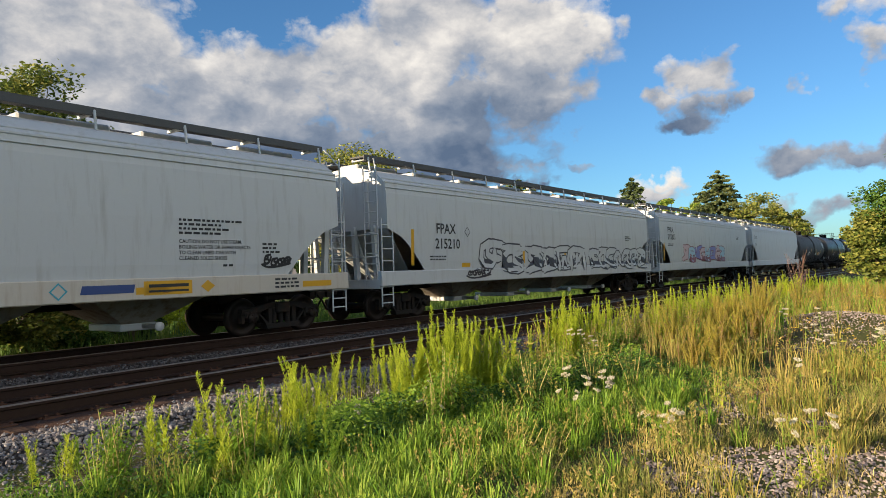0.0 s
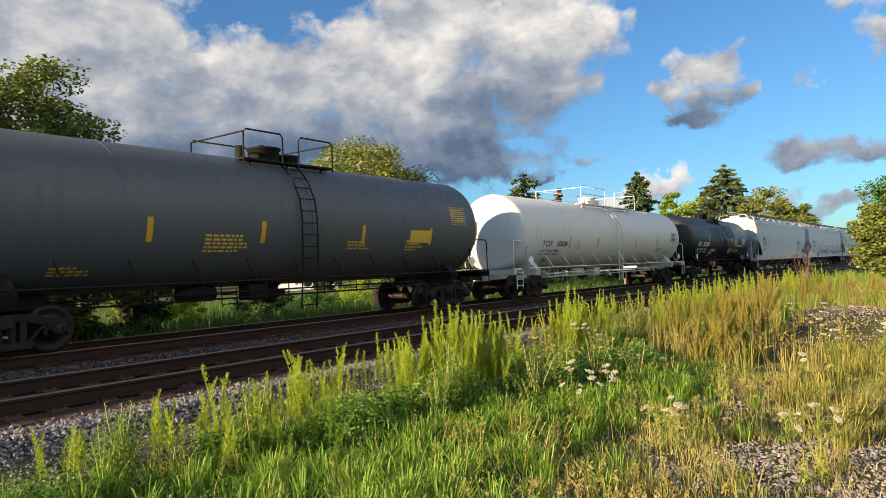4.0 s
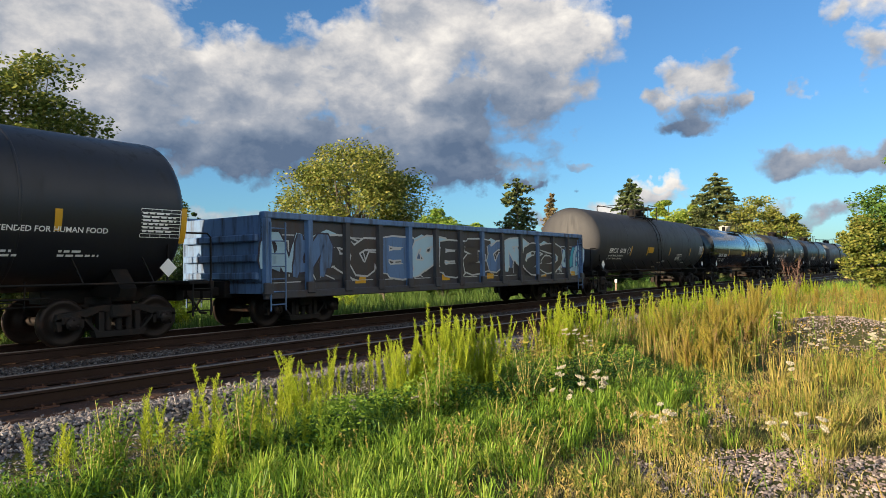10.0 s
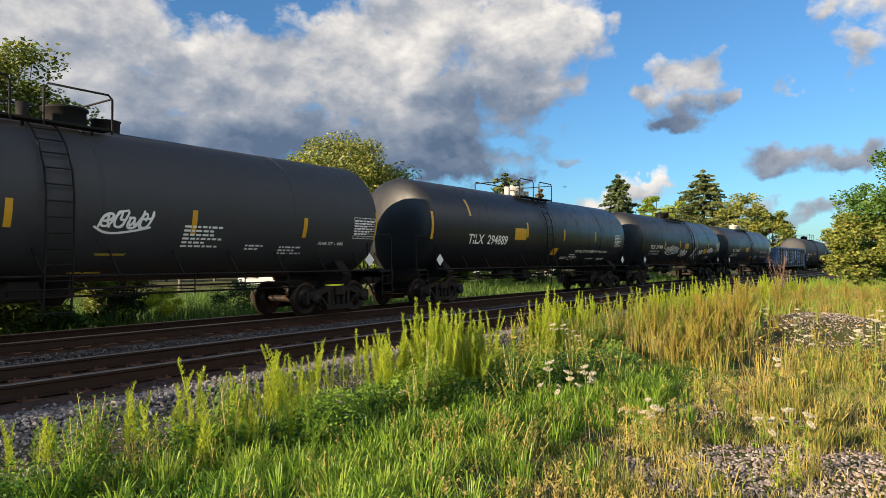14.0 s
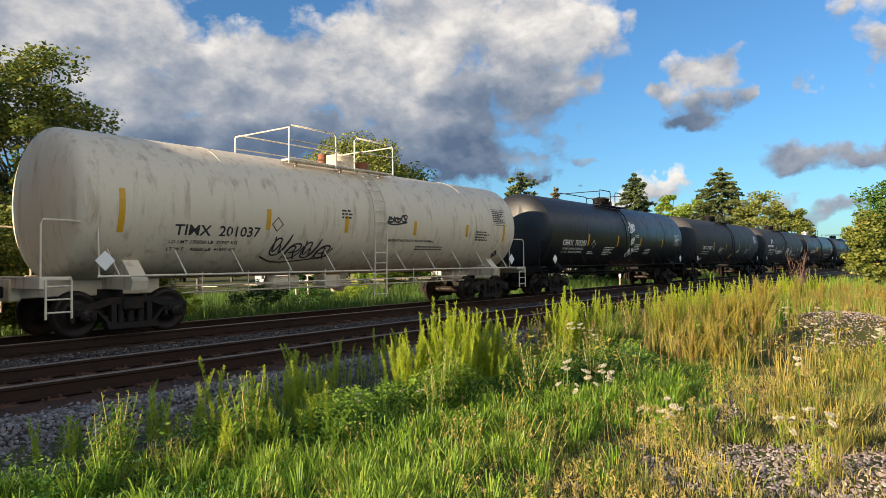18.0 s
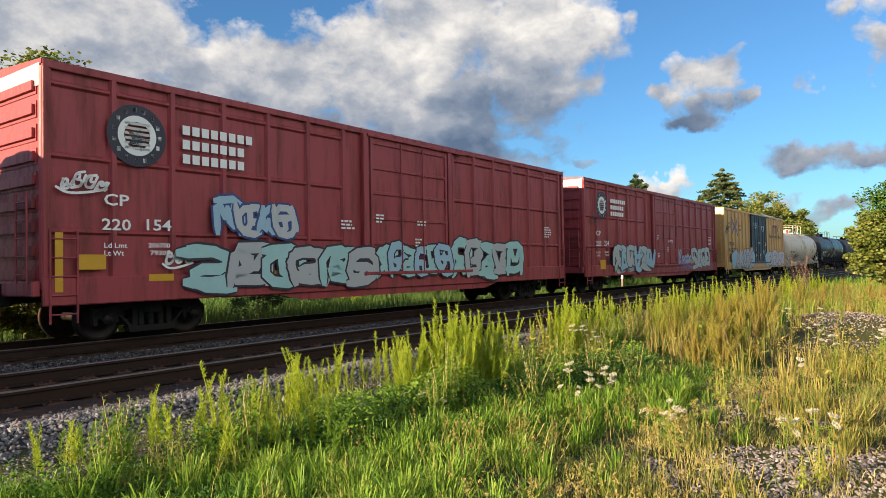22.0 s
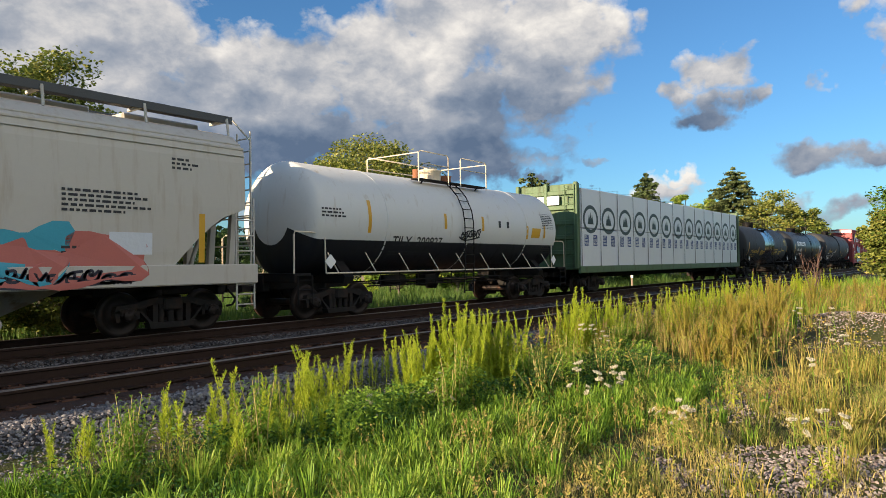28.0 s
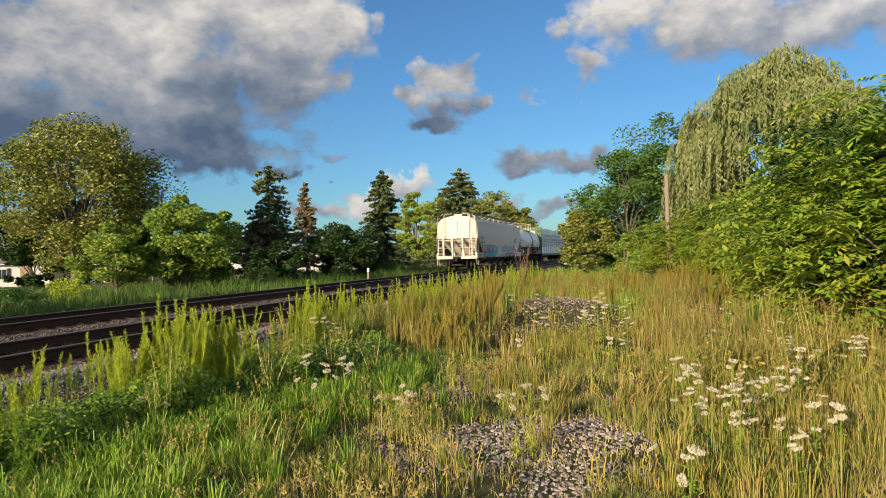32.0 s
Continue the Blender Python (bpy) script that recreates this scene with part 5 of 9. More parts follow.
def box_car(spec):
    L, paint = spec["L"], spec["paint"]
    rng = np.random.default_rng(spec["seed"])
    car = thing("boxcar", spec["label"], "boxcar", "boxcars")
    hb, top, y = L / 2 - 0.70, spec.get("top", 4.85), 1.50
    body = part("body", MB().box(-hb, hb, -y, y, 1.02, top - 0.12, 0.03), paint, car)
    # roof with seams
    mb = MB().prism([(-y - 0.06, top - 0.16), (y + 0.06, top - 0.16), (y + 0.06, top - 0.08), (0, top + 0.02), (-y - 0.06, top - 0.08)], -hb - 0.02, hb + 0.02, "X")
    roof = part("roof", mb, spec.get("roof", "roofwhite"), car)
    for i in range(int(L / 1.2)):
        x = -hb + 0.6 + i * (2 * hb - 1.2) / (int(L / 1.2) - 1)
        part("roof_seam", MB().prism([(-y - 0.05, top - 0.06), (0, top + 0.05), (y + 0.05, top - 0.06), (0, top + 0.01)], x - 0.03, x + 0.03, "X"), spec.get("roof", "roofwhite"), roof)
    part("eave", MB().box(-hb, hb, -y - 0.075, -y, top - 0.22, top - 0.08, 0.01).box(-hb, hb, y, y + 0.075, top - 0.22, top - 0.08, 0.01), paint, car)
    for q in (-1, 1):
        mb = MB().box(-hb, hb, min(q * y, q * (y + 0.09)), max(q * y, q * (y + 0.09)), 0.72, 1.20, 0.02)
        mb.prism([(-4.6, 0.73), (4.6, 0.73), (3.8, 0.56), (-3.8, 0.56)], q * (y + 0.01) - 0.03, q * (y + 0.01) + 0.03, "Y")
        part("side_sill", mb, paint, car)
        d0, d1 = spec["doors"]
        x = -hb + 0.05
        i = 0
        posts = []
        while x < hb:
            if not (d0 - 0.2 < x < d1 + 0.2):
                posts.append(x)
            x += spec.get("rib", 0.92)
        for x in posts:
            part("side_post", MB().prism([(x - 0.08, q * y), (x - 0.04, q * (y + 0.075)), (x + 0.04, q * (y + 0.075)), (x + 0.08, q * y)], 1.2, top - 0.20, "Z"), paint, body)
        for c0, c1 in ((-hb - 0.01, -hb + 0.14), (hb - 0.14, hb + 0.01)):
            part("corner_post", MB().box(c0, c1, min(q * y, q * (y + 0.06)), max(q * y, q * (y + 0.06)), 1.0, top - 0.2, 0.01), paint, body)
        for z in spec.get("rails", ()):                     # pressed rails between the posts
            for x0, x1 in zip(posts, posts[1:]):
                if x1 - x0 < 1.6:
                    part("panel_rail", MB().prism([(q * y, z - 0.06), (q * (y + 0.05), z - 0.02), (q * (y + 0.05), z + 0.02), (q * y, z + 0.06)], x0 + 0.06, x1 - 0.06, "X"), paint, body)
        if spec.get("rails"):
            for x in (d0 - 0.14, d1 + 0.14):
                part("door_post", MB().box(x - 0.10, x + 0.10, min(q * y, q * (y + 0.13)), max(q * y, q * (y + 0.13)), 1.1, top - 0.2, 0.012), paint, body)
        leaves = spec.get("door_leaves", 2)
        for k in range(leaves):
            a, b = d0 + (d1 - d0) * k / leaves, d0 + (d1 - d0) * (k + 1) / leaves
            mb = MB().box(a + 0.02, b - 0.02, min(q * (y + 0.02), q * (y + 0.09)), max(q * (y + 0.02), q * (y + 0.09)), 1.18, top - 0.26, 0.015)
            door = part("door", mb, spec.get("door_paint", paint), car)
            for z in [1.25 + (top - 1.65) * j / 5 for j in range(6)]:
                mb = MB().box(a + 0.06, b - 0.06, min(q * (y + 0.085), q * (y + 0.125)), max(q * (y + 0.085), q * (y + 0.125)), z - 0.045, z + 0.045, 0.012)
                part("door_rib", mb, spec.get("door_paint", paint), door)
            for xx in (a + 0.07, b - 0.07):
                mb = MB().box(xx - 0.05, xx + 0.05, min(q * (y + 0.085), q * (y + 0.13)), max(q * (y + 0.085), q * (y + 0.13)), 1.2, top - 0.3, 0.012)
                part("door_stile", mb, spec.get("door_paint", paint), door)
            for xx in (a + (b - a) * 0.36, a + (b - a) * 0.64):
                part("locking_bar", MB().tube([(xx, q * (y + 0.15), 1.12), (xx, q * (y + 0.15), top - 0.32)], 0.022), spec.get("door_paint", paint), door)
        mb = MB().box(d0 - 0.1, d1 + 0.9, min(q * (y + 0.08), q * (y + 0.16)), max(q * (y + 0.08), q * (y + 0.16)), top - 0.27, top - 0.20, 0.01)
        part("door_track", mb, spec.get("track", paint), car)
        mb = MB().box(d0 - 0.3, d1 + 1.2, min(q * (y + 0.08), q * (y + 0.17)), max(q * (y + 0.08), q * (y + 0.17)), 1.08, 1.16, 0.01)
        part("door_track", mb, spec.get("track", paint), car)
        mb = MB()
        ladder(mb, (-hb + 0.32, q * (y + 0.10), 0.42), (-hb + 0.32, q * (y + 0.10), 2.0), 0.44, 5)
        part("side_ladder", mb, paint, car)
        mb = MB()
        ladder(mb, (hb - 0.32, q * (y + 0.10), 0.42), (hb - 0.32, q * (y + 0.10), 2.0), 0.44, 5)
        part("side_ladder", mb, paint, car)
    for s in (-1, 1):                                       # corrugated ends
        for i in range(9):
            z = 1.25 + (top - 1.75) * i / 8
            part("end_rib", MB().prism([(-1.38, z - 0.14), (1.38, z - 0.14), (1.38, z + 0.14), (-1.38, z + 0.14)], s * hb, s * (hb + 0.02), "X").prism([(-1.34, z - 0.08), (1.34, z - 0.08), (1.34, z + 0.08), (-1.34, z + 0.08)], s * (hb + 0.02), s * (hb + 0.075), "X"), spec.get("end", paint), body)
        mb = MB()
        ladder(mb, (s * (hb + 0.16), -1.15, 1.1), (s * (hb + 0.16), -1.15, 2.6), 0.42, 5, "Y")
        part("end_ladder", mb, paint, car)
        part("end_sill", MB().box(*sorted((s * hb, s * (hb + 0.14))), -1.5, 1.5, 0.88, 1.14, 0.02), paint, car)
        if spec.get("end_top"):
            part("end_top_sheet", MB().box(*sorted((s * hb, s * (hb + 0.03))), -1.5, 1.5, top - 0.52, top - 0.14, 0.01), spec["end_top"], body)
    part("centre_sill", MB().box(-hb + 1, hb - 1, -0.3, 0.3, 0.74, 1.0, 0.02).box(-1.2, -0.3, -0.9, -0.3, 0.62, 0.95, 0.03), "steel", car)
    add_ends(car, L, "steel", tail=spec.get("tail", 0.0))
    for s in (-1, 1):
        add_truck(car, s * (L / 2 - 2.9))
    f = lambda m, x, z, d=0.080: on_flat(m, x, z, -y, d)
    for text, size, u, z, ink in spec.get("text", ()):
        decal("lettering", f(words(text, size), u, z, 0.080 if not (d0 < u < d1) else 0.134), ink, body)
    for text, u, z, width, high, ink in spec.get("lines", ()):
        decal("lettering", f(fitted(text, width, high), u, z, 0.080 if not (d0 < u < d1) else 0.134), ink, body)
    for width, rows, u, z in spec.get("print", ()):
        decal("small_print", f(bars(rng, width, rows), u, z, 0.080 if not (d0 - 0.3 < u < d1) else 0.134), spec.get("ink", "white"), body)
    for u, z, w, h in spec.get("refl", ()):
        decal("reflector", f(rect(0, w, 0, h), u, z, 0.100), "yellow", body)
    for mat, shape, u, z in spec.get("shapes", ()):
        decal("painted_mark", f(shape, u, z, 0.081), mat, body)
    for text, size, wide, u, z, fill, line in spec.get("tags", ()):   # sprayed words: a fat outline with the letters over it
        w2 = words(text, size)
        w2 = ([(x * wide, v) for x, v in w2[0]], w2[1])
        ring = MB()
        for i, a in enumerate((0, 0.8, 1.57, 2.36, 3.14, 3.93, 4.71, 5.5)):
            ring.add(*f(shift(w2, 0.085 * math.cos(a), 0.085 * math.sin(a)), u, z, 0.083 + 0.0006 * i))
        part("sprayed_outline", ring, line, body, "", False)
        decal("sprayed_word", f(w2, u, z, 0.090), fill, body)
    for fills, line, u, z, w, h, k in spec.get("graffiti", ()):
        word = k if isinstance(k, str) else ""
        graffiti(rng, "sprayed_letter", body, u, z, w, h, fills, line, -y - (0.132 if u < d1 + 0.6 and u + w > d0 - 0.6 else 0.088), k if not word else 0, None, word)
    for mat, width, h, u, z, loops in spec.get("scrawl", ()):
        tag_scrawl(rng, body, lambda m, d, u=u, z=z: f(m, u, z, d + 0.078), width, h, mat, loops, 0.022)
    return car


def gondola_car(spec):
    L = spec["L"]
    rng = np.random.default_rng(spec["seed"])
    car = thing("gondola_car", spec["label"], "gondola car")
    hb, top, y = L / 2 - 0.65, 2.50, 1.46
    part("floor_plate", MB().box(-hb, hb, -y, y, 1.0, 1.10, 0.02), "gonpanel", car)
    for q in (-1, 1):
        wall = part("side_wall", MB().box(-hb, hb, min(q * y, q * (y - 0.05)), max(q * y, q * (y - 0.05)), 0.80, top, 0.01), "gonpanel", car)
        near_wall = wall if q < 0 else near_wall
        part("top_chord", MB().box(-hb, hb, min(q * (y - 0.10), q * (y + 0.10)), max(q * (y - 0.10), q * (y + 0.10)), top - 0.02, top + 0.13, 0.02), "bluebox", car)
        part("side_sill", MB().box(-hb, hb, min(q * y, q * (y + 0.11)), max(q * y, q * (y + 0.11)), 0.68, 0.86, 0.02), "gonpanel", car)
        for i in range(14):
            x = -hb + 0.1 + (2 * hb - 0.2) * i / 13
            part("side_post", MB().prism([(x - 0.10, q * y), (x - 0.07, q * (y + 0.11)), (x + 0.07, q * (y + 0.11)), (x + 0.10, q * y)], 0.84, top - 0.01, "Z"), "bluebox" if i in (0, 13) or i % 3 == 1 else "gonpanel", wall)
            part("post_foot", MB().box(x - 0.12, x + 0.12, min(q * (y + 0.05), q * (y + 0.15)), max(q * (y + 0.05), q * (y + 0.15)), 0.78, 1.05, 0.02), "gonpanel", wall)
        for s in (-1, 1):
            part("side_ladder", ladder(MB(), (s * (hb - 0.35), q * (y + 0.13), 0.42), (s * (hb - 0.35), q * (y + 0.13), 2.4), 0.42, 7), "bluebox", car)
    for s in (-1, 1):
        mb = MB().box(*sorted((s * hb, s * (hb - 0.06))), -y, y, 0.80, top + 0.06, 0.01)
        for z in (1.2, 1.6, 2.05):
            mb.box(*sorted((s * hb, s * (hb + 0.10))), -y + 0.1, y - 0.1, z - 0.08, z + 0.08, 0.02)
        part("end_wall", mb, "bluebox", car)
    part("centre_sill", MB().box(-hb + 1, hb - 1, -0.3, 0.3, 0.70, 1.0, 0.02), "steel", car)
    add_ends(car, L, "steel")
    for s in (-1, 1):
        add_truck(car, s * (L / 2 - 2.25))
    sh = near_wall
    f = lambda m, x, z, d=0.006: on_flat(m, x, z, -y, d)
    for i in (2, 5, 7, 10, 12):
        x = -hb + 0.1 + (2 * hb - 0.2) * i / 13
        decal("reflector", f(rect(0.35, 0.75, 0, 0.17), x, 0.96), "yellow", sh)
    for i in range(13):
        x = -hb + 0.1 + (2 * hb - 0.2) * i / 13
        # sprayed outlines panel by panel
        w = (2 * hb - 0.2) / 13 - 0.26
        lines = [stroke([(0.0, 1.20), (w, 1.20 + rng.uniform(-0.03, 0.03))], 0.024)]
        turn = rng.uniform(0.25, 0.75) * w
        if i % 3 == 0:
            lines.append(stroke([(0.0, 1.08), (turn + 0.2, 1.07), (turn + 0.22, 0.25)], 0.026))
        elif i % 3 == 1:
            lines.append(stroke([(0.0, 1.08), (turn, 1.06), (w, 0.66)], 0.026))
            lines.append(stroke([(turn, 0.55), (turn - 0.18, 0.30), (turn + 0.2, 0.16)], 0.024))
        else:
            lines.append(stroke([(0.05, 0.62), (0.05, 0.46), (w * 0.7, 0.46), (w * 0.7, 0.2)], 0.026))
            lines.append(stroke([(0.1, 1.0), (0.2, 1.08), (w, 1.08)], 0.024))
        if i % 4 != 1:
            lines.append(stroke([(0.05, 0.12), (w * 0.9, 0.13)], 0.022))
        decal("spray_outline", f(join(*lines), x + 0.13, 0.92), "g_silver", sh)
        decal("spray_patch", f(rect(0, w, rng.uniform(0.2, 0.3), 1.14), x + 0.13, 0.92, 0.003), ("gondark", "gonbrown")[i % 2], sh)
        if i % 3 == 1:
            decal("spray_patch", f(([(0.05, 1.22), (w * 0.5, 1.38), (w, 1.24), (w * 0.6, 1.14)], [(0, 1, 2, 3)]), x + 0.13, 0.92, 0.004), "g_sky", sh)
    decal("spray_patch", f(([(0, 0.05), (0.5, 0), (1.1, 0.05), (1.12, 0.6), (1.1, 1.2), (0.75, 1.0), (0.5, 0.55), (0.1, 0.5)], [tuple(range(8))]), hb - 1.25, 0.95, 0.005), "g_sky", sh)
    graffiti(rng, "sprayed_letter", sh, -hb + 1.6, 0.98, 12.6, 1.25, ["gondark", "gonbrown", "bluebox", "g_sky"], "g_silver", -y - 0.004, 10)
    graffiti(rng, "sprayed_letter", sh, -hb + 0.2, 1.0, 1.5, 1.2, ["g_sky", "bluebox"], "g_dark", -y - 0.004, 2)
    graffiti(rng, "sprayed_letter", sh, hb - 2.0, 1.0, 1.9, 1.2, ["g_sky", "g_blue"], "wrapblue", -y - 0.004, 3)
    decal("lettering", f(words("F10", 0.26), hb - 2.25, 1.10), "g_silver", sh)
    decal("small_print", f(bars(rng, 0.5, 3), hb - 2.25, 1.65), "white", sh)
    return car


def centerbeam_car(spec):
    L = spec["L"]
    rng = np.random.default_rng(spec["seed"])
    car = thing("centerbeam_flatcar", spec["label"], "flatcar")
    hb = L / 2 - 0.7
    part("deck", MB().box(-hb, hb, -1.40, 1.40, 1.0, 1.12, 0.02).box(-hb, hb, -1.46, -1.34, 0.86, 1.14, 0.02).box(-hb, hb, 1.34, 1.46, 0.86, 1.14, 0.02), "greencar", car)
    part("centre_sill", MB().box(-hb + 1, hb - 1, -0.3, 0.3, 0.62, 1.0, 0.02), "steel", car)
    part("centre_beam", MB().box(-hb + 0.3, hb - 0.3, -0.06, 0.06, 1.12, 4.35, 0.02), "greencar", car)
    for s in (-1, 1):
        mb = MB().box(*sorted((s * hb, s * (hb - 0.10))), -1.40, 1.40, 1.12, 4.45, 0.015)
        for z in (1.7, 2.3, 2.9, 3.5, 4.1):
            mb.box(*sorted((s * hb, s * (hb + 0.12))), -1.36, 1.36, z - 0.09, z + 0.09, 0.02)
        for y in (-1.33, 0, 1.33):
            mb.box(*sorted((s * (hb + 0.02), s * (hb + 0.16))), y - 0.08, y + 0.08, 1.05, 4.5, 0.02)
        head = part("bulkhead", mb, "greencar", car)
        part("notice_board", MB().box(*sorted((s * (hb + 0.125), s * (hb + 0.15))), -0.62, 0.62, 3.62, 3.98, 0.005), "wrap", head)
        mb = MB()
        ladder(mb, (s * (hb + 0.2), -1.1, 1.1), (s * (hb + 0.2), -1.1, 4.4), 0.42, 11, "Y")
        part("end_ladder", mb, "greencar", car)
    n = 13
    span = (2 * hb - 0.5) / n
    for q in (-1, 1):
        for i in range(n):
            x0 = -hb + 0.25 + span * i
            yy = rng.uniform(-0.012, 0.012)
            for z0, z1 in ((1.00, 2.66), (2.68, 4.30)):
                b = part("wrapped_package", MB().box(x0 + 0.015, x0 + span - 0.015, min(q * 0.12, q * (1.36 + yy)), max(q * 0.12, q * (1.36 + yy)), z0, z1 + rng.uniform(-0.03, 0.02), 0.03), "wrap", car)
                if q < 0 and z0 > 2:
                    f = lambda m, u, z, d=0.005, yy=yy: on_flat(m, u, z, -1.36 - yy, d)
                    cx, cz = x0 + span / 2, 3.05
                    ring = [(0.70 * math.cos(t), 0.58 * math.sin(t)) for t in [2 * math.pi * k / 24 for k in range(25)]]
                    inner = [(0.55 * math.cos(t), 0.43 * math.sin(t)) for t in [2 * math.pi * k / 24 for k in range(25)]]
                    rv = ring + inner
                    decal("printed_ring", f((rv, [(k, k + 1, 26 + k, 25 + k) for k in range(24)]), cx, cz), "wrapgreen", b)
                    trees = [([(-0.28 + o, -0.2), (0.0 + o - 0.14 + 0.14, -0.2), (-0.14 + o, 0.22 + h)], [(0, 1, 2)]) for o, h in ((0.0, 0.0), (0.14, 0.08), (0.28, 0.0))]
                    decal("printed_mark", f(join(*trees), cx, cz), "wrapgreen", b)
            if q < 0:
                f = lambda m, u, z, d=0.008, yy=yy: on_flat(m, u, z, -1.36 - yy, d)
                for u in (0.27, 0.73):
                    slot = x0 + span * u - 0.19
                    block = decal("printed_block", f(rect(0, 0.38, 0, 0.45), slot, 1.96), "wrapblue", b)
                    for word, z, wide in (("GOT", 2.28, 0.22), ("GOOD", 2.14, 0.30), ("WOOD?", 2.00, 0.33)):
                        decal("lettering", f(fitted(word, wide, 0.10), slot + 0.025, z, 0.012), "white", block)
        mb = MB()
        for i in range(n + 1):
            x = -hb + 0.25 + span * i
            mb.tube([(x, q * 1.40, 1.1), (x, q * 1.40, 4.40), (x, q * 0.1, 4.45)], 0.010, 4)
        part("tie_down_strap", mb, "steel", car)
    add_ends(car, L, "steel")
    for s in (-1, 1):
        add_truck(car, s * (L / 2 - 2.5))
    return car


# ---- the cars of the train, from the head back: where each one's ends are at the start ----
def star(n=4, a=0.3, b=0.1):
    v = [((a if i % 2 == 0 else b) * math.cos(math.pi * i / n), (a if i % 2 == 0 else b) * math.sin(math.pi * i / n)) for i in range(2 * n)]
    return v, [tuple(range(2 * n))]


def ring_mark(r, w=0.06, n=28, sx=1.0):
    v = [(k * sx * math.cos(2 * math.pi * i / n), k * math.sin(2 * math.pi * i / n)) for k in (r, r - w) for i in range(n)]
    return v, [(i, (i + 1) % n, n + (i + 1) % n, n + i) for i in range(n)]


def tank_text(mark, number, u=-4.9, w=-0.28, size=0.40, rows=2):
    return [(mark + "  " + number, size, u, w)]


TRAIN = []


def couple(kind, front, back, **spec):
    spec["L"] = front - back
    spec["seed"] = 100 + len(TRAIN)
    TRAIN.append((kind, (front + back) / 2, spec))


couple(tank_car, 121.0, 105.4, paint="black", label="black tank car with a small railed dome platform")
couple(tank_car, 105.4, 89.6, paint="black", label="black tank car, dusty along the side")
couple(tank_car, 89.6, 73.2, paint="blackdull", label="dull black tank car behind grey hopper cars")
couple(hopper_car, 73.2, 54.0, paint="hopper", label="pale grey covered hopper car with plain sides", text=[("FPAX", 0.26, -8.0, 3.0)], print=[(0.8, 2, -8.0, 2.6)])
couple(hopper_car, 54.0, 34.0, paint="hopper", label="pale grey covered hopper car with pink and blue spray paint", text=[("FPAX", 0.30, -7.9, 3.0), ("215203", 0.30, -7.9, 2.62)],
       print=[(0.9, 2, -7.9, 2.35), (0.8, 3, 6.2, 3.0)], graffiti=[(["g_pink", "g_sky", "g_violet"], "g_maroon", -5.4, 1.36, 8.4, 0.95, 8)], refl=[(-8.6, 1.5, 0.14, 0.9)])
couple(hopper_car, 34.0, 12.7, paint="hopper", label="pale grey covered hopper car with black outlined spray lettering", text=[("FPAX", 0.31, -7.6, 2.42), ("215210", 0.31, -7.65, 1.98)],
       print=[(0.9, 2, -7.9, 1.72), (0.7, 3, 6.8, 2.6)], shapes=[("ink", ring_mark(0.16, 0.03, 4), -6.0, 2.5)],
       graffiti=[(["hopper"], "g_dark", -5.0, 1.05, 2.2, 1.15, 2), (["hopper"], "g_dark", -2.2, 1.05, 4.4, 1.05, 4), (["hopper"], "g_dark", 3.0, 1.12, 6.2, 0.95, 7)],
       scrawl=[("g_dark", 1.3, 0.32, -6.1, 1.05, 5)], refl=[(-8.75, 1.5, 0.13, 1.0), (-6.3, 1.42, 0.45, 0.12), (-2.6, 1.5, 0.14, 0.42), (0.6, 1.5, 0.14, 0.42)])
couple(hopper_car, 12.7, -7.75, paint="hopper", sill="hopperwhite", label="grey covered hopper car with a pale side sill and black print", text=[("MBKX", 0.26, -7.5, 2.45), ("175249", 0.26, -7.5, 2.08), ("LD LMT 222300", 0.10, -7.5, 1.78), ("LT WT   65500", 0.10, -7.5, 1.63), ("CAUTION: DO NOT USE STEAM,", 0.075, 5.0, 2.02), ("BOILING WATER OR SHARP OBJECTS", 0.075, 5.0, 1.91), ("TO CLEAN LINED CAR WITH", 0.075, 5.0, 1.80), ("CLEANED SOLED SHOES", 0.075, 5.0, 1.69)],
       print=[(1.5, 4, 5.0, 2.45), (0.55, 3, 7.0, 2.0), (0.9, 3, 7.3, 1.23), (0.4, 2, -5.9, 2.5), (0.3, 1, 6.0, 1.55)],
       refl=[(-0.55, 1.06, 0.85, 0.13), (4.1, 1.06, 0.65, 0.13), (8.1, 1.06, 0.9, 0.13), (4.25, 1.04, 1.0, 0.26), (-5.0, 1.06, 0.85, 0.13)],
       shapes=[("wrapblue", shift(rect(0, 0.95, 0, 0.15), 0, 0, 0.25), 3.1, 1.10), ("g_blue", ring_mark(0.15, 0.035, 4), 2.75, 1.17), ("ink", join(rect(0.1, 0.92, 0.05, 0.09), rect(0.1, 0.92, 0.14, 0.20)), 4.25, 1.04), ("yellow", star(2, 0.16, 0.12), 5.6, 1.17), ("yellow", star(2, 0.16, 0.12), -1.6, 1.17)],
       scrawl=[("ink", 0.75, 0.30, 7.0, 1.50, 4)])
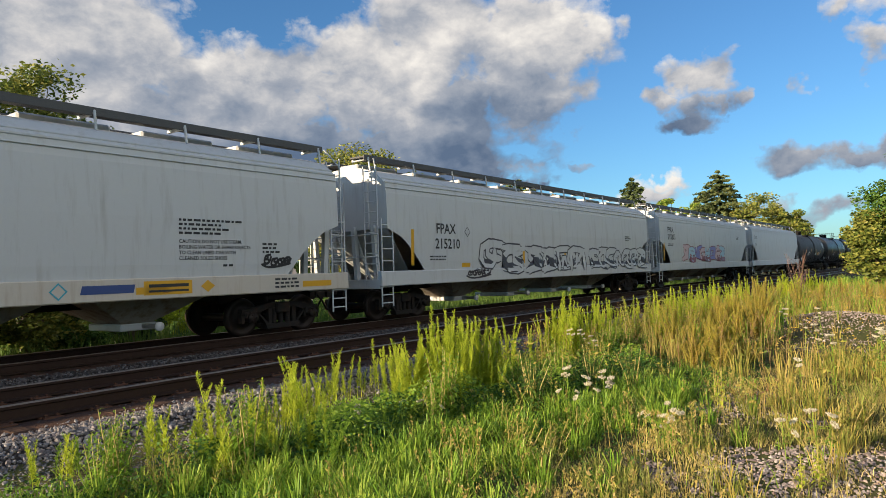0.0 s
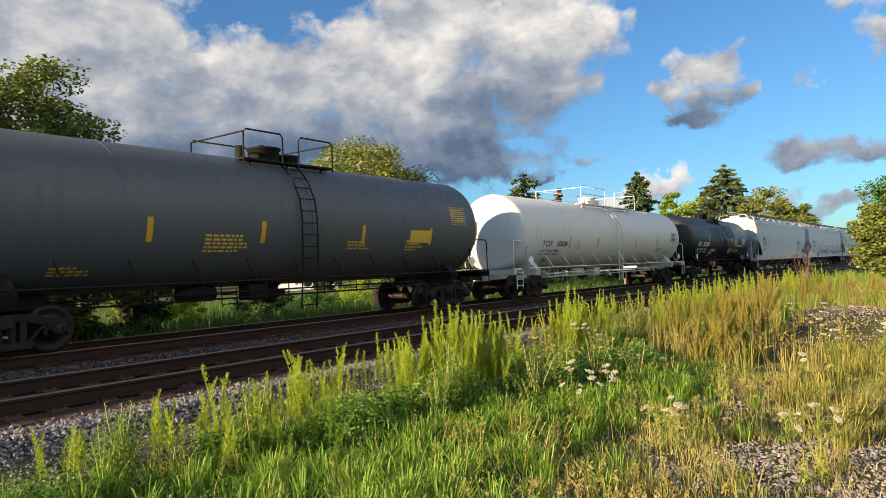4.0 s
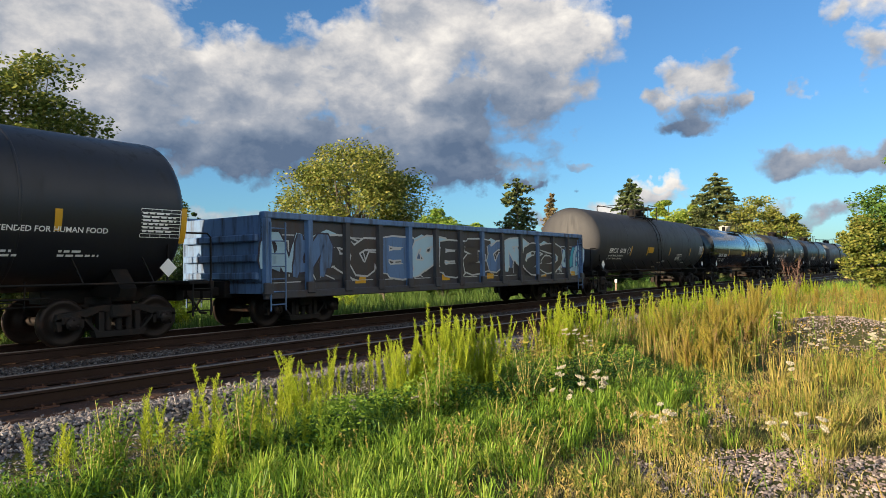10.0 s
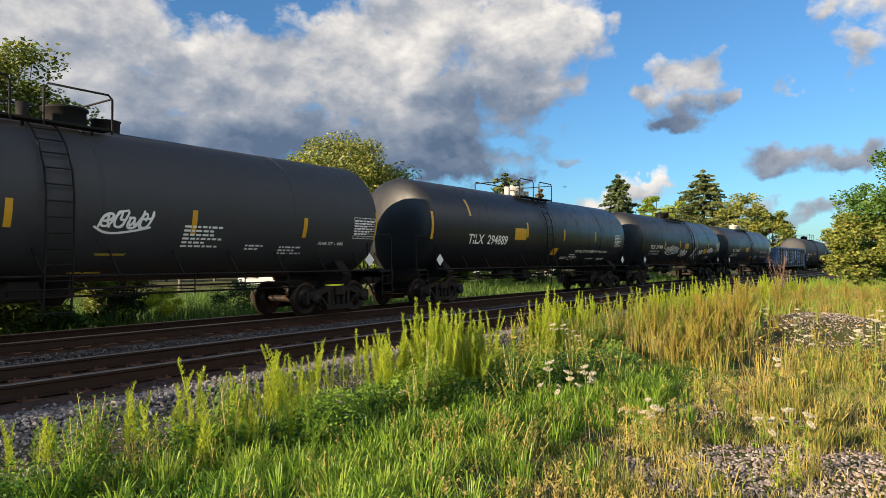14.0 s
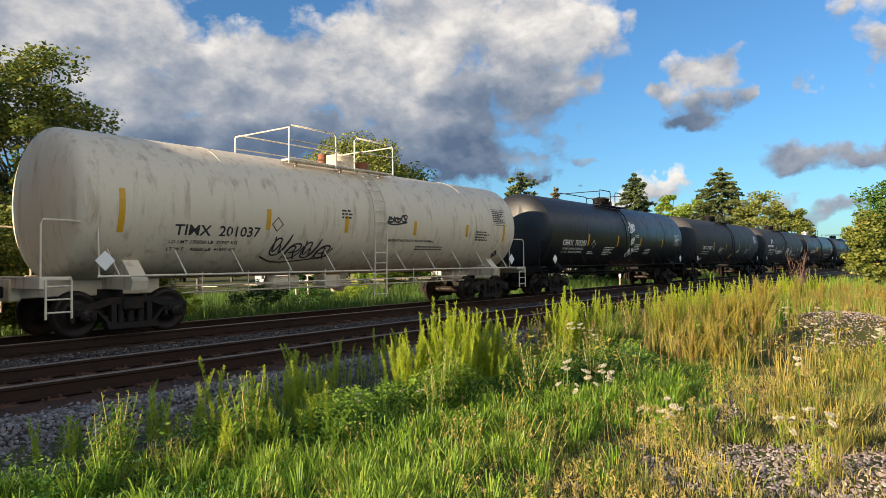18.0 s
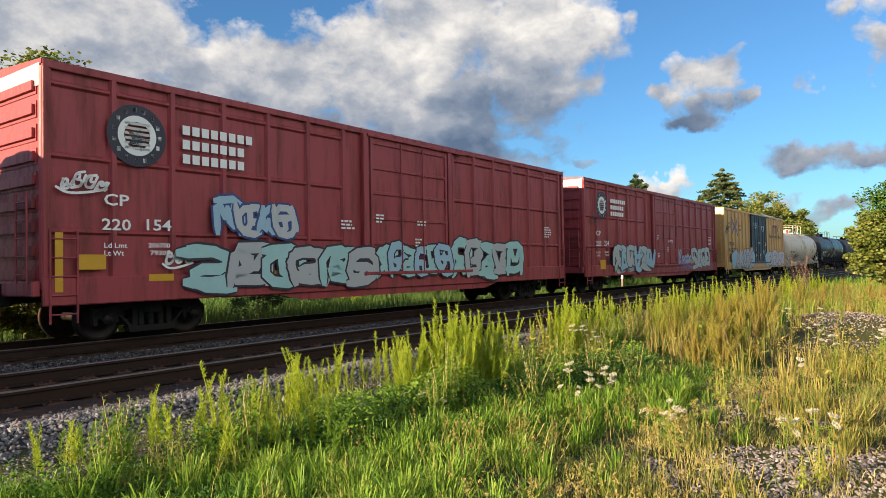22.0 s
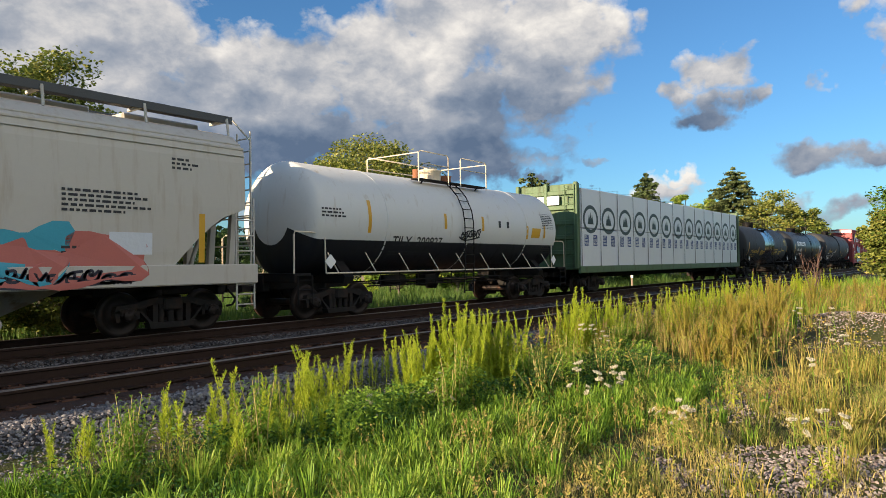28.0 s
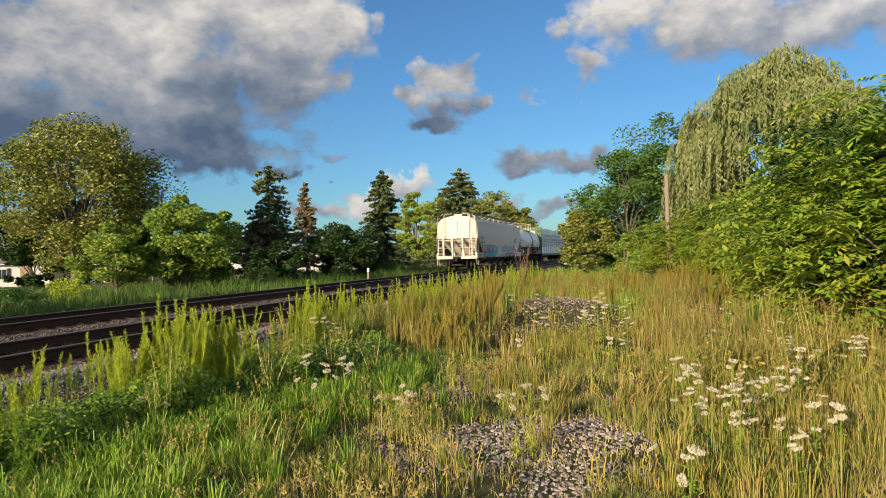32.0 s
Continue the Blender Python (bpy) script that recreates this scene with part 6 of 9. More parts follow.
couple(tank_car, -7.75, -22.45, tank=13.4, paint="black", text=[("TILX  202186", 0.36, -5.15, -0.2), ("LD  LMT  206300 LB  93550 KG", 0.135, -5.12, -0.42), ("LT  WT    79700 LB  36150 KG", 0.135, -5.12, -0.57), ("POLYMERIC MDI", 0.17, 3.49, -0.22)], reflectors=[(-6.15, -0.54, 0.95), (-2.98, -0.30, 0.45), (-1.35, -0.30, 0.45), (2.18, -0.30, 0.45), (5.75, -0.50, 0.95)], table=[(4.68, -0.40)], print=[(1.3, 4, -2.52, -0.48), (0.9, 4, 1.63, -0.45), (0.8, 3, 2.78, -0.5), (0.9, 3, 3.53, -0.5)], shapes=[("blackdull", rect(0, 1.75, 0, 1.25, 8), -2.32, -0.45), ("blackdull", rect(0, 1.8, 0, 0.9, 8), 0.93, 0.1), ("yellow", rect(0, 0.66, 0, 0.42, 3), 2.74, -0.42)], label="black tank car with yellow reflectors and hatched data panels", patch=[(-2.67, -1.02, 0.78)], R=1.42, zc=2.42)
couple(tank_car, -22.45, -41.7, tail=0.5, paint="whitetank", trim="whitetank", rail_paint="whitetank", ink="ink", R=1.44, zc=2.43, midrail=True, platform=(2.95, 1.05), rail_h=0.60, dome_x=-0.1, ladder_x=-0.07, plat_x=0.0, label="clean white tank car with a large white railed platform", patch=[],
       lines=[("TCIX   50004", -6.96, 1.90, 2.0, 0.23), ("LD LMT  173500 LB  78700 KG", -7.06, 1.71, 1.6, 0.085), ("LT WT     89600 LB  40640 KG", -7.06, 1.58, 1.6, 0.085), ("TH", -6.63, 1.32, 0.5, 0.20)], reflectors=[(-7.85, -0.68, 0.90), (-4.77, -0.60, 0.45), (-2.12, -0.55, 0.42), (2.08, -0.52, 0.40), (4.87, -0.50, 0.38), (8.0, -0.5, 0.6)],
       print=[(0.8, 2, 5.0, -0.45), (0.6, 2, 6.2, -0.6)], table=[(7.0, -0.30)], shapes=[("ink", ring_mark(0.19, 0.03, 4), -4.05, -0.46)])
couple(tank_car, -42.2, -59.2, paint="blackgrey", label="faded grey tank car with yellow stencils", ink="yellowtext", R=1.5, dome="steel", patch=[], shapes=[("yellowtext", rect(0, 0.9, 0, 0.35, 3), 3.9, -0.5)])
couple(tank_car, -59.2, -73.5, paint="black", band="blackgrey", band_at=(0.6, 2.0), text=tank_text("DBCX", "201261", -3.4, -0.45, 0.34), label="black tank car with one faded jacket panel", R=1.45, zc=2.44, shapes=[("yellow", rect(0, 0.7, 0, 0.32, 3), 4.0, -0.55)], patch=[])
couple(tank_car, -73.5, -89.8, paint="black", R=1.48, zc=2.47, dome_x=-0.48, ladder_x=0.67, plat_x=-0.5, platform=(1.55, 0.98), label="black tank car with white lettering and a wide railed dome platform",
       lines=[("PNWX  703097", -5.63, 1.90, 2.42, 0.24), ("LD LMT  199500      90500KG", -4.98, 1.75, 1.72, 0.085), ("LT  WT    86500      39200KG", -4.98, 1.62, 1.72, 0.085), ("THERMAL PROTECTION", -2.59, 2.36, 0.84, 0.07), ("SYSTEM EQUIPPED", -2.59, 2.26, 0.70, 0.07)],
       reflectors=[(-7.1, -0.62, 0.92), (-3.08, -0.55, 0.46), (-1.22, -0.55, 0.44), (1.92, -0.55, 0.42), (4.69, -0.55, 0.42), (6.80, -0.70, 0.65)], print=[(0.95, 7, -2.59, -0.22), (0.7, 2, -0.95, 0.36), (0.75, 5, 2.16, -0.05), (0.5, 4, 2.1, -0.50), (0.7, 3, 5.0, -0.35), (0.6, 3, -5.5, -0.95), (0.5, 2, -1.0, -0.85)], table=[(5.14, -0.30)], patch=[(3.69, -0.92, 0.72)], shapes=[("white", star(2, 0.20, 0.14), 6.0, -1.02)])
couple(tank_car, -89.8, -108.35, paint="blackgloss", label="glossy black tank car reflecting the sky", R=1.44, zc=2.42, dome="roofwhite", valve="steel", dome_x=0.2, ladder_x=1.09, plat_x=-0.25, platform=(1.65, 0.98),
       lines=[("BRCX  6325", -6.55, 1.84, 1.91, 0.23), ("LD LMT 204 500      92700 KG", -6.6, 1.67, 1.66, 0.085), ("LT WT    81 500      37000 KG", -6.6, 1.54, 1.66, 0.085)], reflectors=[(-7.55, -0.62, 0.88), (-4.19, -0.50, 0.44), (-0.60, -0.50, 0.40), (2.17, -0.50, 0.40), (5.31, -0.50, 0.40), (7.95, -0.62, 0.62)],
       patch=[], shapes=[("yellow", rect(0, 0.70, 0, 0.30, 3), -0.38, -0.50)], print=[(1.0, 4, 1.75, -0.48), (0.8, 2, 4.0, -0.50), (0.9, 3, 5.4, -0.50)], table=[(6.96, -0.60)])
couple(tank_car, -108.35, -126.6, paint="blackdull", label="dusty black tank car with pale sunlit heads", R=1.5, dome_x=0.25, ladder_x=-0.51, plat_x=-0.75, platform=(1.65, 0.98), lines=[("BRCX  6035", -6.62, 1.92, 1.90, 0.23), ("LD LMT 206000 LB  93000 KG", -6.6, 1.76, 1.7, 0.085), ("LT  WT   80500 LB  36500 KG", -6.6, 1.63, 1.7, 0.085)],
       reflectors=[(-7.55, -0.62, 0.92), (-4.04, -0.66, 0.46), (-1.81, -0.64, 0.44), (1.60, -0.62, 0.42), (5.21, -0.60, 0.42), (7.85, -0.80, 0.75)], shapes=[("yellow", rect(0, 0.71, 0, 0.30, 3), -1.70, -0.52), ("white", ring_mark(0.20, 0.03, 4), -4.35, -0.44), ("creamtank", ([(0.0, 0.0), (0.52, 0.0), (0.80, 0.42), (0.28, 0.42)], [(0, 1, 2, 3)]), 0.13, -1.24)], patch=[], print=[(0.6, 2, 1.0, -0.72), (1.1, 5, 2.9, -0.40), (0.9, 1, 4.4, -0.85)], table=[(6.97, -0.55)])
couple(gondola_car, -126.6, -144.3, label="grimy blue and black gondola car covered in sprayed outlines")
couple(tank_car, -144.3, -162.65, paint="black", label="black tank car for inedible product with yellow panels", dome="roofwhite", dome_x=0.5, ladder_x=-0.35, plat_x=-0.8, platform=(1.75, 0.98), lines=[("TILX  294862", -6.37, 1.98, 2.14, 0.24), ("LD LMT 204 800      92900 KG", -6.45, 1.80, 1.9, 0.085), ("LT  WT    81 200      36800 KG", -6.5, 1.66, 1.9, 0.085), ("INEDIBLE NOT INTENDED FOR HUMAN FOOD", 3.49, 2.02, 2.9, 0.10)],
       reflectors=[(-7.44, -0.56, 0.86), (-4.02, -0.50, 0.42), (-1.27, -0.46, 0.40), (2.26, -0.44, 0.40), (5.52, -0.44, 0.38), (7.9, -0.60, 0.70)], patch=[(0.31, -1.05, 0.42)], shapes=[("yellow", rect(0, 0.72, 0, 0.32, 3), -2.06, -0.46)], print=[(0.6, 3, 1.2, -0.70), (0.9, 4, 2.0, -0.60), (0.8, 2, 4.2, -0.62), (0.7, 2, 5.6, -0.62)], table=[(7.0, -0.50)])
couple(tank_car, -162.65, -180.9, paint="black", label="black tank car with white sprayed scrawls", dome_x=-0.1, ladder_x=1.04, plat_x=-0.35, platform=(1.55, 0.98), lines=[("TILX  291904", -6.50, 1.98, 2.0, 0.23), ("LD  LMT  205900 LB  93350 KG", -6.5, 1.82, 1.65, 0.085), ("LT   WT    80100 LB  36350 KG", -6.5, 1.69, 1.65, 0.085)],
       scrawl=[("white", 2.3, 0.66, -3.85, -0.80, 6), ("white", 1.4, 0.50, -1.15, -0.88, 5), ("white", 0.5, 0.85, 1.45, -0.95, 3), ("white", 0.9, 0.42, 2.85, -0.75, 4), ("white", 1.3, 0.36, 4.85, -0.62, 5)], shapes=[("yellow", rect(0, 0.70, 0, 0.32, 3), -0.31, -0.40), ("white", ring_mark(0.19, 0.03, 4), -3.95, -0.36), ("yellow", rect(0, 0.70, 0, 0.34, 3), 3.97, -0.68)], patch=[],
       reflectors=[(-7.55, -0.62, 0.92), (-4.15, -0.48, 0.48), (-1.31, -0.42, 0.44), (2.37, -0.36, 0.42), (4.98, -0.36, 0.40), (7.9, -0.50, 0.70)], print=[(0.8, 5, 2.0, -0.55), (0.9, 3, 4.9, -0.72)], table=[(7.0, -0.45)])
couple(tank_car, -180.9, -199.4, paint="black", text=[("TILX  294889", 0.42, -6.0, -0.30), ("INEDIBLE NOT INTENDED FOR HUMAN FOOD", 0.155, 2.5, -0.52)], label="black tank car lettered inedible, with a stainless dome", dome="roofwhite", R=1.5, dome_x=-0.4, reflectors=[(-8.0, -0.45, 0.85), (-5.9, 0.35, 0.6), (-2.05, -0.25, 0.55), (1.1, -0.30, 0.45), (4.3, -0.30, 0.45), (7.75, -0.45, 0.85)],
       shapes=[("yellow", rect(0, 0.85, 0, 0.42, 3), -3.0, -0.35)], patch=[(0.2, -0.90, 0.5)], print=[(0.7, 2, 1.35, -0.80), (0.9, 4, 2.1, -0.70), (0.9, 1, 4.0, -0.85), (0.9, 2, 5.3, -0.85)], table=[(6.6, -0.45)])
couple(tank_car, -199.4, -217.7, paint="blackdull", label="black tank car with a coloured arc emblem and pale lettering", dome_x=0.36, ladder_x=-0.48, plat_x=-0.75, platform=(1.5, 0.98), lines=[("IARX", -6.58, 1.97, 0.85, 0.21), ("29033", -5.40, 1.97, 0.90, 0.21), ("LD  LMT  206760 LB  93750 KG", -6.55, 1.82, 1.65, 0.08), ("LT   WT    79300 LB  35950 KG", -6.55, 1.70, 1.65, 0.08), ("AAR ST - 446", 5.76, 1.77, 0.88, 0.09)],
       shapes=[("white", blocks((7,), 0.285, 0.19, 0.3), -7.11, -0.18)] + [(m, shift(stroke(rounded([(0, 0), (0.15, 0.34), (0.50, 0.42), (0.62, 0.10)]), 0.035), 0.09 * i, 0), -5.95, 0.06) for i, m in enumerate(("white", "g_sky", "yellowtext", "g_red"))] + [("white", ring_mark(0.19, 0.03, 4), -4.05, -0.40), ("yellowtext", ([(0.0, 0.0), (0.62, 0.0), (0.90, 0.58), (0.28, 0.58)], [(0, 1, 2, 3)]), 0.04, -1.32)],
       scrawl=[("white", 2.1, 0.40, -3.74, -0.72, 6), ("white", 1.0, 0.52, 0.22, -0.62, 4)], patch=[], print=[(0.9, 6, 2.0, -0.25), (0.6, 2, 3.6, -0.60), (0.9, 3, 4.57, -0.62)], table=[(6.92, -0.52)])
couple(tank_car, -217.7, -236.0, paint="blackdull", label="dull black tank car with a peaked pale head", lines=[("CRDX  290027", -6.4, 1.95, 2.0, 0.23), ("LD LMT 206100 LB  93500 KG", -6.4, 1.79, 1.6, 0.085), ("LT  WT   79900 LB  36240 KG", -6.4, 1.66, 1.6, 0.085)], shapes=[("white", ring_mark(0.18, 0.03, 4), -3.95, -0.45)], patch=[(0.3, -1.05, 0.5)])
couple(tank_car, -236.0, -254.2, paint="black", label="black tank car with lettering on its dished head", R=1.5, dome_x=0.2, ladder_x=-0.40, plat_x=-0.75, platform=(1.5, 0.98), lines=[("GBRX  709203", -6.75, 1.94, 2.12, 0.24), ("LD LMT 205000 LB  93000 KG", -6.6, 1.78, 1.8, 0.085), ("LT  WT   81000 LB  36700 KG", -6.6, 1.65, 1.8, 0.085)],
       scrawl=[("white", 0.80, 0.62, -0.10, 0.10, 4), ("white", 0.45, 0.40, 0.10, -0.45, 3), ("white", 0.70, 0.55, 0.02, -0.98, 4)], shapes=[("white", ring_mark(0.19, 0.03, 4), -3.9, -0.46)], patch=[],
       reflectors=[(-7.6, -0.62, 0.92), (-4.44, -0.52, 0.48), (-1.33, -0.50, 0.46), (1.47, -0.49, 0.44), (4.55, -0.48, 0.42), (7.5, -0.75, 0.75)], print=[(1.1, 5, -2.66, -0.42), (0.6, 2, -4.2, -0.62), (0.8, 5, 0.74, -0.25), (0.6, 2, 0.72, 0.20), (0.9, 4, 2.3, -0.45)], table=[(6.45, -0.35)])
couple(tank_car, -254.2, -271.5, paint="creamtank", trim="creamtank", rail_paint="creamtank", ink="ink", R=1.45, zc=2.48, midrail=True, platform=(1.88, 1.0), rail_h=0.68, dome="creamtank", valve="rust", dome_x=0.3, ladder_x=0.23, plat_x=-0.53, label="weathered cream tank car with rust-streaked ends and a dark scrawl",
       lines=[("TIMX  201037", -5.61, 1.90, 2.06, 0.23), ("LD LMT 170500 LB  77350 KG", -5.68, 1.74, 1.6, 0.08), ("LT WT    92500 LB  41950 KG", -5.68, 1.60, 1.6, 0.08), ("REGULATING VALVES VENTING NORMAL", 0.77, 1.90, 2.0, 0.07)], scrawl=[("ink", 1.9, 0.80, -3.25, -1.15, 4), ("ink", 0.8, 0.30, 0.6, -0.15, 3)], patch=[], print=[(1.5, 2, 2.0, -0.55), (0.9, 4, 4.9, -0.05), (0.5, 3, -1.1, 0.3)],
       reflectors=[(-6.70, -0.56, 0.82), (-3.36, -0.40, 0.45), (-0.92, -0.40, 0.42), (1.81, -0.40, 0.40), (4.40, -0.38, 0.38), (6.6, -0.5, 0.6)], shapes=[("g_dark", ([(0.0, -0.18), (0.18, 0.0), (0.0, 0.18), (-0.18, 0.0)], [(0, 1, 2, 3)]), 6.4, -0.9), ("ink", ring_mark(0.17, 0.03, 4), -3.1, -0.28)])
YELLOW_LINES = [("next", -8.35, 3.72, 0.62, 0.17, "ink"), ("load", -8.35, 3.46, 0.58, 0.23, "ink"), ("any", -5.72, 3.58, 0.55, 0.21, "ink"), ("road", -5.72, 3.36, 0.62, 0.23, "ink"), ("TBOX", -8.34, 2.31, 1.41, 0.24, "ink"), ("662532", -8.34, 1.90, 2.34, 0.25, "ink"),
                ("LD LMT  204600", -8.2, 1.66, 1.3, 0.09, "ink"), ("LT WT     81400", -8.2, 1.50, 1.3, 0.09, "ink"), ("Railcar Pooling Experts", 3.68, 3.02, 4.3, 0.34, "ink"), ("CLOSE THIS DOOR", -1.67, 3.98, 1.0, 0.11, "white"), ("BEFORE CLOSING", -1.65, 3.83, 0.95, 0.11, "white"), ("MAIN DOOR", -1.50, 3.68, 0.65, 0.11, "white"),
                ("CLOSE AND LOCK", 0.71, 3.80, 0.95, 0.11, "white"), ("BOTH DOORS BEFORE", 0.64, 3.65, 1.1, 0.11, "white"), ("MOVING CAR", 0.82, 3.50, 0.72, 0.11, "white")]
couple(box_car, -271.5, -291.28, tail=0.62, paint="yellowbox", top=4.90, doors=(-2.28, 2.51), door_leaves=2, door_paint="door_black", track="door_black", roof="yellowbox", end_top="roofwhite", label="yellow boxcar with black double doors and pink and silver spray lettering", lines=YELLOW_LINES, ink="white",
       print=[(0.5, 3, -1.5, 2.2), (0.6, 2, -0.3, 2.6), (0.7, 4, 1.2, 2.0), (0.6, 3, 1.6, 2.6), (0.4, 2, 0.2, 1.7), (0.4, 3, -1.3, 1.7)],
       shapes=[("maroon", join(rect(0, 0.66, 0.54, 0.70), rect(0.25, 0.41, 0, 0.54), shift(rect(0, 0.66, 0.54, 0.70), 0.72, 0), shift(rect(0.25, 0.41, 0, 0.54), 0.72, 0), stroke([(1.46, 0.0), (2.07, 0.70)], 0.08), stroke([(2.07, 0.0), (1.46, 0.70)], 0.08)), 4.94, 3.45),
               ("wrapblue", join(stroke([(0, 0.08), (0.62, 0.66), (0, 1.28)], 0.11), stroke([(1.55, 0), (0.92, 0.66), (1.55, 1.35)], 0.11)), -7.48, 2.96), ("g_red", join(stroke([(0.1, 0.36), (0.5, 0.66), (0.1, 0.98)], 0.09), stroke([(1.45, 0.36), (1.05, 0.66), (1.45, 0.98)], 0.09)), -7.48, 2.96),
               ("white", rect(0, 0.25, 0, 0.16), -0.9, 2.55), ("white", rect(0, 0.22, 0, 0.30), -1.15, 1.85), ("white", rect(0, 0.14, 0, 0.34), -0.25, 2.2), ("white", ring_mark(0.12, 0.03, 14), 0.55, 1.95)],
       graffiti=[(["g_sky"], "g_sky", -7.6, 0.82, 5.9, 1.20, 4), (["g_pink", "g_silver"], "g_maroon", -6.75, 0.74, 4.7, 1.36, "AKORE"), (["g_sky"], "g_sky", 1.9, 0.84, 6.7, 1.10, 4), (["g_silver", "g_pink"], "g_maroon", 2.75, 0.76, 5.6, 1.32, 6)],
       scrawl=[("ink", 0.7, 0.8, -9.05, 3.0, 3), ("white", 0.6, 0.5, -1.3, 2.25, 4), ("g_pink", 0.4, 1.2, 0.1, 1.2, 3), ("white", 0.7, 0.3, 1.2, 1.4, 4)], refl=[(-6.1, 0.98, 0.12, 0.50), (-2.81, 1.03, 0.12, 0.45), (0.37, 1.32, 0.12, 0.50), (2.97, 1.30, 0.12, 0.45), (6.4, 1.25, 0.12, 0.45), (8.7, 1.1, 0.12, 0.9)])
CP_LINES = lambda num: [("CP", -8.42, 2.45, 0.46, 0.21, "white"), ("220", -8.46, 2.01, 0.53, 0.21, "white"), (num, -7.63, 2.03, 0.50, 0.21, "white"), ("Ld Lmt", -8.42, 1.70, 0.42, 0.09, "white"), ("Lt Wt", -8.42, 1.56, 0.36, 0.09, "white"), ("206700", -7.60, 1.71, 0.44, 0.09, "white"), ("79300", -7.56, 1.57, 0.40, 0.09, "white")]
CP_MARKS = [("g_dark", ring_mark(0.57, 0.20), -7.80, 3.76), ("white", ring_mark(0.37, 0.12), -7.80, 3.76), ("white", join(*[rect(0.44 * math.cos(a) - 0.035, 0.44 * math.cos(a) + 0.035, 0.47 * math.sin(a) - 0.04, 0.47 * math.sin(a) + 0.04) for a in [0.42 * i for i in range(15)]]), -7.80, 3.76), ("roofwhite", join(*[rect(-0.24, 0.24, -0.26 + 0.09 * i, -0.21 + 0.09 * i) for i in range(6)]), -7.80, 3.76), ("g_dark", star(5, 0.24, 0.10), -7.80, 3.70),
            ("white", blocks((8, 7, 7), 0.212, 0.18, 0.28), -6.88, 3.92)]
couple(box_car, -291.9, -312.3, tail=0.42, paint="redbox", top=4.90, doors=(-1.5, 1.75), door_leaves=1, roof="redbox", end_top="roofwhite", rib=1.15, rails=(4.46, 3.25, 1.98), tags=[("Kesto", 1.05, 0.76, 1.95, 0.90, "g_violet", "g_silver")], label="faded red boxcar with violet and white spray lettering", lines=CP_LINES("204"), ink="white", shapes=CP_MARKS,
       print=[(0.3, 3, -1.3, 2.6), (0.8, 2, 0.4, 2.4), (0.3, 3, 0.2, 2.0), (0.6, 6, 7.8, 2.7), (0.3, 3, -1.2, 1.7)], graffiti=[(["g_silver"], "g_silver", -6.4, 0.85, 4.3, 1.0, 4), (["g_silver", "g_sky"], "g_dark", -6.6, 0.76, 4.7, 1.36, 6), (["g_silver", "hopper"], "g_dark", 4.6, 0.78, 3.1, 1.30, 4)], scrawl=[("g_maroon", 0.9, 0.6, -8.9, 2.9, 4), ("g_dark", 0.8, 0.5, -7.2, 1.2, 3)], refl=[(-8.1, 1.02, 0.55, 0.40), (-6.5, 1.12, 0.45, 0.13), (-4.0, 1.11, 0.50, 0.13), (-0.2, 1.15, 0.5, 0.13), (4.3, 1.2, 0.5, 0.13)])
couple(box_car, -312.75, -333.0, tail=0.32, paint="redbox", top=4.90, doors=(-1.59, 1.76), door_leaves=1, roof="redbox", end_top="roofwhite", rib=1.15, rails=(4.46, 3.25, 1.98), label="faded red boxcar with a white-topped end and mint spray lettering", lines=CP_LINES("154"), ink="white", shapes=CP_MARKS,
       print=[(0.3, 3, -1.4, 2.6), (0.5, 2, 0.3, 2.5), (0.3, 3, 0.2, 2.0), (0.5, 5, 7.8, 2.6), (0.6, 3, -2.6, 2.4)], graffiti=[(["g_sky", "hopper"], "wrapblue", -6.1, 1.86, 2.0, 0.92, 4), (["g_mint", "g_silver"], "g_dark", -6.7, 0.74, 5.1, 1.12, 6), (["g_mint", "g_sky"], "g_dark", -1.4, 0.88, 3.3, 1.02, 6), (["g_mint", "g_silver"], "g_dark", 1.95, 0.74, 3.9, 1.30, 5)], scrawl=[("white", 0.8, 0.4, -9.2, 2.6, 4), ("white", 0.6, 0.7, -0.4, 3.7, 3), ("white", 0.6, 0.4, -7.3, 1.3, 3)], refl=[(-9.25, 0.95, 0.13, 1.0), (-7.6, 1.09, 0.5, 0.13), (-4.9, 1.12, 0.5, 0.13), (-2.3, 1.12, 0.45, 0.13), (-8.9, 1.32, 0.5, 0.26), (0.4, 1.2, 0.4, 0.13), (3.5, 1.15, 0.4, 0.13)])
